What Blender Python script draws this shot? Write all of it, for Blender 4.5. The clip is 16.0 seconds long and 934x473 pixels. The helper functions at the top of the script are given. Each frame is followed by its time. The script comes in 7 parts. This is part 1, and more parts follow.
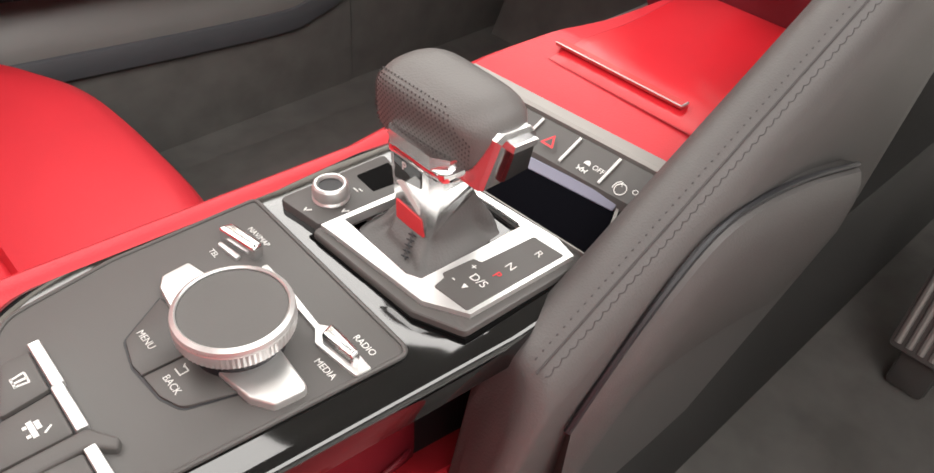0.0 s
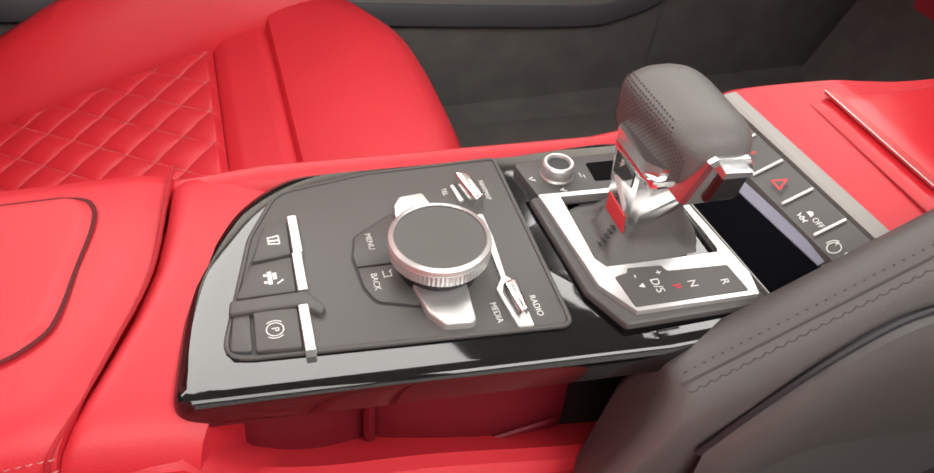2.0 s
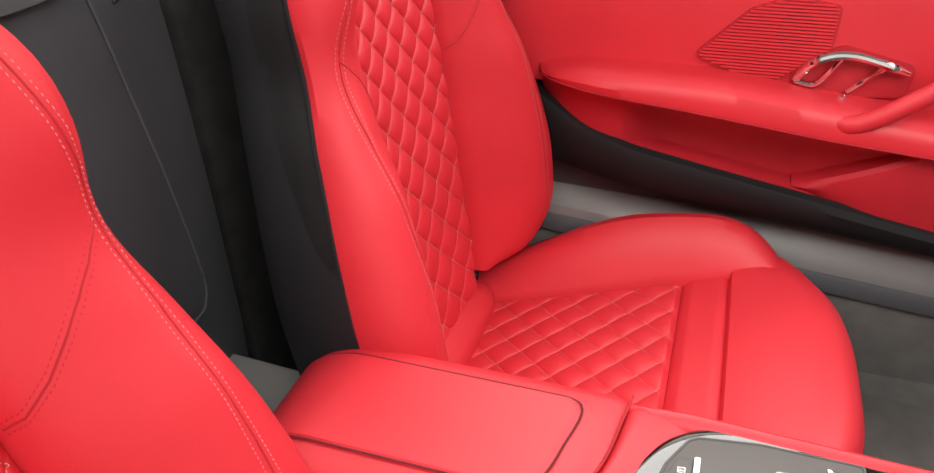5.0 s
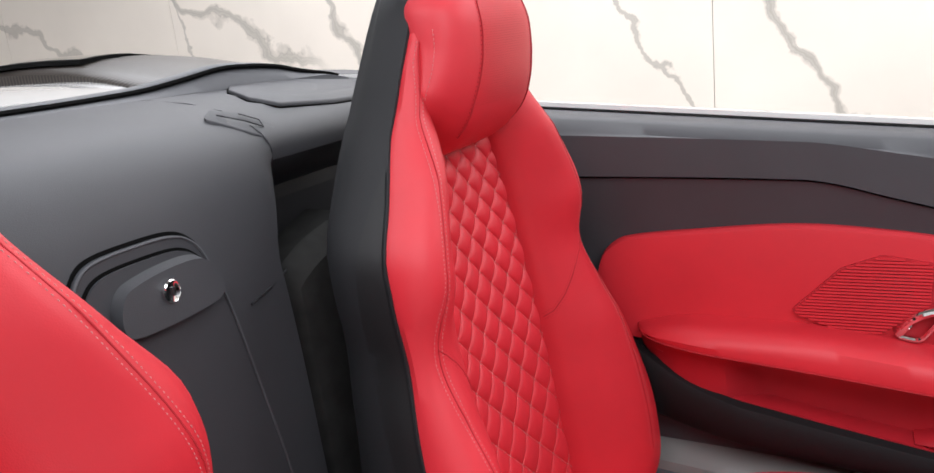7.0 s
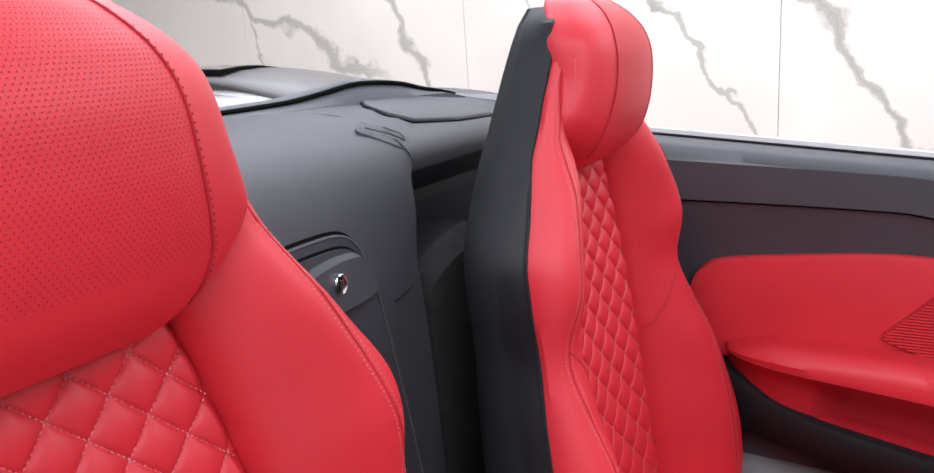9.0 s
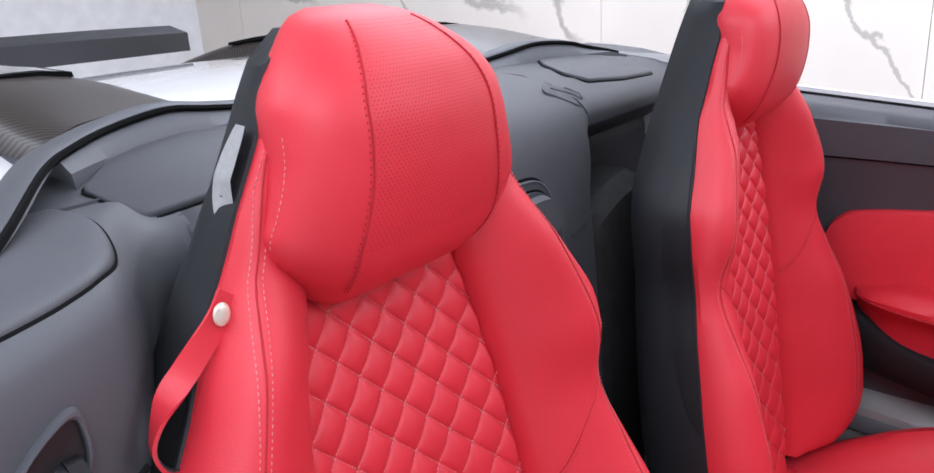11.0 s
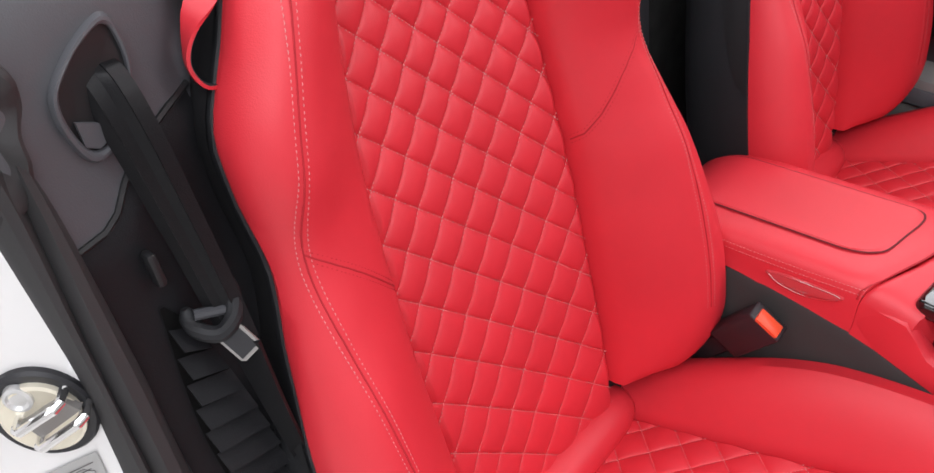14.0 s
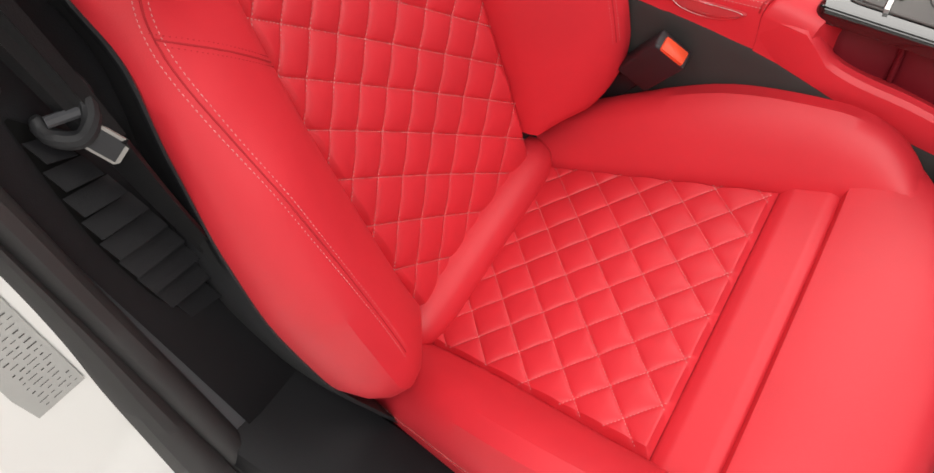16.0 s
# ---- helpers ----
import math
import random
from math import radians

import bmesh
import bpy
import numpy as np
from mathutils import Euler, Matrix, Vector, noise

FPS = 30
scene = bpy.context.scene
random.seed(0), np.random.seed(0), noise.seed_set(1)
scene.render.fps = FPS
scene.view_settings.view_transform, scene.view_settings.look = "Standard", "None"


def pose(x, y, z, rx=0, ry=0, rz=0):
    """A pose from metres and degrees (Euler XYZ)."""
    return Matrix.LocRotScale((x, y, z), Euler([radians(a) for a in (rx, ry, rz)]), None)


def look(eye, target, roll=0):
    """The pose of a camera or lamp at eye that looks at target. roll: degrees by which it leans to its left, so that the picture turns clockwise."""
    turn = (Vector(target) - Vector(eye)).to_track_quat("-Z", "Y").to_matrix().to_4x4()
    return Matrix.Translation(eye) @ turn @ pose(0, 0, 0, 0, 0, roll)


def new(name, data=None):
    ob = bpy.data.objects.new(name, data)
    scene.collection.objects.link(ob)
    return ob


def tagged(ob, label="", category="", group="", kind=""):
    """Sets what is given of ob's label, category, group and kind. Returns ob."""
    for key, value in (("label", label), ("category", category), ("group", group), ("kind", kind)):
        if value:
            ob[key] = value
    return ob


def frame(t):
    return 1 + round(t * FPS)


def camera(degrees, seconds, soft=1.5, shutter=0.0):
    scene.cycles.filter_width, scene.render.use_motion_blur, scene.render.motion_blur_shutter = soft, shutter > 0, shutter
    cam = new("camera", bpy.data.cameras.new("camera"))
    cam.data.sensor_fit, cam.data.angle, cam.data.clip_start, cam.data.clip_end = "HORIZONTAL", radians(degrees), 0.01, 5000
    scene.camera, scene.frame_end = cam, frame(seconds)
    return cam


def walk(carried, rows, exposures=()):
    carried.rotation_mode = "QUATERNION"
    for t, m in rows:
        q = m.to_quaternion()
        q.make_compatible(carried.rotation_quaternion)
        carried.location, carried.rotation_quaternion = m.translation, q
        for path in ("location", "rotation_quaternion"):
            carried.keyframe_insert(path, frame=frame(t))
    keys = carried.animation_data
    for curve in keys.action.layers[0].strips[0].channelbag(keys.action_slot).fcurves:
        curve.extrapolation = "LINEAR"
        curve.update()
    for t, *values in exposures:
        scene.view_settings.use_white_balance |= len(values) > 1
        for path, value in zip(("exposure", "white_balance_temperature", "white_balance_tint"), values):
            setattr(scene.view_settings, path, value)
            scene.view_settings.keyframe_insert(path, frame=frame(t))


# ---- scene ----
cam = camera(61.9, 16.0)
PATH = [
    (0, (-0.075, -0.258, 0.888), (1.012, 0.794, -0.421), 4.9),
    (0.5, (-0.077, -0.264, 0.891), (0.895, 0.88, -0.431), 4.7),
    (1, (-0.075, -0.281, 0.892), (0.756, 0.959, -0.439), 5.2),
    (1.5, (-0.074, -0.297, 0.9), (0.607, 1.017, -0.445), 5.7),
    (2, (-0.071, -0.305, 0.909), (0.458, 1.067, -0.447), 6.0),
    (2.5, (-0.065, -0.318, 0.92), (0.328, 1.094, -0.441), 6.6),
    (3, (-0.066, -0.341, 0.947), (0.173, 1.103, -0.417), 6.62),
    (3.5, (-0.07, -0.365, 0.984), (0.0, 1.124, -0.349), 5.9),
    (4, (-0.083, -0.399, 1.026), (-0.206, 1.148, -0.236), 4.5),
    (4.5, (-0.086, -0.433, 1.084), (-0.455, 1.147, -0.086), 1.2),
    (5, (-0.08, -0.455, 1.112), (-0.628, 1.154, 0.058), -1.3),
    (5.2, (-0.08, -0.465, 1.124), (-0.677, 1.162, 0.125), -1.5),
    (7.3, (-0.029, -0.48, 1.184), (-0.933, 1.24, 0.712), -6.2),
    (7.5, (-0.038, -0.486, 1.184), (-0.94, 1.239, 0.724), -6.0),
    (8, (-0.057, -0.509, 1.19), (-0.98, 1.207, 0.741), -5.6),
    (8.5, (-0.075, -0.54, 1.197), (-1.022, 1.161, 0.74), -4.7),
    (9, (-0.09, -0.589, 1.206), (-1.068, 1.093, 0.74), -3.9),
    (9.2, (-0.092, -0.615, 1.214), (-1.087, 1.057, 0.75), -3.7),
    (11.3, (-0.062, -0.796, 1.276), (-1.268, 0.662, 0.629), -3.8),
    (11.5, (-0.059, -0.8, 1.275), (-1.273, 0.645, 0.613), -4.0),
    (12, (-0.054, -0.805, 1.272), (-1.299, 0.59, 0.562), -4.4),
    (12.5, (-0.049, -0.809, 1.271), (-1.3, 0.543, 0.491), -4.6),
    (13, (-0.04, -0.807, 1.262), (-1.272, 0.478, 0.351), -5.3),
    (13.5, (-0.036, -0.803, 1.238), (-1.227, 0.4, 0.172), -6.4),
    (14, (-0.036, -0.798, 1.22), (-1.155, 0.296, -0.026), -7.6),
    (14.5, (-0.031, -0.792, 1.211), (-1.059, 0.193, -0.193), -8.8),
    (15, (-0.03, -0.788, 1.203), (-0.968, 0.119, -0.313), -9.6),
    (15.5, (-0.024, -0.779, 1.198), (-0.885, 0.072, -0.394), -11.5),
    (16, (-0.022, -0.773, 1.192), (-0.793, 0.048, -0.461), -14.0),
]
EXPOSURES = [(0.0, 0.38, 6500, 10), (1.2, 0.32, 6500, 10), (2.2, 0.22, 6500, 10), (3.5, 0.22, 6500, 10), (4.2, 0.28, 6500, 10), (5.0, 0.54, 6500, 10), (7.3, 0.18, 5900, 12), (9.2, 0.18, 5700, 14), (11.3, 0.18, 5500, 15), (12.5, 0.13, 5600, 15), (13.5, 0.18, 5850, 14), (14.0, 0.2, 6000, 13), (14.7, 0.1, 6400, 11), (16.0, 0.12, 6500, 10)]
walk(cam, [(t, look(e, a, r)) for t, e, a, r in PATH], EXPOSURES)

# ---- light ----
world = bpy.data.worlds.new("world")
scene.world = world
world.use_nodes = True
world.node_tree.nodes["Background"].inputs[0].default_value = (1.0, 0.98, 0.95, 1)
world.node_tree.nodes["Background"].inputs[1].default_value = 0.25


def area_lamp(name, x, y, z, sx, sy, watts, color=(1.0, 0.97, 0.93)):
    data = bpy.data.lights.new(name, "AREA")
    data.shape, data.size, data.size_y, data.energy, data.color = "RECTANGLE", sx, sy, watts, color
    ob = new(name, data)
    ob.location = (x, y, z)
    return ob


for lx, ly, sx, sy, watts in ((-1.9, -1.9, 3.4, 2.2, 86), (-1.4, 2.0, 4.0, 2.2, 126), (1.9, -1.9, 3.4, 2.2, 122), (2.75, 2.0, 2.9, 2.2, 100)):
    area_lamp("ceiling_lamp", lx, ly, 3.10, sx, sy, watts)


# ---- materials ----
def mat(name, color, rough=0.5, metal=0.0, bump=0.0, scale=400.0, vary=0.06, coat=0.0, detail=3.0, spec=0.5, tex="NOISE", var_scale=None, rnd=1.0):
    m = bpy.data.materials.new(name)
    m.use_nodes = True
    nt = m.node_tree
    b = nt.nodes["Principled BSDF"]
    b.inputs["Roughness"].default_value = rough
    b.inputs["Metallic"].default_value = metal
    b.inputs["Specular IOR Level"].default_value = spec
    b.inputs["Coat Weight"].default_value = coat
    b.inputs["Coat Roughness"].default_value = 0.04
    co = nt.nodes.new("ShaderNodeTexCoord")
    n1 = nt.nodes.new("ShaderNodeTexNoise")
    n1.inputs["Scale"].default_value = var_scale or 9.0
    n1.inputs["Detail"].default_value = 4.0
    nt.links.new(co.outputs["Object"], n1.inputs["Vector"])
    ramp = nt.nodes.new("ShaderNodeValToRGB")
    lo = [max(0.0, c * (1 - vary)) for c in color]
    hi = [min(1.0, c * (1 + vary)) for c in color]
    ramp.color_ramp.elements[0].position, ramp.color_ramp.elements[1].position = 0.3, 0.7
    ramp.color_ramp.elements[0].color, ramp.color_ramp.elements[1].color = (*lo, 1), (*hi, 1)
    nt.links.new(n1.outputs["Fac"], ramp.inputs["Fac"])
    nt.links.new(ramp.outputs["Color"], b.inputs["Base Color"])
    if bump:
        if tex == "VORONOI":
            n2 = nt.nodes.new("ShaderNodeTexVoronoi")
            n2.inputs["Randomness"].default_value = rnd
            out = n2.outputs["Distance"]
        else:
            n2 = nt.nodes.new("ShaderNodeTexNoise")
            n2.inputs["Detail"].default_value = detail
            out = n2.outputs["Fac"]
        n2.inputs["Scale"].default_value = scale
        nt.links.new(co.outputs["Object"], n2.inputs["Vector"])
        bp = nt.nodes.new("ShaderNodeBump")
        bp.inputs["Strength"].default_value = bump
        bp.inputs["Distance"].default_value = 0.001
        nt.links.new(out, bp.inputs["Height"])
        nt.links.new(bp.outputs["Normal"], b.inputs["Normal"])
    return m


RED = mat("red_leather", (0.61, 0.025, 0.038), 0.48, bump=0.10, scale=900, tex="VORONOI", vary=0.05)
RED_PERF = mat("perforation", (0.30, 0.010, 0.016), 0.8, vary=0.05)
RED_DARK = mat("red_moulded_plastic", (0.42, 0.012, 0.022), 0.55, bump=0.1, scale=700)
THREAD = mat("pale_grey_thread", (0.59, 0.25, 0.24), 0.8, vary=0.15, var_scale=300)
SEAM = mat("dark_red_seam", (0.40, 0.011, 0.019), 0.8)
GAP = mat("dark_joint", (0.10, 0.004, 0.007), 0.8)
GREY_LEATHER = mat("grey_leather", (0.094, 0.088, 0.086), 0.55, bump=0.14, scale=800, tex="VORONOI")
BLACK_SOFT = mat("black_soft_plastic", (0.048, 0.049, 0.055), 0.55, bump=0.12, scale=900, tex="VORONOI", spec=0.45)
BLACK_HARD = mat("black_hard_plastic", (0.018, 0.018, 0.021), 0.5, bump=0.05, scale=600)
GREY_PANEL = mat("soft_touch_grey_panel", (0.085, 0.08, 0.077), 0.5, bump=0.04, scale=900)
GLOSS = mat("gloss_black_lacquer", (0.006, 0.006, 0.006), 0.05, coat=1.0, vary=0.0, spec=0.5)
CHROME = mat("satin_aluminium", (0.71, 0.71, 0.70), 0.38, 0.72, bump=0.02, scale=1200, vary=0.03)
BRIGHT = mat("polished_chrome", (0.86, 0.86, 0.86), 0.07, 1.0, vary=0.01)
CARPET = mat("dark_carpet", (0.158, 0.152, 0.143), 0.95, bump=0.8, scale=1500, vary=0.12, var_scale=22, spec=0.1)
ALCANTARA = mat("dark_suede", (0.036, 0.036, 0.035), 0.95, bump=0.6, scale=1800, vary=0.2, var_scale=40, spec=0.15)
WHITE_PAINT = mat("white_car_paint", (0.80, 0.795, 0.785), 0.25, coat=1.0, vary=0.01)
WEB = mat("black_webbing", (0.008, 0.008, 0.009), 0.42, bump=0.2, scale=900, spec=0.22)
TUNNEL = mat("dark_tunnel_trim", (0.034, 0.033, 0.032), 0.6, bump=0.12, scale=900, tex="VORONOI", spec=0.3)
TEXT_WHITE = mat("white_print", (0.75, 0.75, 0.73), 0.6, vary=0.0)
TEXT_RED = mat("red_print", (0.75, 0.05, 0.06), 0.6, vary=0.0)


KNOB_LEATHER = mat("grey_knob_leather", (0.12, 0.112, 0.108), 0.5, bump=0.14, scale=900, tex="VORONOI")
KNOB_DOT = mat("knob_perforation", (0.060, 0.056, 0.054), 0.7)
CHROME_GREY = mat("satin_grey_metal", (0.30, 0.285, 0.27), 0.5, 0.3, bump=0.02, scale=1200, vary=0.03)
RED_SHEEN = mat("smooth_red_leather", (0.60, 0.018, 0.028), 0.32, bump=0.06, scale=900, vary=0.05)
GLASSY = mat("translucent_red_plastic", (0.55, 0.06, 0.07), 0.08, vary=0.0)
BLACK_TRIM = mat("black_trim_plastic", (0.011, 0.011, 0.012), 0.65, bump=0.12, scale=900, tex="VORONOI", spec=0.18)
SILL = mat("grey_sill_plastic", (0.182, 0.176, 0.170), 0.45, bump=0.06, scale=900)
STICKER = mat("grey_foil", (0.40, 0.40, 0.39), 0.45, vary=0.05)
LABEL = mat("pale_grey_fabric", (0.34, 0.34, 0.33), 0.7, vary=0.08, var_scale=200)
ORANGE = mat("orange_red_plastic", (0.80, 0.085, 0.03), 0.35, vary=0.03)
STUD = mat("pale_gold_metal", (0.85, 0.80, 0.66), 0.42, 0.55, vary=0.02)


def carbon():
    m = mat("carbon_fibre_weave", (0.03, 0.028, 0.026), 0.36, coat=0.06, vary=0.0, spec=0.35)
    nt = m.node_tree
    b = nt.nodes["Principled BSDF"]
    co = nt.nodes.new("ShaderNodeTexCoord")
    mp = nt.nodes.new("ShaderNodeMapping")
    mp.inputs["Rotation"].default_value = (0, 0, radians(45))
    mp.inputs["Scale"].default_value = (30, 30, 30)
    ck = nt.nodes.new("ShaderNodeTexWave")
    ck.inputs["Scale"].default_value = 1.6
    ck.inputs["Distortion"].default_value = 0.0
    rp = nt.nodes.new("ShaderNodeValToRGB")
    rp.color_ramp.elements[0].color, rp.color_ramp.elements[1].color = (0.012, 0.010, 0.009, 1), (0.070, 0.058, 0.050, 1)
    nt.links.new(co.outputs["Object"], mp.inputs["Vector"])
    nt.links.new(mp.outputs["Vector"], ck.inputs["Vector"])
    nt.links.new(ck.outputs["Fac"], rp.inputs["Fac"])
    nt.links.new(rp.outputs["Color"], b.inputs["Base Color"])
    return m


CARBON = carbon()
VOID = mat("dark_slot", (0.004, 0.004, 0.004), 0.9, spec=0.1)
STEM = mat("brushed_chrome", (0.80, 0.80, 0.80), 0.20, 1.0, vary=0.01)
# maroon of the stack; on the pocket lining it carries painted shade
MAROON = mat("maroon_and_shaded_red_leather", (0.145, 0.005, 0.012), 0.55, bump=0.1, scale=900, tex="VORONOI")
PILLAR = mat("grey_black_soft_plastic", (0.076, 0.078, 0.086), 0.55, bump=0.12, scale=900, tex="VORONOI", spec=0.45)
SHELL = mat("black_shell_plastic", (0.0145, 0.015, 0.017), 0.6, bump=0.12, scale=900, tex="VORONOI", spec=0.35)
TRAY = mat("smooth_black_tray", (0.0025, 0.0025, 0.004), 0.8, vary=0.0, spec=0.02)
LAVENDER = mat("bluish_grey_plastic", (0.20, 0.20, 0.27), 0.4)
PULL = mat("frosted_red_bar", (0.58, 0.08, 0.08), 0.18, vary=0.05)
RUBBER = mat("dark_grey_rubber", (0.034, 0.033, 0.034), 0.62, bump=0.10, scale=700, spec=0.35)
# base colour lowered to hold the shade low down beside the seat
LOWER = mat("shade_darkened_trim_plastic", (0.009, 0.009, 0.0105), 0.6, bump=0.12, scale=900, tex="VORONOI", spec=0.22)
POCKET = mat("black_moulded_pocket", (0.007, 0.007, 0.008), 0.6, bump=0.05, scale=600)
SEAM_GREY = mat("dark_grey_thread", (0.062, 0.057, 0.057), 0.8)


# ---- mesh helpers ----
def part(name, bm, material, parent=None, label="", smooth=True, sharp=35):
    me = bpy.data.meshes.new(name)
    bm.normal_update()
    bm.to_mesh(me)
    bm.free()
    me.materials.append(material)
    if smooth:
        me.shade_smooth()
        me.set_sharp_from_angle(angle=radians(sharp))
    ob = new(name, me)
    if parent:
        ob.parent = parent
    return tagged(ob, label) if label else ob


def thing(name, x, y, z, label, category, group="", kind=""):
    ob = new(name)
    ob.location = (x, y, z)
    ob.empty_display_size = 0.05
    return tagged(ob, label, category, group, kind)


def at_world(ob):
    """Keep a part's vertices in world places although its thing stands elsewhere."""
    p, q = ob.parent, Vector()
    while p:
        q += p.location
        p = p.parent
    ob.location = -q
    return ob


def loft(rings, closed=True, caps=True):
    bm = bmesh.new()
    rows = [[bm.verts.new(p) for p in ring] for ring in rings]
    n = len(rings[0])
    for a, b in zip(rows, rows[1:]):
        for i in range(n if closed else n - 1):
            j = (i + 1) % n
            bm.faces.new((a[i], a[j], b[j], b[i]))
    if caps and closed:
        bm.faces.new(rows[0][::-1])
        bm.faces.new(rows[-1])
    bmesh.ops.recalc_face_normals(bm, faces=bm.faces)
    return bm


def sheet(f, nu, nv):
    bm = bmesh.new()
    rows = [[bm.verts.new(f(i / nu, j / nv)) for i in range(nu + 1)] for j in range(nv + 1)]
    for a, b in zip(rows, rows[1:]):
        for i in range(nu):
            bm.faces.new((a[i], a[i + 1], b[i + 1], b[i]))
    return bm


def rounded(poly, r, seg=5):
    """A polygon (x, y) with rounded corners; r is one radius or one for each corner."""
    out, n = [], len(poly)
    for i in range(n):
        p, a, b = Vector(poly[i]), Vector(poly[i - 1]), Vector(poly[(i + 1) % n])
        q = r[i] if isinstance(r, (list, tuple)) else r
        u, v = (a - p).normalized(), (b - p).normalized()
        ang = u.angle(v)
        if q <= 0 or ang > 3.1:
            out.append(p)
            continue
        d = min(q / math.tan(ang / 2), 0.48 * (a - p).length, 0.48 * (b - p).length)
        s, e = p + u * d, p + v * d
        for k in range(seg + 1):
            t = k / seg
            out.append(s * (1 - t) ** 2 + p * 2 * t * (1 - t) + e * t * t)
    return [(v[0], v[1]) for v in out]


def prism(poly, z0, z1, bevel=0.0, seg=2, zf=None):
    """Upright prism over a plan outline, its upper rim rounded. zf(x, y) lifts it."""
    bm = bmesh.new()
    n = len(poly)
    c = Vector((sum(p[0] for p in poly) / n, sum(p[1] for p in poly) / n))

    def inset(d):
        out = []
        for i in range(n):
            p, a, b = Vector(poly[i]), Vector(poly[i - 1]), Vector(poly[(i + 1) % n])
            u, v = (p - a), (b - p)
            nn = Vector((-u.y, u.x)).normalized() + Vector((-v.y, v.x)).normalized()
            nn = nn.normalized() if nn.length > 1e-9 else Vector((0, 0))
            out.append(p + nn * d)
        return out

    area = sum(poly[i - 1][0] * poly[i][1] - poly[i][0] * poly[i - 1][1] for i in range(n))
    sign = 1 if area > 0 else -1
    rings = [(z0, inset(0))]
    if bevel:
        for k in range(seg + 1):
            a = k / seg * math.pi / 2
            rings.append((z1 - bevel + bevel * math.sin(a), inset(sign * bevel * (1 - math.cos(a)))))
    else:
        rings.append((z1, inset(0)))
    lift = zf or (lambda x, y: 0.0)
    rows = [[bm.verts.new((p[0], p[1], z + lift(p[0], p[1]))) for p in ring] for z, ring in rings]
    for a, b in zip(rows, rows[1:]):
        for i in range(n):
            bm.faces.new((a[i], a[(i + 1) % n], b[(i + 1) % n], b[i]))
    bm.faces.new(rows[0][::-1])
    bm.faces.new(rows[-1])
    bmesh.ops.recalc_face_normals(bm, faces=bm.faces)
    return bm


def tube(points, r, sides=8, squash=1.0):
    pts = [Vector(p) for p in points]
    rings = []
    for i, p in enumerate(pts):
        d = (pts[min(i + 1, len(pts) - 1)] - pts[max(i - 1, 0)]).normalized()
        side = d.cross(Vector((0, 0, 1)))
        side = side.normalized() if side.length > 1e-3 else Vector((1, 0, 0))
        up = side.cross(d)
        q = r[i] if isinstance(r, (list, tuple)) else r
        rings.append([p + side * q * math.cos(2 * math.pi * k / sides) + up * q * squash * math.sin(2 * math.pi * k / sides) for k in range(sides)])
    return loft(rings)


def curve_points(points, n=24):
    """A smooth line (Catmull-Rom) through points."""
    pts = [Vector(p) for p in points]
    pts = [2 * pts[0] - pts[1], *pts, 2 * pts[-1] - pts[-2]]
    out, m = [], len(pts) - 3
    for k in range(n + 1):
        s = min(k / n * m, m - 1e-6)
        i, t = int(s), s - int(s)
        a, b, c, d = pts[i : i + 4]
        out.append(0.5 * (2 * b + (c - a) * t + (2 * a - 5 * b + 4 * c - d) * t * t + (3 * b - a - 3 * c + d) * t ** 3))
    return out


def closed_curve(points, n=72):
    """A smooth closed outline through points of the plan."""
    pts, out, m = [Vector(p) for p in points], [], len(points)
    for k in range(n):
        s = k / n * m
        i, t = int(s), s - int(s)
        a, b, c, d = (pts[(i + j) % m] for j in (-1, 0, 1, 2))
        out.append(tuple(0.5 * (2 * b + (c - a) * t + (2 * a - 5 * b + 4 * c - d) * t * t + (3 * b - a - 3 * c + d) * t ** 3)))
    return out


def lerp(table, x):
    """Smooth look-up in rows of (x, value)."""
    if x <= table[0][0]:
        return table[0][1]
    n = len(table)
    for i in range(n - 1):
        (a, p), (b, q) = table[i], table[i + 1]
        if x <= b:
            h, m = b - a, (q - p) / (b - a)
            m0 = (p - table[i - 1][1]) / (a - table[i - 1][0]) if i else m
            m1 = (table[i + 2][1] - q) / (table[i + 2][0] - b) if i + 2 < n else m
            s0 = 2 * m0 * m / (m0 + m) if m0 * m > 0 else 0.0
            s1 = 2 * m1 * m / (m1 + m) if m1 * m > 0 else 0.0
            t = (x - a) / h
            return p * (1 + 2 * t) * (1 - t) ** 2 + q * t * t * (3 - 2 * t) + h * (s0 * t * (1 - t) ** 2 - s1 * t * t * (1 - t))
    return table[-1][1]


def box(x0, x1, y0, y1, z0, z1, bevel=0.0, seg=2):
    bm = bmesh.new()
    bmesh.ops.create_cube(bm, size=1)
    for v in bm.verts:
        v.co = ((x0 + x1) / 2 + v.co.x * (x1 - x0), (y0 + y1) / 2 + v.co.y * (y1 - y0), (z0 + z1) / 2 + v.co.z * (z1 - z0))
    if bevel:
        bmesh.ops.bevel(bm, geom=list(bm.edges), offset=bevel, segments=seg, profile=0.5, affect="EDGES")
    return bm


def turned(profile, sides=40, centre=(0, 0, 0)):
    """A turned body from (radius, height) rows."""
    return loft([[(centre[0] + r * math.cos(2 * math.pi * k / sides), centre[1] + r * math.sin(2 * math.pi * k / sides), centre[2] + h) for k in range(sides)] for r, h in profile])


# ---- room ----
def setting(name, bm, material, label, smooth=False):
    return tagged(part(name, bm, material, None, label, smooth), category=name.split("_")[0], kind="structure")


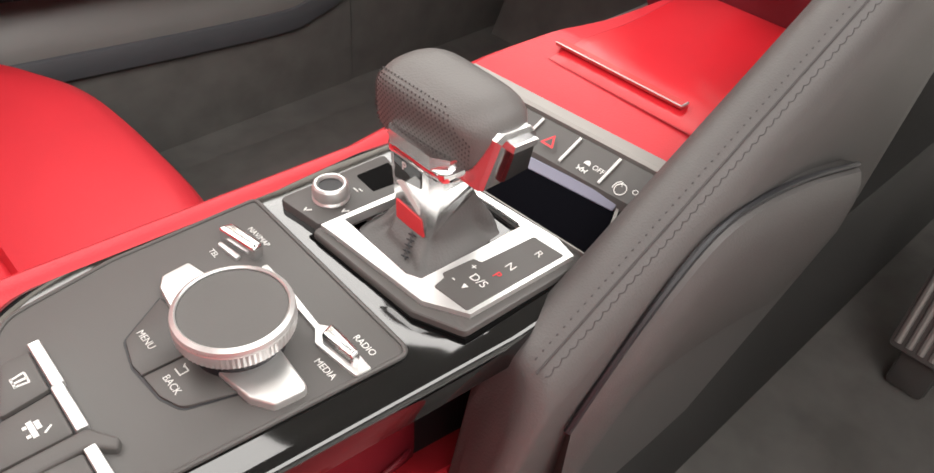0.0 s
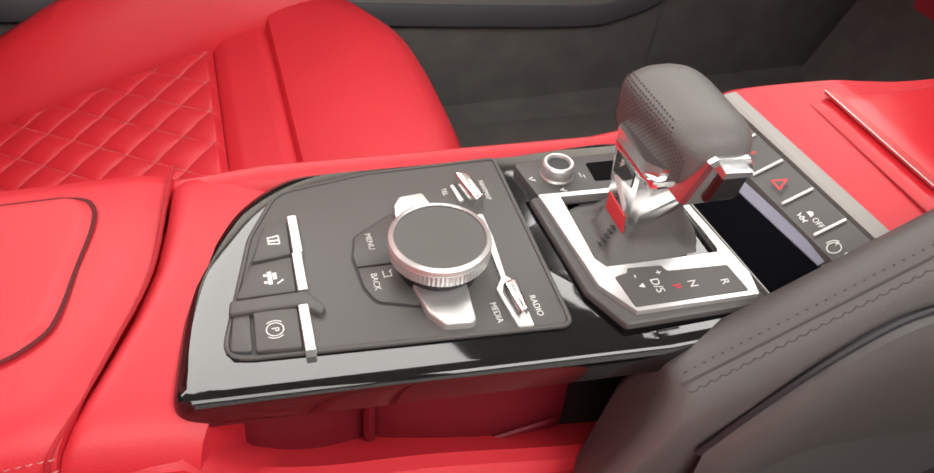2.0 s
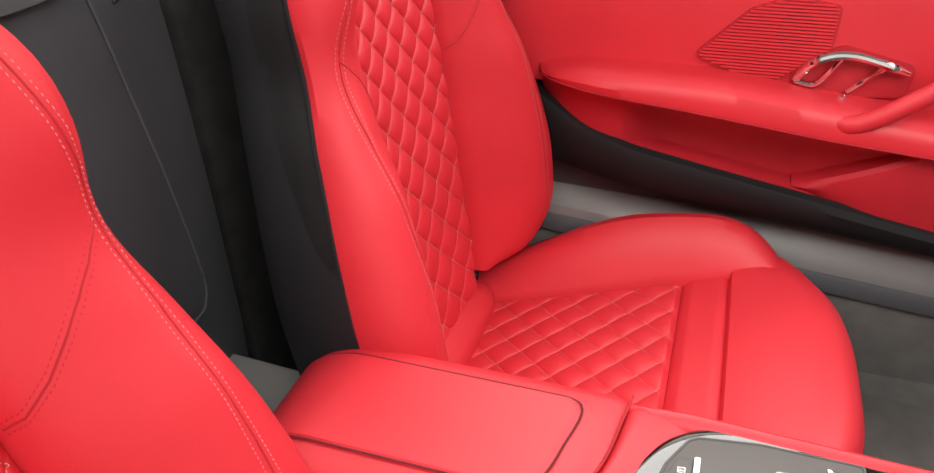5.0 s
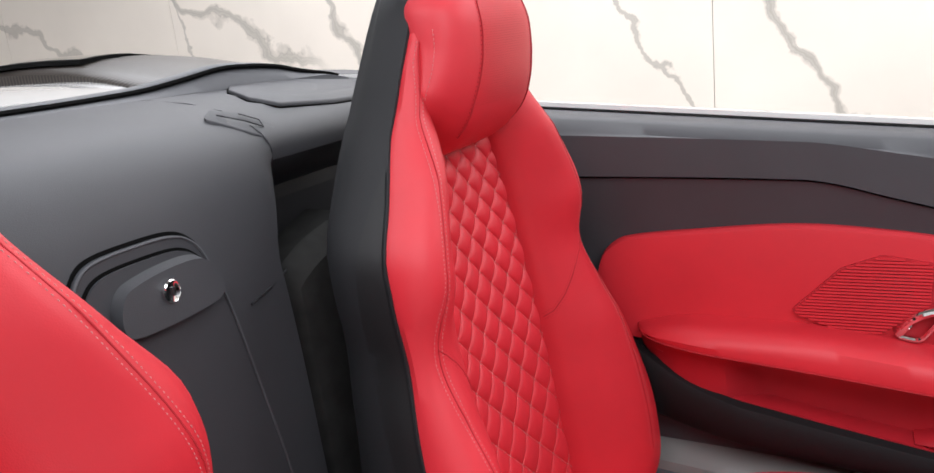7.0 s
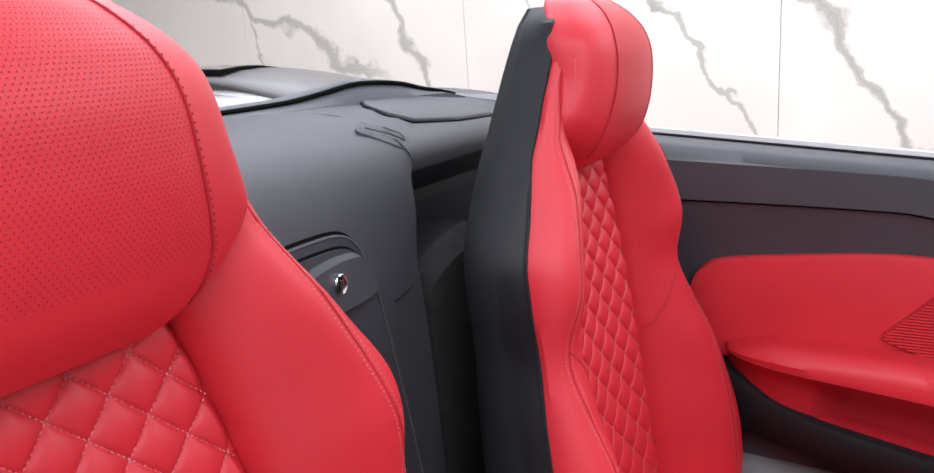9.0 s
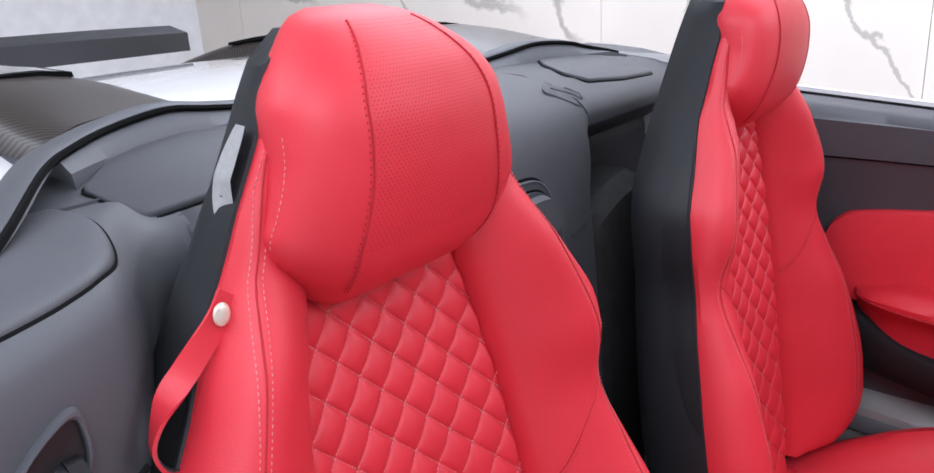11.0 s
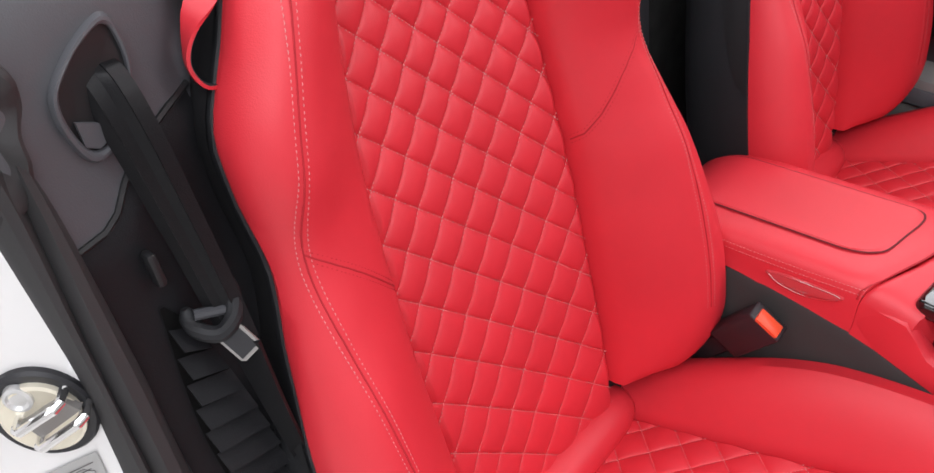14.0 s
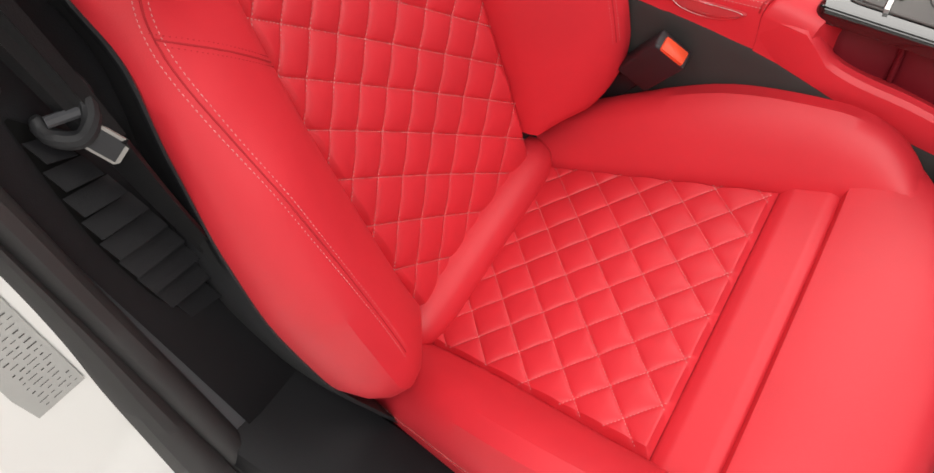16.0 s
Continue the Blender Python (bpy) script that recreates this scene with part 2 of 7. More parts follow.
VEINS = (  # start x, z; end x, z; half width; strength
    (-4.10, 1.72, -2.85, 1.09, 0.040, 0.75), (-2.74, 1.58, -2.36, 0.95, 0.035, 0.8), (-1.95, 1.60, -1.60, 0.88, 0.012, 0.6),
    (-1.17, 1.40, -0.62, 0.64, 0.016, 0.7), (-0.47, 1.37, 0.06, 0.50, 0.032, 0.85), (-5.70, 1.64, -4.60, 1.20, 0.030, 0.6),
    (-1.45, 1.75, -1.13, 1.36, 0.022, 0.5), (0.9, 1.6, 1.5, 0.6, 0.03, 0.7), (-3.75, 1.50, -3.62, 1.00, 0.012, 0.5))


def marble():
    m = mat("white_marble", (0.76, 0.70, 0.63), 0.25, vary=0.06, var_scale=1.3)
    nt = m.node_tree
    b = nt.nodes["Principled BSDF"]
    col = b.inputs["Base Color"].links[0].from_socket
    geo = nt.nodes.new("ShaderNodeNewGeometry")

    def math_node(op, x, y=0.0, clamp=False):
        n = nt.nodes.new("ShaderNodeMath")
        n.operation, n.use_clamp = op, clamp
        for k, v in enumerate((x, y)):
            if isinstance(v, (int, float)):
                n.inputs[k].default_value = v
            else:
                nt.links.new(v, n.inputs[k])
        return n.outputs[0]

    def noise(scale, detail):
        n = nt.nodes.new("ShaderNodeTexNoise")
        n.inputs["Scale"].default_value, n.inputs["Detail"].default_value = scale, detail
        nt.links.new(geo.outputs["Position"], n.inputs["Vector"])
        return n.outputs["Fac"]

    def dot(v):
        n = nt.nodes.new("ShaderNodeVectorMath")
        n.operation = "DOT_PRODUCT"
        n.inputs[1].default_value = v
        nt.links.new(geo.outputs["Position"], n.inputs[0])
        return n.outputs["Value"]

    def blend(fac, dark):
        nonlocal col
        n = nt.nodes.new("ShaderNodeMixRGB")
        nt.links.new(fac, n.inputs["Fac"])
        nt.links.new(col, n.inputs["Color1"])
        n.inputs["Color2"].default_value = dark
        col = n.outputs["Color"]

    warp = math_node("MULTIPLY", math_node("SUBTRACT", noise(3.4, 5.0), 0.5), 0.42)
    fray = noise(9.0, 6.0)
    for x0, z0, x1, z1, half, strong in VEINS:
        d = Vector((x1 - x0, 0, z1 - z0))
        long, d = d.length, d.normalized()
        nn = Vector((-d.z, 0, d.x))
        off = math_node("ABSOLUTE", math_node("ADD", math_node("SUBTRACT", dot(nn), nn.x * x0 + nn.z * z0), warp))
        along = math_node("DIVIDE", math_node("SUBTRACT", dot(d), d.x * x0 + d.z * z0), long)
        wide = math_node("MULTIPLY", fray, 2.2 * half)
        line = math_node("SUBTRACT", 1.0, math_node("DIVIDE", off, wide), True)
        line = math_node("POWER", line, 0.7)
        reach = math_node("MULTIPLY", math_node("SUBTRACT", 0.62, math_node("ABSOLUTE", math_node("SUBTRACT", along, 0.5))), 6.0, True)
        blend(math_node("MULTIPLY", math_node("MULTIPLY", line, reach), 0.95 * strong), (0.31, 0.29, 0.26, 1))
        core = math_node("SUBTRACT", 1.0, math_node("DIVIDE", math_node("ABSOLUTE", math_node("SUBTRACT", off, 0.5 * half)), 0.006), True)
        blend(math_node("MULTIPLY", math_node("MULTIPLY", core, reach), 0.35), (0.24, 0.23, 0.21, 1))
    nt.links.new(col, b.inputs["Base Color"])
    return m


MARBLE = marble()
FLOOR_TILE = mat("pale_floor_tile", (0.55, 0.53, 0.50), 0.25)
WALL = mat("white_wall_paint", (0.8, 0.8, 0.8), 0.9)
CEIL = mat("dark_grey_ceiling", (0.17, 0.17, 0.165), 0.9)
setting("floor", box(-6, 6, -5, 3.3, -0.1, 0.0), FLOOR_TILE, "pale polished showroom floor")
north = setting("wall_north", box(-6, 6, 3.215, 3.4, 0, 3.3), FLOOR_TILE, "white marble slab wall with grey veins")
for k in range(-4, 5):
    x0, x1 = max(-6.0, -0.618 + 1.6 * k), min(6.0, -0.618 + 1.6 * (k + 1) - 0.003)
    if x1 > x0:
        part("slab", box(x0, x1, 3.2, 3.215, 0.0, 3.3), MARBLE, north, smooth=False)
setting("wall_south", box(-6, 6, -5.2, -5, 0, 3.3), WALL, "plain white wall")
setting("wall_east", box(6, 6.2, -5, 3.2, 0, 3.3), WALL, "plain white wall")
setting("wall_west", box(-6.2, -6, -5, 3.2, 0, 3.3), WALL, "plain white wall")
setting("ceiling", box(-6.2, 6.2, -5.2, 3.4, 3.3, 3.4), CEIL, "dark grey showroom ceiling with light panels")

# ---- seats ----
SEAT_Z = 0.16
QUILT = [(0.34, 0.128), (0.42, 0.133), (0.55, 0.138), (0.70, 0.138), (0.80, 0.133), (0.90, 0.124), (1.00, 0.105), (1.07, 0.086), (1.12, 0.072)]
WIDTH = [(0.34, 0.240), (0.44, 0.264), (0.52, 0.280), (0.62, 0.284), (0.71, 0.274), (0.80, 0.254), (0.88, 0.235), (0.93, 0.238), (0.965, 0.236), (1.03, 0.200), (1.10, 0.158), (1.136, 0.139), (1.16, 0.125), (1.18, 0.114), (1.20, 0.103), (1.22, 0.092)]
SEAM_Y = [(0.34, 0.198), (0.45, 0.216), (0.55, 0.222), (0.70, 0.225), (0.82, 0.223), (0.90, 0.217), (0.955, 0.204), (1.03, 0.175), (1.08, 0.154), (1.10, 0.1455), (1.12, 0.1360), (1.14, 0.1285), (1.16, 0.1205), (1.18, 0.1120), (1.19, 0.107)]
BULGE = [(0.34, 0.060), (0.45, 0.084), (0.60, 0.098), (0.75, 0.080), (0.82, 0.058), (0.88, 0.046), (0.955, 0.064), (1.04, 0.060), (1.08, 0.050), (1.11, 0.038), (1.16, 0.034), (1.22, 0.030)]
RIM = [(0.34, 0.040), (0.44, 0.040), (0.60, 0.036), (0.75, 0.030), (0.87, 0.026), (0.95, 0.026), (1.03, 0.024), (1.08, 0.022), (1.12, 0.030), (1.15, 0.034), (1.20, 0.042), (1.26, 0.042)]
ACROSS = [(0.0, 0.010, 0.0), (0.05, 0.019, 0.10), (0.18, 0.016, 0.42), (0.34, 0.010, 0.74), (0.50, 0.008, 0.94), (0.64, 0.006, 1.0), (0.78, 0.003, 0.93), (0.89, 0.0, 0.74), (0.96, 0.0, 0.48), (1.0, 0.0, 0.16)]


RECLINE = [0.177]
SHELL_TOP = [(1.09, 0.157), (1.118, 0.142), (1.152, 0.119), (1.19, 0.095), (1.209, 0.083), (1.232, 0.066), (1.25, 0.04)]


def back_x(z):
    return -0.387 - RECLINE[0] * (z - 0.4)


LINES = [0.10, 0.195, 0.28, 0.355, 0.430, 0.500, 0.565, 0.626, 0.685, 0.741, 0.794, 0.844, 0.892, 0.937, 0.980, 1.021, 1.061, 1.100, 1.140, 1.180, 1.225, 1.275]
PITCH = [(c, k) for k, c in enumerate(LINES)]
SLOPE_Q = 1.03


def pillow(p, q, depth):
    """Height of a stuffed diamond between quilting lines; p and q count the lines."""
    return depth * (abs(math.sin(math.pi * p)) * abs(math.sin(math.pi * q))) ** 0.36


def rim_x(z, f):
    return lerp(RIM, z) * max(0.0, (f - 0.45) / 0.55) ** 1.5


def bolster_point(side, z, f, lift=0.0):
    """A point of the backrest's side bolster, f from the insert (0) to the outer rim (1)."""
    q, w, b = lerp(QUILT, z), lerp(WIDTH, z), lerp(BULGE, z)
    for (f0, a0, k0), (f1, a1, k1) in zip(ACROSS, ACROSS[1:]):
        if f <= f1:
            t = (f - f0) / (f1 - f0)
            return Vector((back_x(z) + a0 + (a1 - a0) * t + b * (k0 + (k1 - k0) * t) + rim_x(z, f) + lift, side * (q + f * (w - q)), z - SEAT_Z))


def seam_f(z, dy=0.0):
    q, w = lerp(QUILT, z), lerp(WIDTH, z)
    return min(0.97, max(0.0, (lerp(SEAM_Y, z) + dy - q) / (w - q)))


def on_bolster(side, z, f, lift):
    """A point of the bolster, lifted along its normal."""
    p = bolster_point(side, z, f)
    a, b = bolster_point(side, z + 0.004, f) - p, bolster_point(side, z, min(1.0, f + 0.03)) - p
    n = a.cross(b).normalized()
    return p + n * (lift if n.x > 0 else -lift)


def insert_point(y, z, lift=0.0):
    w = lerp(QUILT, z)
    s = y / w
    return Vector((back_x(z) - 0.007 * (1 - s * s) + 0.004 + lift, y, z - SEAT_Z))


def back_insert():
    def f(u, v):
        z = 0.345 + v * 0.76
        w = lerp(QUILT, z)
        y = (u - 0.5) * 2 * w
        edge = min(1.0, (1 - abs(2 * u - 1)) / 0.09) ** 0.6
        return insert_point(y, z, pillow(lerp(PITCH, z + SLOPE_Q * y), lerp(PITCH, z - SLOPE_Q * y), 0.0070) * edge - 0.006 * (1 - edge))
    return sheet(f, 210, 480)


def back_bolster(side):
    rows = []
    for k in range(67):
        z = 0.438 + k / 66 * 0.774
        q, w, b, x0 = lerp(QUILT, z), lerp(WIDTH, z), lerp(BULGE, z), back_x(z)
        end = math.sqrt(max(0.0, 1 - (1 - min(1.0, k / 9)) ** 2))
        b, w = b * (0.25 + 0.75 * end), q + (w - q) * (0.40 + 0.60 * end)
        thin = max(0.12, min(1.0, (1.15 - z) / 0.12))
        prof = [(q - 0.001, -0.014 * thin)] + [(q + f * (w - q), a + k1 * b + rim_x(z, f)) for f, a, k1 in ACROSS] + [(w - 0.004, rim_x(z, 1.0) - 0.004), (min(w - 0.02, lerp(SHELL_TOP, z) - 0.02 if z > 1.09 else 1.0), rim_x(z, 1.0) * (1 - thin) * 0.5 - 0.01 * thin), (q, -0.025 * thin)]
        rows.append([(x0 + d, side * y, z - SEAT_Z) for y, d in prof])
    return loft(rows)


HEAD_W = [(1.046, 0.110), (1.06, 0.121), (1.08, 0.130), (1.10, 0.132), (1.12, 0.127), (1.14, 0.121), (1.16, 0.116), (1.18, 0.113), (1.20, 0.109), (1.215, 0.101), (1.23, 0.088), (1.24, 0.076), (1.25, 0.063), (1.259, 0.045), (1.263, 0.025)]
HEAD_D = [(1.046, 0.006), (1.055, 0.030), (1.07, 0.054), (1.09, 0.074), (1.11, 0.086), (1.13, 0.095), (1.16, 0.104), (1.19, 0.108), (1.215, 0.104), (1.235, 0.093), (1.25, 0.077), (1.259, 0.060), (1.263, 0.046)]


def head_point(t, d, front=True, lift=0.0):
    """A point of the headrest: t from its lower edge (0) to its top (1), d from side to side (-1 to 1)."""
    z = 1.046 + 0.217 * t
    w, fwd = lerp(HEAD_W, z), lerp(HEAD_D, z)
    base = min(0.060, 0.57 * fwd)
    bow = math.sqrt(max(0.0, 1 - abs(d) ** (2 / 0.80))) ** 0.86
    x = base + (fwd - base) * bow + lift if front else base - (base - 0.004) * bow
    up = 0.042 * (1 - t) ** 2 * max(0.0, (abs(d) - 0.50) / 0.50) ** 1.4
    return Vector((back_x(z) + x, w * d, z + up - SEAT_Z))


def head_rest():
    rows = []
    n = 48
    for k in range(n + 1):
        row = []
        for j in range(44):
            g = 2 * math.pi * j / 44
            row.append(head_point(k / n, math.copysign(abs(math.cos(g)) ** 0.80, math.cos(g)), math.sin(g) > 0))
        rows.append(row)
    return loft(rows)


def back_shell():
    rows = []
    for k in range(45):
        z = 0.36 + k / 44 * 0.89
        w = lerp(WIDTH, z) - 0.002 if z < 1.1 else lerp(SHELL_TOP, z)
        wf = min(lerp(WIDTH, z), lerp([(0.3, 0.4), (1.15, 0.2), (1.195, 0.126), (1.22, 0.104), (1.24, 0.075), (1.25, 0.045)], z)) - 0.002
        d = lerp([(0.36, 0.075), (0.85, 0.085), (1.00, 0.076), (1.06, 0.066), (1.10, 0.056), (1.18, 0.036), (1.25, 0.014)], z)
        g = d / 0.080
        x0 = back_x(z)
        e = lerp(RIM, z) + 0.16 * lerp(BULGE, z)
        half = [(wf - 0.002, e - 0.006), (wf + 0.002, e - 0.008), (0.6 * wf + 0.4 * w + 0.003, 0.5 * e - 0.006), (w + 0.001, -0.012 * g - 0.003), (w - 0.004, -0.028 * g - 0.003), (w - 0.012, -0.046 * g - 0.003), (0.80 * w, -0.075 * g - 0.002), (0.55 * w, -d), (0.25 * w, -d - 0.006)]
        ring = [(x0 + a, y, z - SEAT_Z) for y, a in half] + [(x0 - d - 0.007, 0, z - SEAT_Z)] + [(x0 + a, -y, z - SEAT_Z) for y, a in half[::-1]]
        ring += [(x0 - 0.012 * g, -w + 0.012, z - SEAT_Z), (x0 - 0.014 * g, 0, z - SEAT_Z), (x0 - 0.012 * g, w - 0.012, z - SEAT_Z)]
        rows.append(ring)
    return loft(rows)


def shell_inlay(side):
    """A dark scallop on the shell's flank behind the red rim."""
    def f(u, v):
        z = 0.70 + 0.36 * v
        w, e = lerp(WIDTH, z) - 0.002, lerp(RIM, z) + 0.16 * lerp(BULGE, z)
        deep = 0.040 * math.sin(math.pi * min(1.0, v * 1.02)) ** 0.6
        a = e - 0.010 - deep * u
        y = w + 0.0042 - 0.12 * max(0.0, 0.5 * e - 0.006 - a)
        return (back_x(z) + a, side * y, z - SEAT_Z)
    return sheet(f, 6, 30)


def cush_z(x):
    return 0.363 + 0.27 * (x + 0.38)


def cushion_point(x, y, lift=0.0):
    return Vector((x, y, cush_z(x) - SEAT_Z + 0.004 + lift))


def cushion_insert():
    def f(u, v):
        x = -0.372 + u * 0.290
        w = 0.147 + 0.028 * u
        y = (v - 0.5) * 2 * w
        e = min(1.0, (1 - abs(2 * v - 1)) / 0.05, (1 - abs(2 * u - 1)) / 0.05)
        return cushion_point(x, y, pillow((x + 0.231) / 0.055 + (y - 0.019) / 0.0555, (x + 0.231) / 0.055 - (y - 0.019) / 0.0555, 0.0052) * e - 0.007 * (1 - e))
    return sheet(f, 210, 240)


def cushion_pad(x0, x1, wa, wb):
    def f(u, v):
        x = x0 + u * (x1 - x0)
        y = (v - 0.5) * 2 * (wa + (wb - wa) * u)
        e = max(0.0, min(1.0, (0.5 - abs(u - 0.5)) / 0.22)) ** 0.5
        return (x, y, cush_z(x) - SEAT_Z + 0.010 * e - 0.005)
    return sheet(f, 22, 12)


def cushion_front():
    rows = []
    for k in range(33):
        y = -1 + 2 * k / 32
        w = 0.262
        fx = 0.142 - 0.120 * abs(y) ** 3.4
        pts = []
        zt = cush_z(-0.019) - SEAT_Z
        for a, b in ((0, -0.006), (0.03, 0.006), (0.15, 0.011), (0.35, 0.015), (0.6, 0.016), (0.8, 0.010), (0.92, -0.004), (0.98, -0.022), (1.0, -0.05), (0.97, -0.10), (0.85, -0.13), (0, -0.13)):
            x = -0.0205 + (fx + 0.0205) * a
            pts.append((x, y * w, zt + 0.12 * (x + 0.019) + b + 0.034 * abs(y) ** 5 * (1 - a)))
        rows.append(pts)
    return loft(rows)


def cushion_profile(x):
    inner = lerp([(-0.44, 0.150), (-0.37, 0.147), (-0.085, 0.175), (0.03, 0.184), (0.085, 0.165)], x)
    outer = lerp([(-0.44, 0.225), (-0.33, 0.252), (-0.15, 0.276), (-0.03, 0.272), (0.01, 0.262), (0.04, 0.240), (0.05, 0.225)], x)
    hgt = lerp([(-0.44, 0.030), (-0.35, 0.055), (-0.17, 0.090), (-0.06, 0.078), (-0.01, 0.058), (0.03, 0.024), (0.05, 0.0)], x)
    return inner, outer, hgt


def cushion_bolster(side):
    rows = []
    for k in range(51):
        x = -0.44 + 0.490 * k / 50
        inner, outer, hgt = cushion_profile(x)
        z0, g = cush_z(x) - SEAT_Z, outer - inner
        prof = [(inner - 0.001, -0.02), (inner, 0.0), (inner + 0.08 * g, 0.008 + 0.12 * hgt), (inner + 0.22 * g, 0.006 + 0.45 * hgt), (inner + 0.42 * g, 0.004 + 0.82 * hgt), (inner + 0.6 * g, hgt),
                (inner + 0.78 * g, 0.96 * hgt), (inner + 0.92 * g, 0.74 * hgt), (outer - 0.001, 0.40 * hgt), (outer, 0.05 * hgt - 0.01), (outer - 0.006, -0.06), (outer - 0.03, -0.13), (inner, -0.13)]
        rows.append([(x, side * y, z0 + dz) for y, dz in prof])
    return loft(rows)


def seat_roll():
    rows = []
    for k in range(25):
        s = 2 * k / 24 - 1
        y = 0.172 * s
        e = math.sqrt(max(0.03, 1 - abs(s) ** 7))
        rows.append([(-0.394 + 0.041 * e * math.cos(g), y, 0.378 - SEAT_Z + 0.036 * e * math.sin(g)) for g in [2 * math.pi * j / 16 for j in range(16)]])
    return loft(rows)


class Stitches:
    """Many short threads in one mesh."""

    def __init__(self):
        self.verts, self.faces = [], []

    def dash(self, a, b, r, up):
        d = (b - a).normalized()
        s = d.cross(up)
        s = s.normalized() if s.length > 1e-4 else Vector((1, 0, 0))
        n, i = s.cross(d), len(self.verts)
        for p, k in ((a, 0.6), ((a + b) / 2, 1.0), (b, 0.6)):
            for c, e in ((1, 0), (0, 1), (-1, 0)):
                self.verts.append(tuple(p + s * c * r * k + n * (e * r * 1.1 - (0.0008 if k < 1 else 0))))
        for m in (0, 3):
            for j in (0, 1):
                self.faces.append((i + m + j, i + m + j + 1, i + m + j + 4, i + m + j + 3))

    def line(self, points, step=0.0045, duty=0.62, r=0.0006, up=Vector((1, 0, 0.1))):
        pts = [Vector(p) for p in points]
        run, nxt = 0.0, 0.0
        for a, b in zip(pts, pts[1:]):
            n = (b - a).length
            while nxt < run + n:
                t = (nxt - run) / n
                p = a.lerp(b, t)
                self.dash(p, p + (b - a).normalized() * step * duty, r, up)
                nxt += step
            run += n

    def mesh(self, name, material, parent, label):
        me = bpy.data.meshes.new(name)
        me.from_pydata(self.verts, [], self.faces)
        me.materials.append(material)
        me.shade_smooth()
        ob = new(name, me)
        ob.parent = parent
        return tagged(ob, label, kind="stuff")


def quilt_lines(du, dv, u0, u1, v0, v1):
    """The lines of a diamond quilt over a box, each as steps of (u, v)."""
    out = []
    for sign in (1, -1):
        ks = [u / du + sign * v / dv for u in (u0, u1) for v in (v0, v1)]
        for k in range(math.ceil(min(ks)), math.floor(max(ks)) + 1):
            n = 120
            out.append([((k - sign * v / dv) * du, v) for v in [v0 + (v1 - v0) * i / n for i in range(n + 1)]])
    return out


def build_seat(name, y, label, group):
    s = thing(name, 0, y, SEAT_Z, label, "car seat", group)
    part("back_insert", back_insert(), RED, s, "diamond-quilted red leather insert")
    for side in (-1, 1):
        part("back_bolster", back_bolster(side), RED, s)
        part("cushion_bolster", cushion_bolster(side), RED, s)
    part("headrest", head_rest(), RED, s, "red leather headrest with perforated centre")
    part("back_shell", back_shell(), SHELL, s, "black plastic seat back shell")
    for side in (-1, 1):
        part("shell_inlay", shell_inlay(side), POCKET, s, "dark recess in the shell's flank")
    part("cushion_insert", cushion_insert(), RED, s, "diamond-quilted red leather insert")
    part("cushion_band", cushion_pad(-0.082, -0.018, 0.178, 0.186), RED, s)
    part("front_pad", cushion_front(), RED, s)
    part("seat_roll", seat_roll(), RED, s)
    out = math.copysign(1, y)
    part("side_cover", box(-0.40, 0.04, min(0.230 * out, 0.262 * out), max(0.230 * out, 0.262 * out), 0.0, 0.155, 0.012, 3), BLACK_TRIM, s, "black plastic seat side cover")
    part("seat_base", box(-0.42, 0.02, -0.20, 0.20, 0.003, 0.10, 0.01), BLACK_HARD, s, "black plastic seat base")
    st = Stitches()
    for sign, c in [(s1, c) for s1 in (1, -1) for c in LINES]:
        line = [(u, c - sign * SLOPE_Q * u) for u in [-0.15 + 0.003 * i for i in range(101)]]
        run = [insert_point(u, z, 0.0022) for u, z in line if 0.40 < z < 1.085 and abs(u) < lerp(QUILT, z) - 0.004]
        if len(run) > 2:
            st.line(run, 0.0040, duty=0.5, r=0.0005)
    for line in quilt_lines(0.055, 0.0555, -0.16, 0.16, -0.22, 0.20):
        run = [cushion_point(u, v, 0.0018) for u, v in [(a - 0.231, b + 0.019) for a, b in line] if -0.368 < u < -0.088 and abs(v) < 0.143 + 0.028 * (u + 0.37) / 0.285]
        if len(run) > 2:
            st.line(run, 0.0040, duty=0.5, r=0.00045, up=Vector((0, 0, 1)))
    seam, fine = [], Stitches()
    for side in (-1, 1):
        zs = [0.545 + 0.632 * i / 60 for i in range(61)]
        for dy in (-0.0042, 0.0042):
            st.line([on_bolster(side, z, seam_f(z, dy), 0.0005) for z in zs], 0.0044, r=0.0004)
        st.line([head_point(t, side * 0.994, True, 0.0004) for t in [0.22 + 0.40 * i / 20 for i in range(21)]], 0.0044, r=0.0004)
        seam.append([on_bolster(side, z, seam_f(z), 0.0001) for z in zs])
        cross = [(seam_f(0.782 + 0.104 * t) * t, 0.782 + 0.125 * t - 0.021 * t * t) for t in [i / 30 for i in range(31)]]
        for dz in (-0.0045, 0.0045):
            fine.line([on_bolster(side, z + dz, f, 0.0003) for f, z in cross], 0.0044, r=0.0004)
        seam.append([on_bolster(side, z, f, 0.0001) for f, z in cross])
        low = []
        for i in range(40):
            x = -0.40 + 0.42 * i / 39
            inner, outer, hgt = cushion_profile(x)
            low.append(Vector((x, side * (outer - 0.0005), cush_z(x) - SEAT_Z + 0.36 * hgt)))
        for dz in (-0.005, 0.005):
            st.line([p + Vector((0, 0, dz)) for p in low], 0.0050, r=0.0005, up=Vector((0, side, 0)))
        seam.append(low)
    holes = Stitches()
    # headrest: perforated centre and side seams
    def face(d, t, lift):
        return head_point(t, d, True, lift)

    dots, faces = [], []
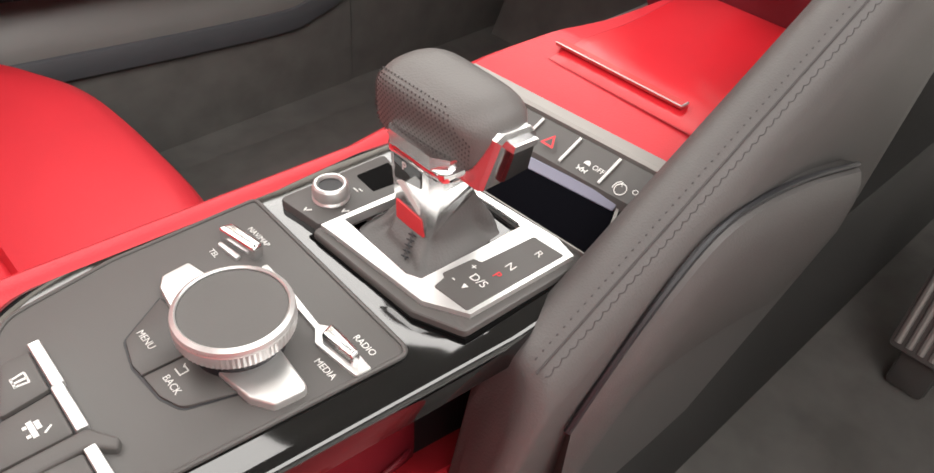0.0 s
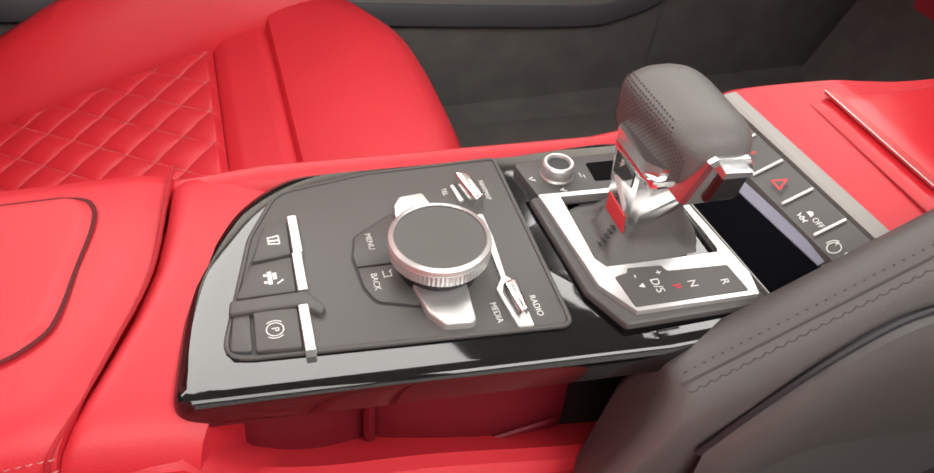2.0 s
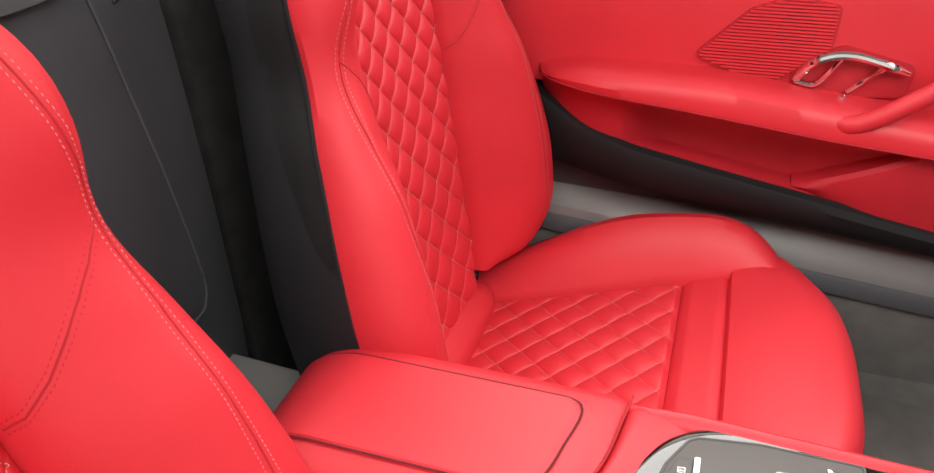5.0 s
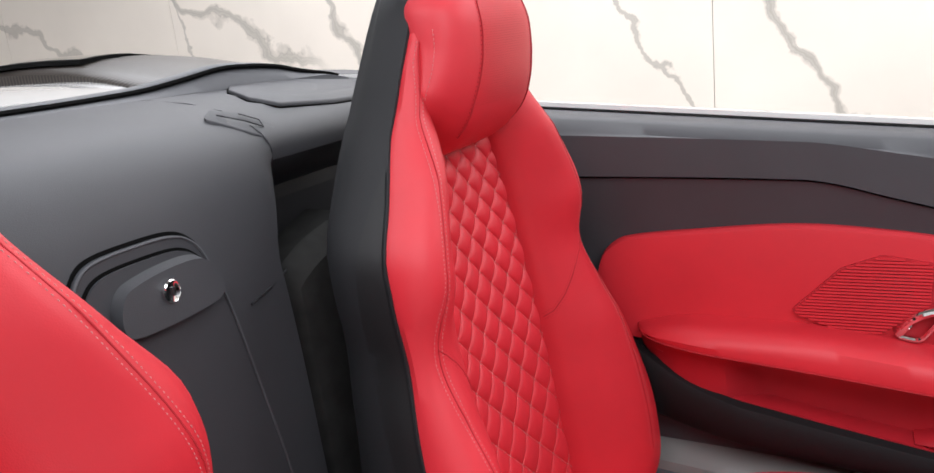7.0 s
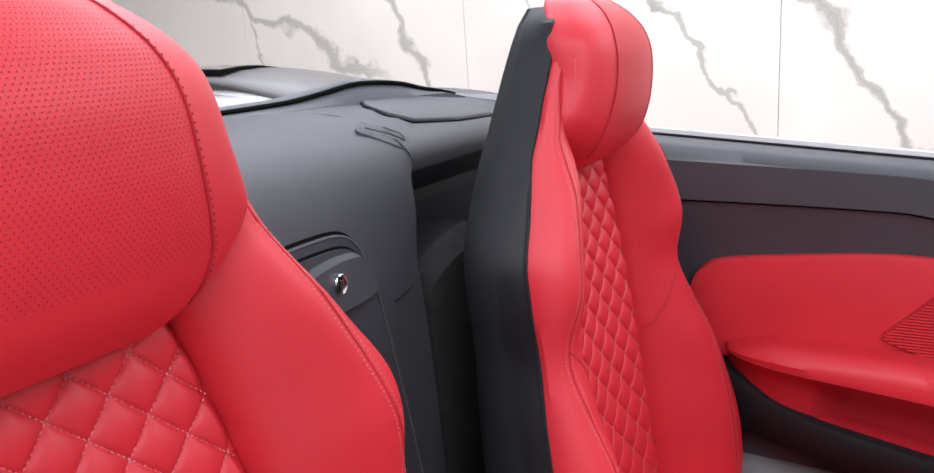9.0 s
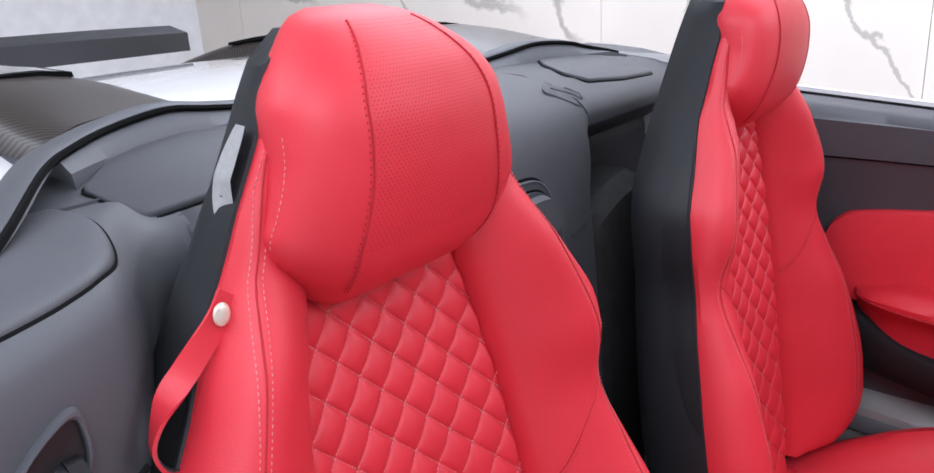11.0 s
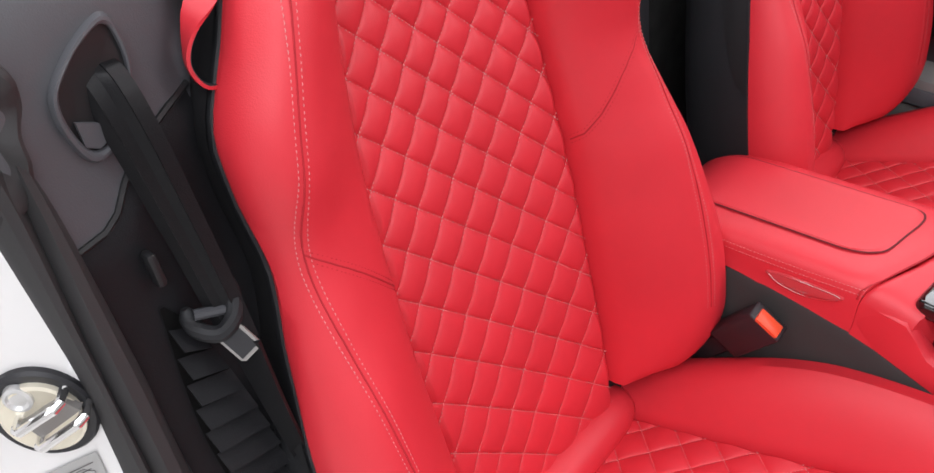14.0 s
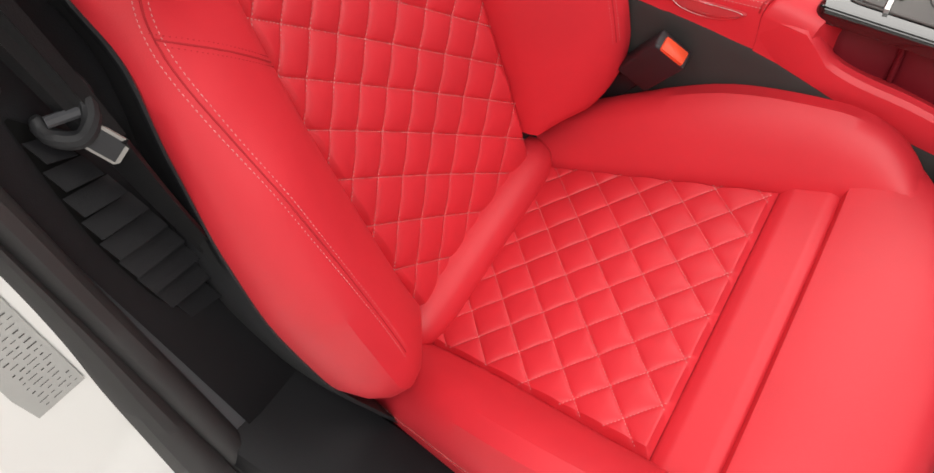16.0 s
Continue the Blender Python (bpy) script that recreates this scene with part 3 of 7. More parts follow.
    for r in range(80):
        for c in range(-18, 19):
            d, t = (c + 0.5 * (r % 2)) * 0.0310, 0.27 + 0.0118 * r
            if abs(d) > 0.565 or t > 0.965:
                continue
            p = face(d, t, 0.0004)
            e1, e2 = (face(d + 0.02, t, 0.0004) - p).normalized(), (face(d, t + 0.01, 0.0004) - p).normalized()
            nn, i = e1.cross(e2).normalized() * 0.00015, len(dots)
            dots += [tuple(p + nn + (e1 * math.cos(g) + e2 * math.sin(g)) * 0.0005) for g in [math.pi / 3 * j for j in range(6)]]
            faces.append(tuple(range(i, i + 6)))
    me = bpy.data.meshes.new("perforation")
    me.from_pydata(dots, [], faces)
    me.materials.append(RED_PERF)
    ob = new("perforation", me)
    ob.parent = s
    tagged(ob, "fine rows of punched holes", kind="stuff")
    for side in (-1, 1):
        ts = [0.10 + 0.86 * i / 23 for i in range(24)]
        pa, pb = [face(side * 0.612, t, 0.0006) for t in ts], [face(side * 0.590, t, 0.0006) for t in ts]
        holes.line(pa, 0.0048, duty=0.32, r=0.0006)
        seam.append(pb)
    fine.mesh("cross_stitching", SEAM, s, "dark red cross stitching")
    holes.mesh("seam_holes", RED_PERF, s, "dark stitched seam beside the perforation")
    st.mesh("stitching", THREAD, s, "pale grey decorative stitching")
    for line in seam:
        part("seam", tube(line, 0.0008, 6), SEAM, s)
    return s


driver_seat = build_seat("driver_seat", -0.365, "red leather sports seat with diamond-quilted insert", "front seats")
RECLINE[0] = 0.127
passenger_seat = build_seat("passenger_seat", 0.351, "red leather sports seat with diamond-quilted insert", "front seats")
RECLINE[0] = 0.177

# ---- writing ----
def text_part(name, words, x, y, z, size, material, parent, spin=-90.0, tilt=None, label=""):
    cu = bpy.data.curves.new(name, "FONT")
    cu.body, cu.size, cu.align_x, cu.align_y, cu.extrude = words, size, "CENTER", "CENTER", 0.00008
    tmp = new("tmp", cu)
    bpy.context.view_layer.update()
    me = bpy.data.meshes.new_from_object(tmp)
    me.name = name
    bpy.data.objects.remove(tmp)
    me.materials.clear()
    me.materials.append(material)
    ob = new(name, me)
    ob.parent = parent
    ob.matrix_local = Matrix.Translation((x, y, z)) @ (tilt or Matrix()) @ Matrix.Rotation(radians(spin), 4, "Z")
    return tagged(ob, label) if label else ob


def cuboids(rows):
    """One mesh of small upright boxes: (cx, cy, sx, sy, z0, z1, degrees)."""
    bm = bmesh.new()
    for cx, cy, sx, sy, z0, z1, deg in rows:
        m = Matrix.Translation((cx, cy, (z0 + z1) / 2)) @ Matrix.Rotation(radians(deg), 4, "Z") @ Matrix.Diagonal((sx, sy, z1 - z0, 1))
        bmesh.ops.create_cube(bm, size=1, matrix=m)
    return bm


def ring(outer, inner, z0, z1):
    """A flat frame between two outlines with the same number of points."""
    n = len(outer)
    rings = [[(*p, z0) for p in outer], [(*p, z1) for p in outer], [(*p, z1) for p in inner], [(*p, z0) for p in inner]]
    bm = bmesh.new()
    rows = [[bm.verts.new(p) for p in r] for r in rings]
    for a, b in zip(rows, rows[1:] + rows[:1]):
        for i in range(n):
            bm.faces.new((a[i], a[(i + 1) % n], b[(i + 1) % n], b[i]))
    bmesh.ops.recalc_face_normals(bm, faces=bm.faces)
    return bm


# ---- centre console ----
TUN = 0.156
con = thing("centre_console", 0, 0, TUN, "red leather centre console with storage pocket", "console")


def cp(name, bm, material, label="", parent=None, **k):
    return at_world(part(name, bm, material, parent or con, label, **k))


def low_edge(x):
    """Height of the lower edge of the red side."""
    return lerp([(-0.42, 0.575), (-0.32, 0.578), (-0.17, 0.552), (0.0, 0.490), (0.3, 0.43)], x)


# dark tunnel sides below the red leather
rows = []
for k in range(41):
    x = -0.75 + 1.95 * k / 40
    top = low_edge(x) if x > -0.44 else 0.50
    rows.append([(x, -0.128, TUN), (x, -0.108, top - 0.01), (x, -0.100, top + 0.004), (x, 0.080, top + 0.004), (x, 0.088, top - 0.01), (x, 0.11, TUN)])
cp("tunnel_side", loft(rows), TUNNEL, "dark grey tunnel side trim")

cp("tunnel_cover", prism(rounded([(-0.585, -0.13), (-0.585, 0.135), (-0.40, 0.125), (-0.40, -0.12)], 0.008, 3), 0.495, 0.512, 0.004, 3), SILL, "grey cover over the tunnel behind the armrest")
# red body: back part under the armrest lid, up to a curved seam
SEAM_X = [(-0.105, -0.166), (-0.05, -0.140), (-0.005, -0.121), (0.05, -0.112), (0.09, -0.108)]


def side_profile(x, top, e):
    y0, y1 = -0.100 + 0.012 * (1 - e), 0.087 - 0.012 * (1 - e)
    lo = low_edge(x) + 0.002
    return [(y0 - 0.003, lo), (y0, lo + 0.3 * (top - lo)), (y0, top - 0.022), (y0 + 0.002, top - 0.013), (y0 + 0.007, top - 0.006), (y0 + 0.015, top - 0.002), (y0 + 0.027, top), (-0.03, top + 0.001), (0.0, top + 0.002), (0.03, top + 0.001), (y1 - 0.022, top), (y1 - 0.011, top - 0.003), (y1 - 0.004, top - 0.010), (y1, top - 0.02), (y1, lo)]


rows = []
for k in range(37):
    t = k / 36
    e = math.sqrt(max(0.02, 1 - (1 - min(1.0, k / 9)) ** 2))
    dip = 0.005 * max(0.0, (t - 0.93) / 0.07) ** 2
    rows.append([(-0.433 + (lerp(SEAM_X, y) + 0.433) * t, y, z) for y, z in side_profile(-0.433 + 0.305 * t, 0.566 + 0.057 * e - dip, e)])
cp("armrest", loft(rows), RED, "padded red leather armrest")
LID_FRONT = [(-0.0575, -0.215), (-0.054, -0.192), (-0.046, -0.174), (-0.034, -0.163), (0.0, -0.155), (0.040, -0.148), (0.050, -0.151), (0.055, -0.160), (0.0575, -0.180)]


def lid_cover(grow, lift, drop):
    """The armrest's lid: follows the padded top to its rear end."""
    def f(u, v):
        y = (v - 0.5) * 2 * (0.0560 + grow)
        x = -0.4325 + (lerp(LID_FRONT, y * 0.056 / (0.056 + grow)) + grow + 0.4325) * u
        k = 36 * (x + 0.433) / (lerp(SEAM_X, y) + 0.433)
        e = math.sqrt(max(0.02, 1 - (1 - min(1.0, k / 9)) ** 2))
        rim = min(1.0, min(v, 1 - v) / 0.025, (1 - u) / 0.012)
        return (x, y, 0.566 + 0.057 * e + 0.0016 + lift - drop * (1 - rim) ** 2)
    return sheet(f, 60, 60)


cp("lid_gap", lid_cover(0.0016, 0.0010, 0.0), GAP)
cp("armrest_lid", lid_cover(0.0, 0.0030, 0.0024), RED, "red leather armrest lid")
st = Stitches()
for dz in (0.0, 0.0065):
    st.line([(-0.39 + 0.23 * i / 30, -0.1003 + 0.0015 * (dz > 0), 0.6075 - 0.003 * math.sin(i / 30 * 3.1) + dz) for i in range(31)], 0.0042, r=0.00036, up=Vector((0, -1, 0.3)))
at_world(st.mesh("stitching", THREAD, con, "pale double seam stitching"))
# pull flap on the near side
flap = closed_curve([(-0.266, 0.002), (-0.250, -0.010), (-0.225, -0.0155), (-0.200, -0.012), (-0.178, 0.001), (-0.200, 0.0055), (-0.225, 0.0075), (-0.250, 0.0065)], 48)
cp("release_flap", loft([[(x, -0.0995 - d, 0.593 + 0.78 * h * k + 0.03 * (x + 0.222)) for x, h in flap] for d, k in ((0.0, 1.0), (0.0025, 1.0), (0.004, 0.8))]), GLASSY, "glossy dark red armrest release flap")
cp("flap_rim", tube(curve_points([(-0.264, -0.1030, 0.5945), (-0.225, -0.1045, 0.5988), (-0.182, -0.1040, 0.5965), (-0.200, -0.1045, 0.5845), (-0.225, -0.1045, 0.5810), (-0.250, -0.1040, 0.5848), (-0.264, -0.1030, 0.5940)], 40), 0.0004, 6), BRIGHT, "chrome rim")

# red body in front of the seam, round the black trim
rows = []
for k in range(25):
    t = k / 24
    x = -0.118 + 0.36 * t
    ridge = 0.612 + 0.0065 * min(1.0, t * 6) + 0.014 * max(0.0, t - 0.75) * 4
    yo = 0.087 - 0.018 * t
    rows.append([(x, yo, low_edge(x)), (x, yo, ridge - 0.02), (x, yo - 0.0015, ridge - 0.011), (x, yo - 0.005, ridge - 0.004), (x, yo - 0.011, ridge), (x, yo - 0.017, ridge - 0.0005), (x, yo - 0.022, ridge - 0.004), (x, yo - 0.026, ridge - 0.010), (x, yo - 0.03, 0.59), (x, yo - 0.03, low_edge(x))])
cp("far_ridge", loft(rows), RED, "padded red leather edge")
# bridge between the seam and the trim
rows = []
for k in range(17):
    t = k / 16
    top = 0.6175 - 0.004 * (1 - min(1.0, t * 8)) ** 2 - 0.0145 * t ** 1.3
    rows.append([(lerp(SEAM_X, y) + 0.0006 + (0.055 + 0.045 * max(0.0, (y + 0.02) / 0.1)) * t, y, z) for y, z in side_profile(-0.14 + 0.06 * t, top, 1.0)])
cp("bridge", loft(rows), RED)
cp("bridge_seam", tube(curve_points([(-0.166, -0.0995, 0.600), (-0.162, -0.094, 0.6135), (-0.140, -0.05, 0.6185), (-0.121, -0.005, 0.6215), (-0.112, 0.05, 0.623), (-0.1085, 0.082, 0.619)], 30), 0.0012, 6), SEAM)
# lower rail below the pocket, and the pocket's back
rows = []
for k in range(31):
    x = -0.170 + 0.42 * k / 30
    up = lerp([(-0.17, 0.602), (-0.115, 0.596), (-0.085, 0.560), (-0.05, 0.546), (0.0, 0.536), (0.085, 0.511), (0.3, 0.46)], x)
    lo = min(low_edge(x), up - 0.025)
    o = 0.0048 * (1 - min(1.0, (x + 0.17) / 0.05)) ** 1.5
    rows.append([(x, -0.103 + o, lo), (x, -0.1035 + o, (lo + up) / 2), (x, -0.101 + o, up - 0.006), (x, -0.096 + o, up - 0.001), (x, -0.088, up), (x, -0.060, up - 0.02), (x, -0.060, lo)])
cp("pocket_rail", loft(rows), RED, "red leather pocket edge")
# the deep pocket's shade is put into the lining's maroon colour
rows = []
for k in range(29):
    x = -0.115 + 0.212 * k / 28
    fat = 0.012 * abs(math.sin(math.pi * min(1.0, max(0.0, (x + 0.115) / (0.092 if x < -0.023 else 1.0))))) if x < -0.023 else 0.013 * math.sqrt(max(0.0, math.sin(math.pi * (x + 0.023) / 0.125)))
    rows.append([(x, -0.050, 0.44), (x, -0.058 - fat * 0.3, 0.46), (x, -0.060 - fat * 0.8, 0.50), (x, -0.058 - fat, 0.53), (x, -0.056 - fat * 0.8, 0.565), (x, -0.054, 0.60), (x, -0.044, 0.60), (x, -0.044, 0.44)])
cp("pocket_back", loft(rows), MAROON, "padded red pocket lining, shade put into its dark colour")
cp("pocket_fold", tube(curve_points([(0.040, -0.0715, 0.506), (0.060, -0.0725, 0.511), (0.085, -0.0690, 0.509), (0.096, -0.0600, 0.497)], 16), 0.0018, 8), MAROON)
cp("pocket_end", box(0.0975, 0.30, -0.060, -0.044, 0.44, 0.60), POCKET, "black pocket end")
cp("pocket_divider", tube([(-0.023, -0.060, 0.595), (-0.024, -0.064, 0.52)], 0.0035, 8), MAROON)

# ---- gloss black trim ----
trim = thing("console_trim", 0.03, 0, 0.60, "gloss black lacquered console trim", "console trim")
bow = [(p.x, p.y) for p in curve_points([(-0.1145, -0.065, 0), (-0.110, -0.035, 0), (-0.103, -0.006, 0), (-0.092, 0.019, 0), (-0.076, 0.044, 0), (-0.053, 0.062, 0), (-0.022, 0.071, 0), (0.02, 0.073, 0)], 28)]
outer = rounded([(-0.117, -0.085), *bow, (0.10, 0.066), (0.215, 0.052), (0.245, -0.11), (0.125, -0.108)], [0.012] + [0] * 29 + [0, 0.01, 0, 0.05], 5)


def trim_z(x, y):
    return -0.003 * max(0.0, (-0.066 - y) / 0.04) + 0.004 * max(0.0, min(1.0, (x - 0.10) / 0.06))


ct = Vector((0.06, -0.018))
at_world(part("surface", loft([[(*(ct + (Vector(p) - ct) * k), z + trim_z(*(ct + (Vector(p) - ct) * k))) for p in outer] for k, z in ((0.985, 0.598), (1.0, 0.599), (1.0, 0.6025), (0.998, 0.6065), (0.993, 0.6105), (0.985, 0.6132), (0.972, 0.6148), (0.95, 0.6155), (0.90, 0.6157), (0.8, 0.6157), (0.7, 0.6157), (0.6, 0.6157), (0.5, 0.6157), (0.3, 0.6157), (0.1, 0.6157))]), GLOSS, trim))
at_world(part("rim", tube([(p[0], p[1] + 0.0005, 0.5995 + trim_z(*p)) for p in outer[-8:] + outer[:6]], 0.0005, 6), CHROME_GREY, trim, "thin bright edge"))

# ---- control panel with rotary dial ----
mmi = thing("control_panel", 0, 0, 0.609, "soft grey control panel with rotary dial", "control panel")


def mp(name, bm, material, label="", parent=None, **k):
    return at_world(part(name, bm, material, parent or mmi, label, **k))


panel = rounded([(-0.093, -0.066), (0.077, -0.083), (0.081, 0.056), (0.0, 0.057), (-0.055, 0.049), (-0.073, 0.014)], [0.012, 0.006, 0.004, 0.03, 0.02, 0.03], 5)
mp("gap", prism(panel, 0.600, 0.6158), BLACK_HARD)
c1 = Vector((0.0, -0.01))
small = [tuple(c1 + (Vector(p) - c1) * 0.982) for p in panel]
mp("lip", tube([(*(c1 + (Vector(p) - c1) * 0.990), 0.6163) for p in panel + panel[:1]], 0.0013, 8), GREY_PANEL, "rounded raised lip")
mp("plate", prism(small, 0.600, 0.6168, 0.0015, 3), GREY_PANEL, "soft-touch grey plate")
# ridge that bounds the key bay
mp("key_bay", prism(rounded([(-0.089, -0.066), (-0.050, -0.069), (-0.047, 0.022), (-0.062, 0.022), (-0.074, -0.006)], 0.004, 3), 0.60, 0.6172), BLACK_HARD)
for nm, poly in (("key", [(-0.073, -0.007), (-0.0525, -0.005), (-0.0515, 0.021), (-0.063, 0.021)]), ("key", [(-0.083, -0.031), (-0.0535, -0.032), (-0.0525, -0.007), (-0.0735, -0.009)]), ("key", [(-0.0765, -0.0655), (-0.0555, -0.068), (-0.0545, -0.043), (-0.0755, -0.040)])):
    mp(nm, prism(rounded(poly, 0.0015, 2), 0.612, 0.6195, 0.001, 2), GREY_PANEL)
mp("key_blank", prism(rounded([(-0.088, -0.062), (-0.078, -0.065), (-0.077, -0.040), (-0.085, -0.040)], 0.002, 2), 0.612, 0.6185, 0.001, 2), GREY_PANEL)
mp("ridge", prism(rounded([(-0.087, -0.0415), (-0.0855, -0.0325), (-0.049, -0.0335), (-0.041, -0.046), (-0.044, -0.051), (-0.052, -0.0425)], 0.002, 3), 0.610, 0.6208, 0.0015, 3), GREY_PANEL)
for y0, y1 in ((-0.0052, 0.0235), (-0.0325, -0.0056), (-0.0715, -0.0425)):
    x0 = -0.0505 + 0.05 * min(0, y0)
    mp("key_bar", prism(rounded([(x0 - 0.0005, y0), (x0 + 0.0045, y0 - 0.0002), (x0 + 0.005, y1), (x0, y1)], 0.0006, 2), 0.612, 0.6208, 0.0004, 1), CHROME, "satin aluminium key bar", smooth=False)
# icons on the keys
TW = 0.6198
mp("icon", cuboids([(-0.0600, 0.0065, 0.006, 0.0012, TW - 0.0005, TW, 0), (-0.0600, 0.0095, 0.006, 0.0009, TW - 0.0005, TW, 10), (-0.0600, 0.0040, 0.006, 0.0009, TW - 0.0005, TW, -8), (-0.0572, 0.0068, 0.0009, 0.006, TW - 0.0005, TW, 0), (-0.0628, 0.0068, 0.0009, 0.006, TW - 0.0005, TW, 0)]), TEXT_WHITE)
mp("icon", cuboids([(-0.0650, -0.0205, 0.0022, 0.009, TW - 0.0005, TW, 0), (-0.0625, -0.0195, 0.002, 0.0045, TW - 0.0005, TW, 0), (-0.0672, -0.0232, 0.0016, 0.0016, TW - 0.0005, TW, 0), (-0.0672, -0.0182, 0.0016, 0.0016, TW - 0.0005, TW, 0), (-0.0602, -0.0240, 0.004, 0.0008, TW - 0.0005, TW, 35)]), TEXT_WHITE)
text_part("icon", "P", -0.0665, -0.0548, 0.6198 - 0.609, 0.0052, TEXT_WHITE, mmi)
for r, a0, a1 in ((0.0040, 0, 360), (0.0054, 50, 130), (0.0054, 230, 310)):
    n = max(8, (a1 - a0) // 12)
    mp("icon", loft([[(-0.0665 + (r + d) * math.cos(radians(a0 + (a1 - a0) * j / n)), -0.0548 + (r + d) * math.sin(radians(a0 + (a1 - a0) * j / n)), 0.6199) for j in range(n + 1)] for d in (-0.0003, 0.0003)], closed=False, caps=False), TEXT_WHITE, smooth=False)
# dial: plate, petals, knurled ring and touch pad
mp("key_plate_gap", prism(rounded([(0.006, 0.018), (-0.0185, 0.003), (-0.0225, -0.014), (-0.021, -0.036), (-0.0165, -0.0475), (0.010, -0.0565), (0.03, -0.03)], [0, 0.006, 0.006, 0.008, 0.008, 0, 0], 4), 0.610, 0.6170), BLACK_HARD)
mp("menu_key", prism(rounded([(0.006, 0.0165), (-0.0175, 0.0022), (-0.0214, -0.013), (-0.0207, -0.0205), (0.012, -0.0225)], [0, 0.005, 0.006, 0, 0], 4), 0.610, 0.6182, 0.0008, 2), GREY_PANEL, "grey menu key")
mp("back_key", prism(rounded([(-0.0205, -0.0217), (-0.0200, -0.0355), (-0.0158, -0.0465), (0.009, -0.0552), (0.012, -0.0235)], [0, 0.007, 0.007, 0, 0], 4), 0.610, 0.6182, 0.0008, 2), GREY_PANEL, "grey back key")
mp("petal", prism(rounded([(0.003, -0.036), (0.0315, -0.040), (0.0285, -0.0735), (0.0125, -0.0715), (0.0065, -0.062)], [0, 0, 0.004, 0.004, 0.004], 4), 0.610, 0.6215, 0.0012, 3), CHROME, "satin aluminium petal key")
mp("petal", prism(rounded([(0.006, 0.004), (0.0085, 0.021), (0.013, 0.0275), (0.027, 0.0285), (0.032, 0.004)], [0, 0.003, 0.003, 0.002, 0], 4), 0.610, 0.6205, 0.001, 3), CHROME, "satin aluminium petal key")
mp("rail", prism(rounded([(0.0535, 0.006), (0.0568, 0.0055), (0.0565, -0.014), (0.0535, -0.044), (0.0575, -0.049), (0.0565, -0.080), (0.0485, -0.079), (0.0455, -0.052), (0.0505, -0.045), (0.0525, -0.014)], 0.0012, 2), 0.610, 0.6185, 0.0006, 2), CHROME, "satin aluminium rail")
mp("rocker", prism(rounded([(0.0478, -0.054), (0.0558, -0.0515), (0.0552, -0.0735), (0.0498, -0.0745)], 0.002, 3), 0.612, 0.6255, 0.002, 3), STEM, "chrome rocker")
mp("rail", prism(rounded([(0.0455, 0.034), (0.0478, 0.0345), (0.0500, 0.019), (0.0470, 0.018)], 0.0008, 2), 0.610, 0.6185, 0.0006, 2), CHROME)
mp("rocker", prism(rounded([(0.0485, 0.039), (0.0570, 0.0365), (0.0605, 0.014), (0.0535, 0.0115)], 0.002, 3), 0.612, 0.6250, 0.002, 3), STEM, "chrome rocker")
KX, KY = 0.0205, -0.0300
dial = mp("dial", turned([(0.0205, 0.6150), (0.0208, 0.6300), (0.0252, 0.6303)], 48, (KX, KY, 0)), BLACK_HARD, "rotary dial with knurled aluminium ring")
bm = bmesh.new()
rows = []
for r0, h in ((0.0252, 0.6303), (0.0262, 0.6308), (0.0264, 0.6340), (0.0264, 0.6370), (0.0262, 0.6377)):
    rows.append([bm.verts.new((KX + (r0 + (0.00035 if (j + (h > 0.634)) % 2 and 0.6305 < h < 0.6372 else 0)) * math.cos(2 * math.pi * j / 150), KY + (r0 + (0.00035 if j % 2 and 0.6305 < h < 0.6372 else 0)) * math.sin(2 * math.pi * j / 150), h)) for j in range(150)])
for a, b in zip(rows, rows[1:]):
    for j in range(150):
        bm.faces.new((a[j], a[(j + 1) % 150], b[(j + 1) % 150], b[j]))
part("knurled_ring", bm, CHROME, dial, "knurled aluminium ring", sharp=20)
part("chamfer", turned([(0.0262, 0.6377), (0.0266, 0.6387), (0.0262, 0.6402), (0.0243, 0.6415), (0.0236, 0.6408), (0.0236, 0.638)], 64, (KX, KY, 0)), CHROME, dial, "satin chamfer")
part("touch_pad", turned([(0.0236, 0.638), (0.0234, 0.6402), (0.0150, 0.6406), (0.0004, 0.6407)], 64, (KX, KY, 0)), GREY_PANEL, dial, "matt grey touch pad")
for words, x, y, size, z in (("MENU", -0.0105, -0.0035, 0.0047, 0.6184), ("BACK", -0.0135, -0.0335, 0.0047, 0.6184), ("TEL", 0.0410, 0.0300, 0.0042, 0.6171), ("NAV/MAP", 0.0650, 0.0270, 0.0042, 0.6171), ("MEDIA", 0.0410, -0.0665, 0.0047, 0.6171), ("RADIO", 0.0625, -0.0665, 0.0047, 0.6171)):
    text_part("lettering", words, x, y, z - 0.609, size, TEXT_WHITE, mmi)
mp("icon", cuboids([(-0.0085, -0.0290, 0.0006, 0.005, 0.618, 0.6184, 0), (-0.0065, -0.0310, 0.0045, 0.0006, 0.618, 0.6184, 0), (-0.0045, -0.0290, 0.0006, 0.004, 0.618, 0.6184, 0), (-0.0045, -0.0272, 0.0022, 0.0006, 0.618, 0.6184, 45)]), TEXT_WHITE)

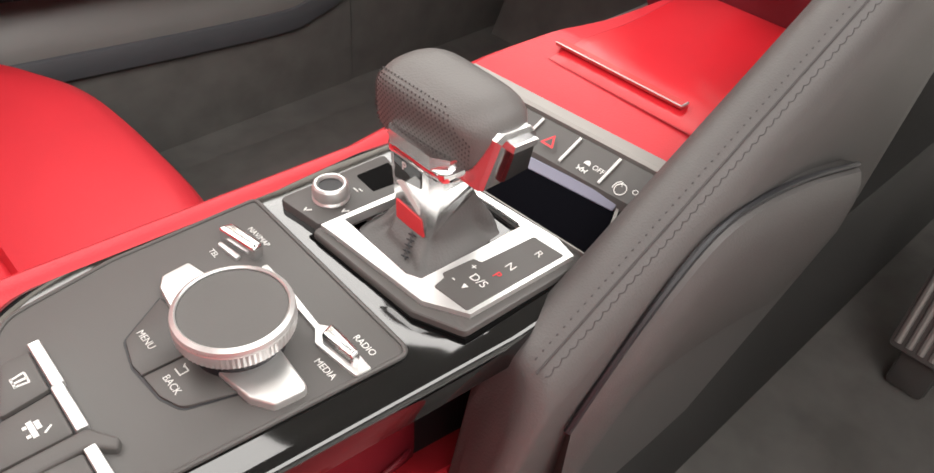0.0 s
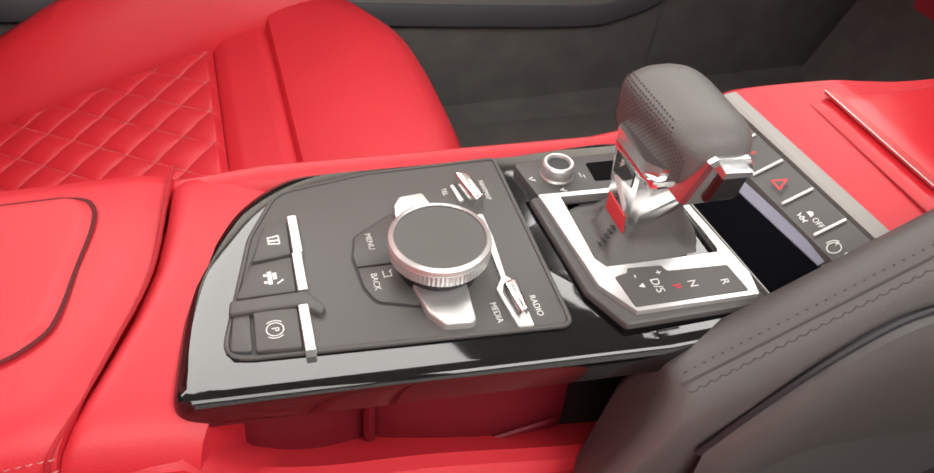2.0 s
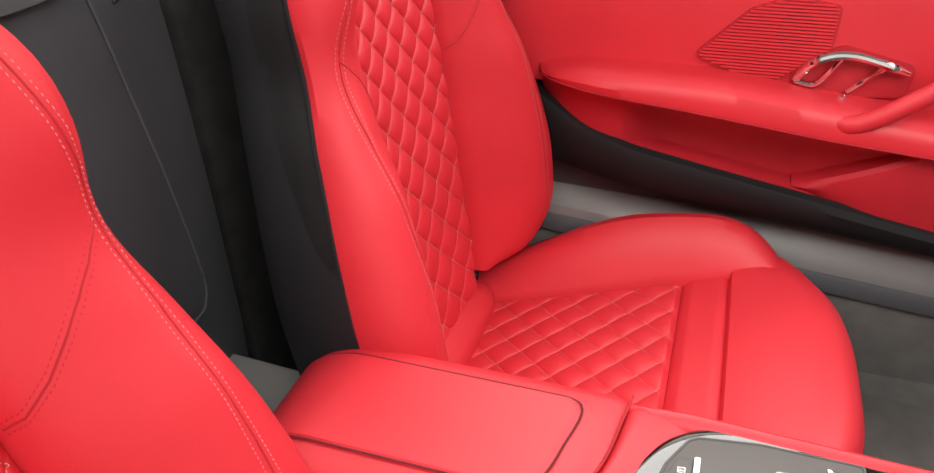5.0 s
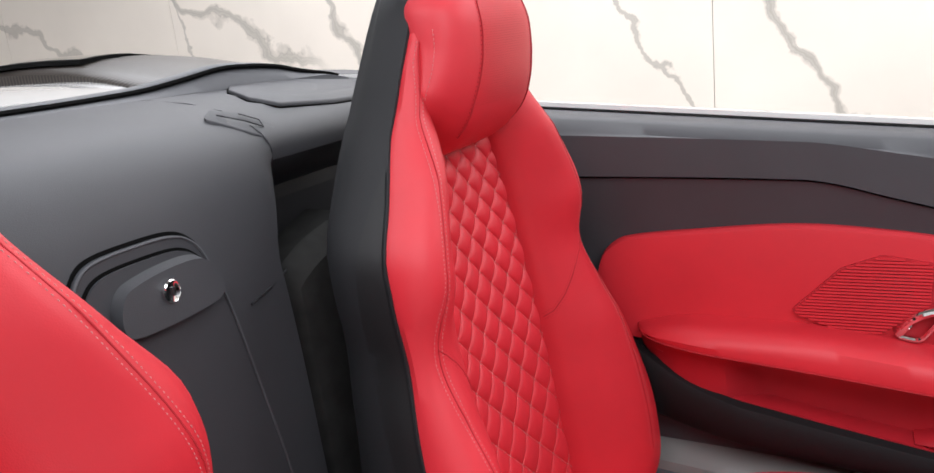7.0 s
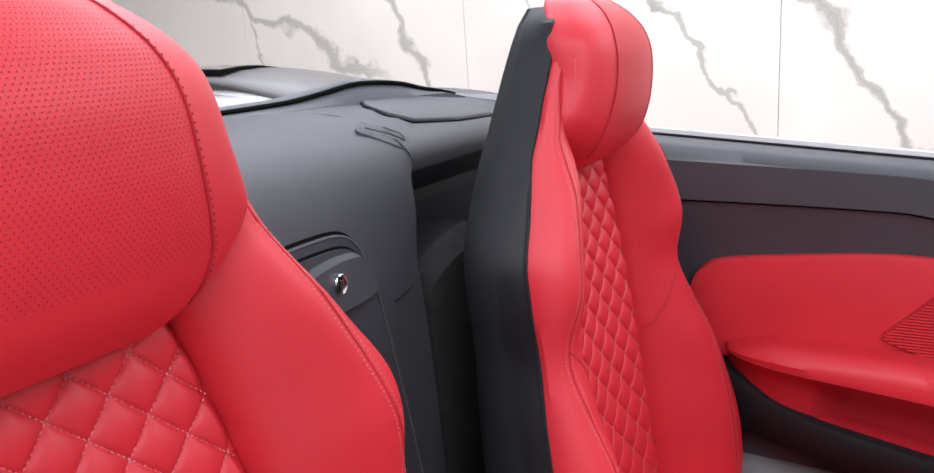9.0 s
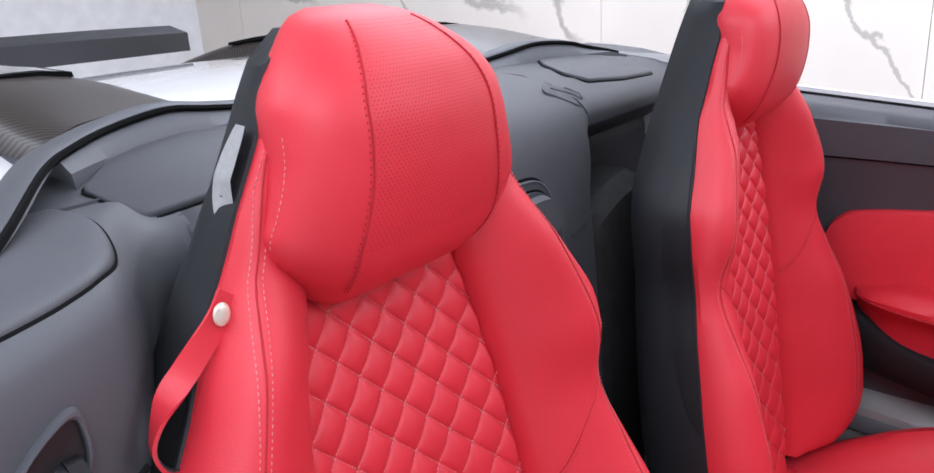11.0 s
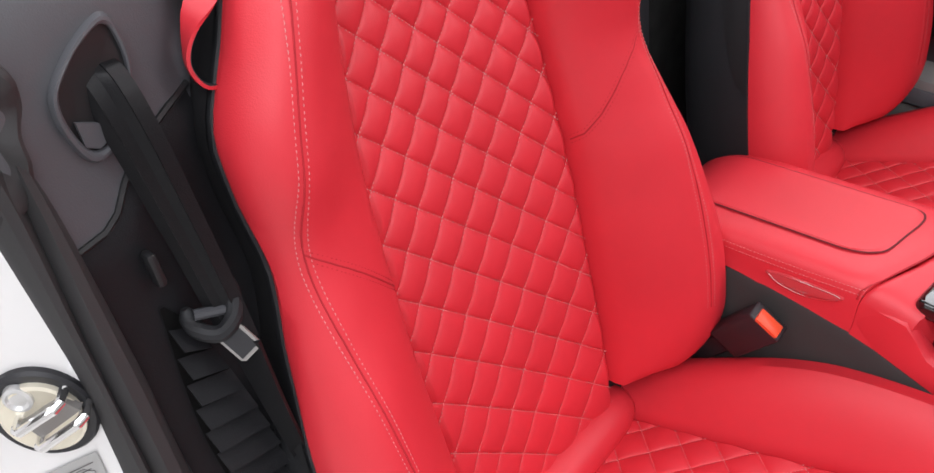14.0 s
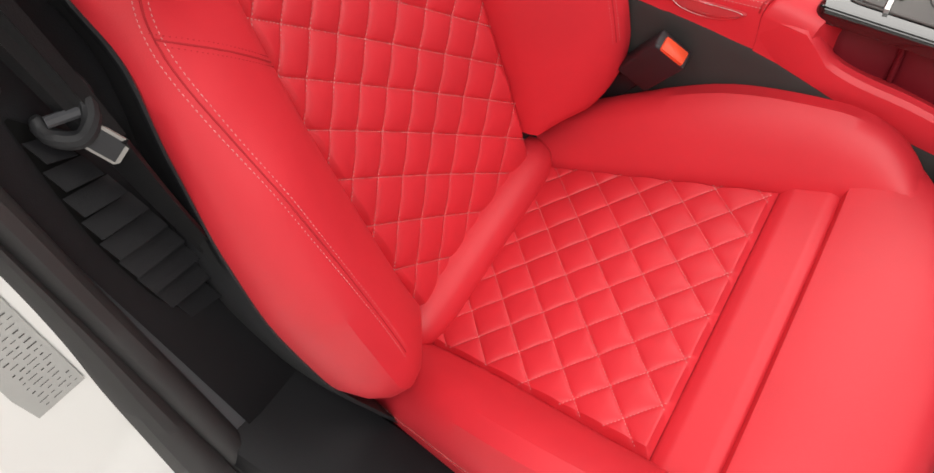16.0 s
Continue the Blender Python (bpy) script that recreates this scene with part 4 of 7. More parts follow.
# ---- start panel with volume roller ----
vol = thing("audio_control", 0.11, 0.027, 0.612, "grey audio control plate with knurled roller", "control panel")
at_world(part("plate", prism(rounded([(0.088, 0.043), (0.158, 0.041), (0.152, 0.006), (0.092, 0.011)], 0.003, 3), 0.60, 0.6215, 0.001, 2), GREY_PANEL, vol))
at_world(part("slot", prism(rounded([(0.1325, 0.0335), (0.1545, 0.0325), (0.1515, 0.0145), (0.1315, 0.0165)], 0.001, 2), 0.61, 0.6220), VOID, vol, "black recessed slot"))
rl = at_world(part("roller", turned([(0.0102, 0.6210), (0.0103, 0.6220), (0.0094, 0.6232), (0.0099, 0.6244), (0.0100, 0.6278), (0.0096, 0.6300), (0.0086, 0.6311), (0.0076, 0.6311), (0.0069, 0.6301), (0.0066, 0.6285)], 40, (0.1105, 0.027, 0)), CHROME, vol, "satin aluminium roller", sharp=28))
part("cap", turned([(0.0068, 0.6290), (0.0050, 0.6289), (0.0004, 0.6288)], 32, (0.1105, 0.027, 0)), BLACK_HARD, rl, "black hollow cap")
at_world(part("icon", cuboids([(0.0935, 0.0265, 0.003, 0.0008, 0.6214, 0.6219, 30), (0.0945, 0.0245, 0.003, 0.0008, 0.6214, 0.6219, -30), (0.1085, 0.0130, 0.003, 0.0008, 0.6214, 0.6219, 30), (0.1095, 0.0115, 0.003, 0.0008, 0.6214, 0.6219, -30), (0.1245, 0.0235, 0.0008, 0.004, 0.6214, 0.6219, 0), (0.1265, 0.0215, 0.0008, 0.003, 0.6214, 0.6219, 0)]), TEXT_WHITE, vol))

# ---- gear selector ----
gear = thing("gear_selector", 0.135, -0.03, 0.605, "gear lever with grey leather knob and aluminium gate", "gear lever")


def gp(name, bm, material, label="", parent=None, **k):
    return at_world(part(name, bm, material, parent or gear, label, **k))


def eight(p):
    return rounded(p, 0.0035, 3)


o_base = [(0.0868, 0.0112), (0.0880, -0.020), (0.0900, -0.066), (0.1010, -0.092), (0.1850, -0.095), (0.1868, -0.075), (0.1862, -0.016), (0.1780, 0.0085)]
i_base = [(0.1030, 0.0055), (0.1030, -0.001), (0.1020, -0.0475), (0.1056, -0.0550), (0.1730, -0.0580), (0.1740, -0.0555), (0.1740, -0.018), (0.1718, 0.0005)]
gp("base", loft([[(*(cb + (Vector(p) - cb) * k), z) for p in eight(q)] for q, k, z in ((o_base, 1.0, 0.598), (o_base, 1.0, 0.6185), (o_base, 0.992, 0.6200), (o_base, 0.980, 0.6205), (i_base, 1.0, 0.6205), (i_base, 0.985, 0.6168)) for cb in (Vector((0.1375, -0.04)),)]), GREY_PANEL, "grey plinth")
gp("base_gap", prism([tuple(Vector((0.1375, -0.04)) + (Vector(p) - Vector((0.1375, -0.04))) * 1.018) for p in o_base], 0.600, 0.6168), VOID, "dark joint round the plinth", smooth=False)
o = [(0.0915, 0.009), (0.0925, -0.001), (0.0965, -0.066), (0.1085, -0.087), (0.1775, -0.0905), (0.1810, -0.076), (0.1760, -0.016), (0.1735, 0.004)]
i_ = [(0.1035, 0.005), (0.1035, -0.001), (0.1025, -0.047), (0.1060, -0.0545), (0.1725, -0.0575), (0.1735, -0.0550), (0.1735, -0.018), (0.1715, 0.0)]
gp("frame", ring(o, i_, 0.612, 0.6235), CHROME, "satin aluminium gate frame", smooth=False)
gp("frame_edge", tube([(*p, 0.6226) for p in i_[1:7]], 0.0009, 8), STEM, "bright inner edge")
gp("indicator", prism(rounded([(0.1085, -0.0845), (0.1070, -0.0625), (0.1150, -0.0610), (0.1165, -0.0580), (0.1355, -0.0600), (0.1370, -0.0645), (0.1720, -0.0675), (0.1735, -0.0875)], 0.0015, 3), 0.615, 0.6240, 0.0004, 1), GREY_PANEL, "grey gear indicator strip")
for words, x, y, size, m in (("D/S", 0.1262, -0.0735, 0.0068, TEXT_WHITE), ("N", 0.1455, -0.0765, 0.0066, TEXT_WHITE), ("R", 0.1635, -0.0790, 0.0066, TEXT_WHITE), ("P", 0.1360, -0.0765, 0.0066, TEXT_RED), ("+", 0.1310, -0.0650, 0.006, TEXT_WHITE), ("-", 0.1182, -0.0650, 0.007, TEXT_WHITE)):
    text_part("lettering", words, x, y, 0.6242 - 0.605, size, m, gear).location.xy -= Vector((0.135, -0.03))
gp("marker", loft([[(0.1195, -0.0705, 0.6239), (0.1195, -0.0735, 0.6239), (0.1165, -0.0720, 0.6239)], [(0.1195, -0.0705, 0.6243), (0.1195, -0.0735, 0.6243), (0.1165, -0.0720, 0.6243)]]), TEXT_WHITE, smooth=False)
# leather boot: a creased pyramid, higher in front where the stem leaves it
rows = []
for k in range(13):
    t = k / 12
    ring_ = []
    for g in [2 * math.pi * j / 64 for j in range(64)]:
        c, q = math.cos(g), math.sin(g)
        u, v = math.copysign(abs(c) ** 0.40, c), math.copysign(abs(q) ** 0.40, q)
        fold = math.sin(math.pi * t) * (0.0022 * math.sin(3 * g + 5 * t) + 0.0013 * math.sin(8 * g + 2))
        base = Vector((0.1378 + 0.0345 * u, -0.0262 + 0.0285 * v - 0.0035 * u * (v < 0), 0.6172))
        tip = Vector((0.1385 + 0.0158 * u, -0.0255 + 0.0145 * v - 0.0018 * u, 0.6375 + 0.0105 * u))
        p = base.lerp(tip, t ** 0.85)
        p.z = base.z + (tip.z - base.z) * t ** 1.5
        ring_.append(p + Vector((u, v, 0)) * fold)
    rows.append(ring_)
gp("boot", loft(rows), GREY_LEATHER, "creased grey leather gear boot")
st = Stitches()
for i in range(5):
    a = Vector((0.1115 + 0.0022 * i, -0.0345 + 0.0012 * i, 0.6205 + 0.0016 * i))
    st.dash(a + Vector((-0.0006, 0.0020, 0.0004)), a + Vector((0.0006, -0.0026, 0.0008)), 0.0006, Vector((-1, -0.3, 1)))
    st.dash(a + Vector((0.0012, 0.0016, 0.0010)), a + Vector((-0.0010, -0.0022, 0.0004)), 0.0006, Vector((-1, -0.3, 1)))
at_world(st.mesh("stitching", BLACK_HARD, gear, "dark crossed boot stitching"))
# lever: faceted metal stem, a wedge whose foot rises forward
rows = []
for t in (0.0, 0.35, 0.7, 1.0, 1.15):
    r0, r1 = 0.1238 - 0.0018 * t, 0.1525 + 0.0075 * t
    yl, yr = -0.0100 + 0.0045 * t, -0.0390 - 0.0065 * t
    zr, zf = 0.6255 + 0.0475 * t, 0.6450 + 0.0240 * t
    ch = 0.0022 + 0.0040 * t
    rows.append([(r0, yl - 0.004, zr), (r0, yr + ch, zr), (r0 + ch, yr, zr + (zf - zr) * 0.15), (r1 - 0.004, yr - 0.0015, zf), (r1, yr + 0.004, zf), (r1, yl - 0.004, zf), (r1 - 0.004, yl, zf), (r0 + 0.004, yl, zr)])
stem = gp("stem", loft(rows), STEM, "polished faceted stem", smooth=False)


def on_rear(y, t, d):
    return (0.1238 - 0.0018 * t - d, y, 0.6255 + 0.0475 * t)


def plate_on(name, corners, material, label):
    part(name, loft([[on_rear(y, t, d) for y, t in corners] for d in (-0.001, 0.0006)]), material, stem, label, smooth=False)


plate_on("stem_inlay", [(-0.0135, 0.96), (-0.0335, 0.96), (-0.0335, 0.68), (-0.0135, 0.60)], GLOSS, "dark lettered plate")
plate_on("stem_wedge", [(-0.0150, 0.56), (-0.0200, 0.62), (-0.0320, 0.40), (-0.0320, 0.31)], TEXT_WHITE, "pale chevron")
plate_on("stem_mark", [(-0.0140, 0.30), (-0.0335, 0.26), (-0.0355, 0.02), (-0.0140, 0.05)], TEXT_RED, "red stem mark")
part("stem_bar", loft([[(0.1310, -0.0462 - d, 0.6650), (0.1500, -0.0475 - d, 0.6622), (0.1500, -0.0475 - d, 0.6640), (0.1310, -0.0462 - d, 0.6668)] for d in (-0.002, 0.0)]), TEXT_WHITE, stem, "bright bar", smooth=False)
rows = []
for k in range(21):
    t = k / 20
    y = 0.019 - 0.078 * t
    tip = math.sqrt(max(0.02, 1 - (abs(2 * t - 1)) ** 4.5))
    cx, cz = 0.150 + 0.005 * t, 0.6862 - 0.003 * t
    rx, rz = 0.0250 * tip * (1 - 0.06 * t), 0.0212 * tip * (1 - 0.12 * t)
    rows.append([(cx + rx * math.copysign(abs(math.cos(g)) ** 0.55, math.cos(g)) * (1 - 0.34 * max(0, math.sin(g)) ** 2), y, cz + rz * math.copysign(abs(math.sin(g)) ** 0.45, math.sin(g))) for g in [2 * math.pi * j / 48 for j in range(48)]])
gp("knob", loft(rows), KNOB_LEATHER, "grey perforated leather knob")
dots, faces = [], []
for r in range(20):
    v = 0.80 - 0.082 * r
    sg = math.copysign(abs(v) ** (1 / 0.45), v)
    cg = -math.sqrt(1 - sg * sg)
    for c in range(26 - max(0, 6 - r)):
        t = 0.06 + 0.033 * (c + 0.5 * (r % 2))
        tip = math.sqrt(max(0.02, 1 - (abs(2 * t - 1)) ** 4.5))
        rx, rz = 0.0250 * tip * (1 - 0.06 * t), 0.0212 * tip * (1 - 0.12 * t)
        p = Vector((0.150 + 0.005 * t - rx * abs(cg) ** 0.55 * (1 - 0.34 * max(0, sg) ** 2), 0.019 - 0.078 * t, 0.6862 - 0.003 * t + rz * v))
        nrm = Vector((cg, 0, sg * 0.9)).normalized()
        e1 = Vector((0, 1, 0))
        e2, i = nrm.cross(e1), len(dots)
        dots += [tuple(p + nrm * 0.0008 + (e1 * math.cos(a) + e2 * math.sin(a)) * 0.0006) for a in [math.pi / 3 * j for j in range(6)]]
        faces.append(tuple(range(i, i + 6)))
me = bpy.data.meshes.new("perforation")
me.from_pydata(dots, [], faces)
me.materials.append(KNOB_DOT)
ob = new("perforation", me)
ob.parent = gear
tagged(at_world(ob), "rows of punched holes", kind="stuff")
text_part("lettering", "P", 0.1215 - 0.135, -0.0215 + 0.03, 0.6645 - 0.605, 0.0070, TEXT_WHITE, gear, spin=-90, tilt=Matrix.Rotation(radians(-92), 4, "Y"))
gp("collar", prism(rounded([(0.1215, -0.049), (0.169, -0.051), (0.170, -0.006), (0.1215, -0.004)], 0.009, 5), 0.6685, 0.6730, 0.002, 2), BRIGHT, "polished collar")
cuff = [(0.1340, 0.6670), (0.1440, 0.6900), (0.1480, 0.6920), (0.1670, 0.6900), (0.1690, 0.6875), (0.1655, 0.6685), (0.1630, 0.6665)]
btn = gp("thumb_frame", loft([[(0.155 + (x - 0.155) * k, y, 0.678 + (z - 0.678) * k) for x, z in cuff] for y, k in ((-0.036, 1.0), (-0.0595, 1.0), (-0.0622, 0.93), (-0.0622, 0.80))]), STEM, "polished thumb button frame", smooth=False)
face = [(0.1445, 0.6700), (0.1500, 0.6855), (0.1645, 0.6845), (0.1620, 0.6705)]
part("thumb_button", loft([[(0.157 + (x - 0.157) * k, y, 0.677 + (z - 0.677) * k) for x, z in face] for y, k in ((-0.056, 1.0), (-0.0640, 1.0), (-0.0655, 0.90))]), GLOSS, btn, "dark glossy thumb button", smooth=False)
part("button_lip", loft([[(x, y, z) for x, z in ((0.1490, 0.6850), (0.1500, 0.6885), (0.1655, 0.6870), (0.1650, 0.6840))] for y in (-0.056, -0.0662)]), STEM, btn, "chrome lip", smooth=False)

# ---- stowage tray with dark cover, switch strip ----
tray = thing("phone_tray", 0.205, -0.035, 0.60, "glossy black phone tray with grey rim", "tray")
q = [(0.1790, -0.010), (0.2200, 0.016), (0.2330, -0.0755), (0.1850, -0.1000)]
c2 = Vector((0.205, -0.042))
at_world(part("floor", prism(rounded(q, 0.003, 3), 0.590, 0.6208), TRAY, tray))
at_world(part("rim", ring([tuple(c2 + (Vector(p) - c2) * 1.04) for p in q], q, 0.60, 0.6225), CHROME_GREY, tray, "satin metal rim", smooth=False))
at_world(part("lip", loft([[(x - d, y, z) for d, z in ((0.0, 0.621), (0.0, 0.6250), (0.0012, 0.6252), (0.0062, 0.6216), (0.0062, 0.621))] for x, y in ((0.2170, 0.016), (0.2305, -0.078))]), LAVENDER, tray, "bluish grey front wall", smooth=False))
sw = thing("switch_strip", 0.24, -0.01, 0.605, "grey switch strip with hazard switch", "switch panel")
at_world(part("body", loft([[(x + 0.012 * t, 0.060 - 0.165 * t, z) for x, z in ((0.2165, 0.600), (0.2165, 0.622), (0.2190, 0.627), (0.2400, 0.637), (0.2415, 0.600))] for t in (0, 1)]), GREY_PANEL, sw, "grey switch row", smooth=False))
at_world(part("cover_strip", loft([[(x + 0.012 * t, 0.064 - 0.170 * t, z) for x, z in ((0.2420, 0.600), (0.2420, 0.6385), (0.2440, 0.6400), (0.2515, 0.6410), (0.2530, 0.600))] for t in (0, 1)]), CHROME_GREY, sw, "satin grey metal strip", smooth=False))
for t in (0.22, 0.385, 0.555, 0.725, 0.895):
    x, y = 0.2302 + 0.012 * t, 0.0575 - 0.165 * t
    at_world(part("divider", loft([[(x - 0.0095, y - 0.0008, 0.6285), (x + 0.0080, y - 0.0008, 0.6372), (x + 0.0080, y + 0.0008, 0.6372), (x - 0.0095, y + 0.0008, 0.6285)], [(x - 0.0095, y - 0.0008, 0.6295), (x + 0.0080, y - 0.0008, 0.6380), (x + 0.0080, y + 0.0008, 0.6380), (x - 0.0095, y + 0.0008, 0.6295)]]), TEXT_WHITE, sw, "white switch divider", smooth=False))
SLOPE = Matrix.Rotation(radians(-25.5), 4, "Y")
sx0, sy0 = 0.24, -0.01
haz = bmesh.new()
for s0, s1 in ((0, 1), (1, 2), (2, 0)):
    tri = [Vector((0.0042, 0)), Vector((-0.0028, 0.0040)), Vector((-0.0028, -0.0040))]
    a, b = tri[s0], tri[s1]
    d = (b - a).normalized() * 0.0006
    nn = Vector((-d.y, d.x))
    vs = [haz.verts.new((p.x, p.y, 0.0004)) for p in (a - d - nn, b + d - nn, b + d + nn, a - d + nn)]
    haz.faces.new(vs)
hz = part("hazard_mark", haz, TEXT_RED, sw, "red hazard triangle", smooth=False)
hz.matrix_local = Matrix.Translation((0.2325 - sx0, -0.0215 - sy0, 0.6335 - 0.605)) @ SLOPE
for words, y, size in (("OFF", -0.0580, 0.0046), ("OFF", -0.0865, 0.0046), ("P", 0.008, 0.0055), ("A", -0.0748, 0.0042)):
    text_part("lettering", words, 0.2318 - sx0 + (0.0012 if y < -0.04 else 0), y - sy0, 0.6338 - 0.605, size, TEXT_RED if words == "P" else TEXT_WHITE, sw, tilt=SLOPE)
def slope_z(x, y):
    """Height of the switch row's face, just over it."""
    t = (0.060 - y) / 0.165
    return 0.627 + (x - 0.2190 - 0.012 * t) * 0.476 + 0.0007


def mark_ring(cx, cy, r, a0=0, a1=360, w=0.0006):
    n = max(6, abs(a1 - a0) // 15)
    pts = [[(cx + (r + d) * math.cos(radians(a0 + (a1 - a0) * j / n)), cy + (r + d) * math.sin(radians(a0 + (a1 - a0) * j / n))) for j in range(n + 1)] for d in (-w / 2, w / 2)]
    at_world(part("icon", loft([[(x, y, slope_z(x, y)) for x, y in row] for row in pts], closed=False, caps=False), TEXT_WHITE, sw, smooth=False))


mark_ring(0.2335, -0.0745, 0.0034)
mark_ring(0.2335, -0.0745, 0.0047, 30, 110)
# skid symbol: a small car with two wavy tracks
for cy in (-0.0465, -0.0500):
    mark_ring(0.2325, cy, 0.0016, 90, 270, 0.0008)
    mark_ring(0.2297, cy, 0.0012, -90, 90, 0.0008)
at_world(part("icon", loft([[(x, y, slope_z(x, y) + d) for x, y in ((0.2348, -0.0460), (0.2348, -0.0505), (0.2365, -0.0500), (0.2374, -0.0482), (0.2365, -0.0466))] for d in (-0.0003, 0.0)]), TEXT_WHITE, sw, smooth=False))

# ---- red stowage lid in front ----
fr = thing("front_stowage", 0.35, 0, 0.60, "red leather stowage lid with chrome pull", "console")


def stow_z(x):
    t = (x - 0.2545) / 0.5
    return 0.636 + 0.016 * min(1.0, max(0.0, t * 8)) ** 0.7 + 0.15 * max(0.0, t - 0.2) ** 1.4


rows = []
for k in range(31):
    x = 0.2545 + 0.18 * k / 30
    rise, t = stow_z(x), k / 30
    y0, y1 = -0.110, lerp([(0.2545, 0.082), (0.284, 0.072), (0.329, 0.058), (0.374, 0.048), (0.4345, 0.034)], x)
    rows.append([(x + 0.012, y0, 0.45), (x + 0.012, y0, rise - 0.01), (x + 0.010, y0 + 0.01, rise), (x + 0.004, -0.03, rise), (x, y1 - 0.012, rise), (x, y1 - 0.003, rise - 0.006), (x, y1, rise - 0.015), (x, y1, 0.45)])
at_world(part("body", loft(rows), RED, fr))
c3 = Vector((0.36, -0.045))


def lid_sheet(scale, lift):
    def f(u, v):
        x = 0.288 + 0.140 * u
        y = 0.033 - 0.075 * (x - 0.285) - 0.126 * v
        p = c3 + (Vector((x, y)) - c3) * scale
        e = min(1.0, 30 * min(u, 1 - u, v, 1 - v))
        return (p.x, p.y, stow_z(p.x) + lift * (0.2 + 0.8 * e))
    return sheet(f, 30, 20)


at_world(part("lid_seam", lid_sheet(1.010, 0.0004), RED_DARK, fr))
at_world(part("lid", lid_sheet(1.0, 0.0010), RED_SHEEN, fr, "smooth red leather lid"))
PZ = stow_z(0.302) + 0.002
at_world(part("pull", loft([[(0.2985 - a, 0.037, PZ + b), (0.2990 - a, -0.063, PZ + b), (0.3055 - a, -0.063, PZ + b), (0.3050 - a, 0.037, PZ + b)] for a, b in ((0.0, 0.0), (0.001, 0.0020), (0.0008, 0.0026))]), PULL, fr, "frosted red pull with chrome edges", smooth=False))
at_world(part("pull_edge", tube([(0.2980, 0.037, PZ + 0.0024), (0.2985, -0.063, PZ + 0.0024)], 0.0005, 6), CHROME, fr, "chrome edge"))
at_world(part("pull_edge", tube([(0.2990, -0.063, PZ + 0.0026), (0.3050, -0.063, PZ + 0.0026)], 0.0008, 6), CHROME, fr, "chrome edge"))

# ---- grey leather knee pad beside the console ----
knee = thing("knee_pad", 0.3, -0.13, 0.40, "grey leather knee pad with double stitching", "knee pad")


def knee_top(t):
    """The padded top edge: from the console's side forward and upward."""
    return Vector((0.118 + 0.52 * t, -0.111 - 0.010 * t, 0.600 + 0.305 * t))


rows = []
for t, e in [(0.0, 0.45), (0.003, 0.72), (0.008, 0.90), (0.015, 1.0)] + [(k / 40, 1.0) for k in range(1, 41)]:
    p = knee_top(t)
    drop = [(0.020, -0.030), (0.016, -0.008), (0.006, 0.004), (-0.006, 0.004), (-0.016, -0.003), (-0.022, -0.012), (-0.0235, -0.024), (-0.0235, -0.045), (-0.021, -0.075), (-0.016, -0.12), (-0.008, -0.20), (0.0, -0.30), (0.005, -0.44)]
    rows.append([(p.x - 0.5 * min(0.10, max(0.0, -dz)) - 0.15 * max(0.0, -dz - 0.10), p.y + dy * e, max(0.165, p.z + dz - 0.006 * (1 - e))) for dy, dz in drop])
at_world(part("pad", loft(rows), GREY_LEATHER, knee, sharp=85))
st = Stitches()
st.line([knee_top(0.01 + 0.98 * i / 80) + Vector((0, -0.0060, 0.0042)) for i in range(81)], 0.0050, duty=0.42, r=0.0005, up=Vector((0, -0.2, 1)))
at_world(st.mesh("stitching", SEAM_GREY, knee, "dark grey double stitching"))
scallops = [knee_top(0.01 + 0.98 * i / 700) + Vector((0, -0.0138, -0.0010)) + Vector((0, -0.8, -0.6)) * (0.0014 * abs(math.sin(math.pi * i / 7))) for i in range(701)]
at_world(part("scalloped_seam", tube(scallops, 0.0005, 5), SEAM_GREY, knee, "scalloped dark grey seam"))
at_world(part("seam", tube([knee_top(0.005 + 0.99 * i / 60) + Vector((0, -0.0102, 0.0014)) for i in range(61)], 0.0008, 6), SEAM_GREY, knee))
# padded inset on the driver's flank, bounded by a curved fold
fold = curve_points([(0.135, -0.1365, 0.560), (0.158, -0.1375, 0.592), (0.188, -0.1385, 0.625), (0.222, -0.139, 0.647), (0.262, -0.139, 0.648), (0.33, -0.138, 0.632), (0.42, -0.136, 0.600)], 40)
at_world(part("fold", tube(fold, 0.0022, 8), BLACK_HARD, knee, "dark curved fold"))
rows = []
for i, p in enumerate(fold):
    e = math.sin(math.pi * min(1.0, i / 12) / 2)
    rows.append([p + Vector((0.004 + 0.02 * dz, dy * e, -dz)) for dz, dy in ((0.002, 0.004), (0.006, -0.003), (0.014, -0.0065), (0.03, -0.0075), (0.06, -0.004), (0.10, 0.004), (0.15, 0.016), (0.15, 0.03), (0.01, 0.03))])
at_world(part("inset", loft(rows), GREY_LEATHER, knee, "padded grey inset"))

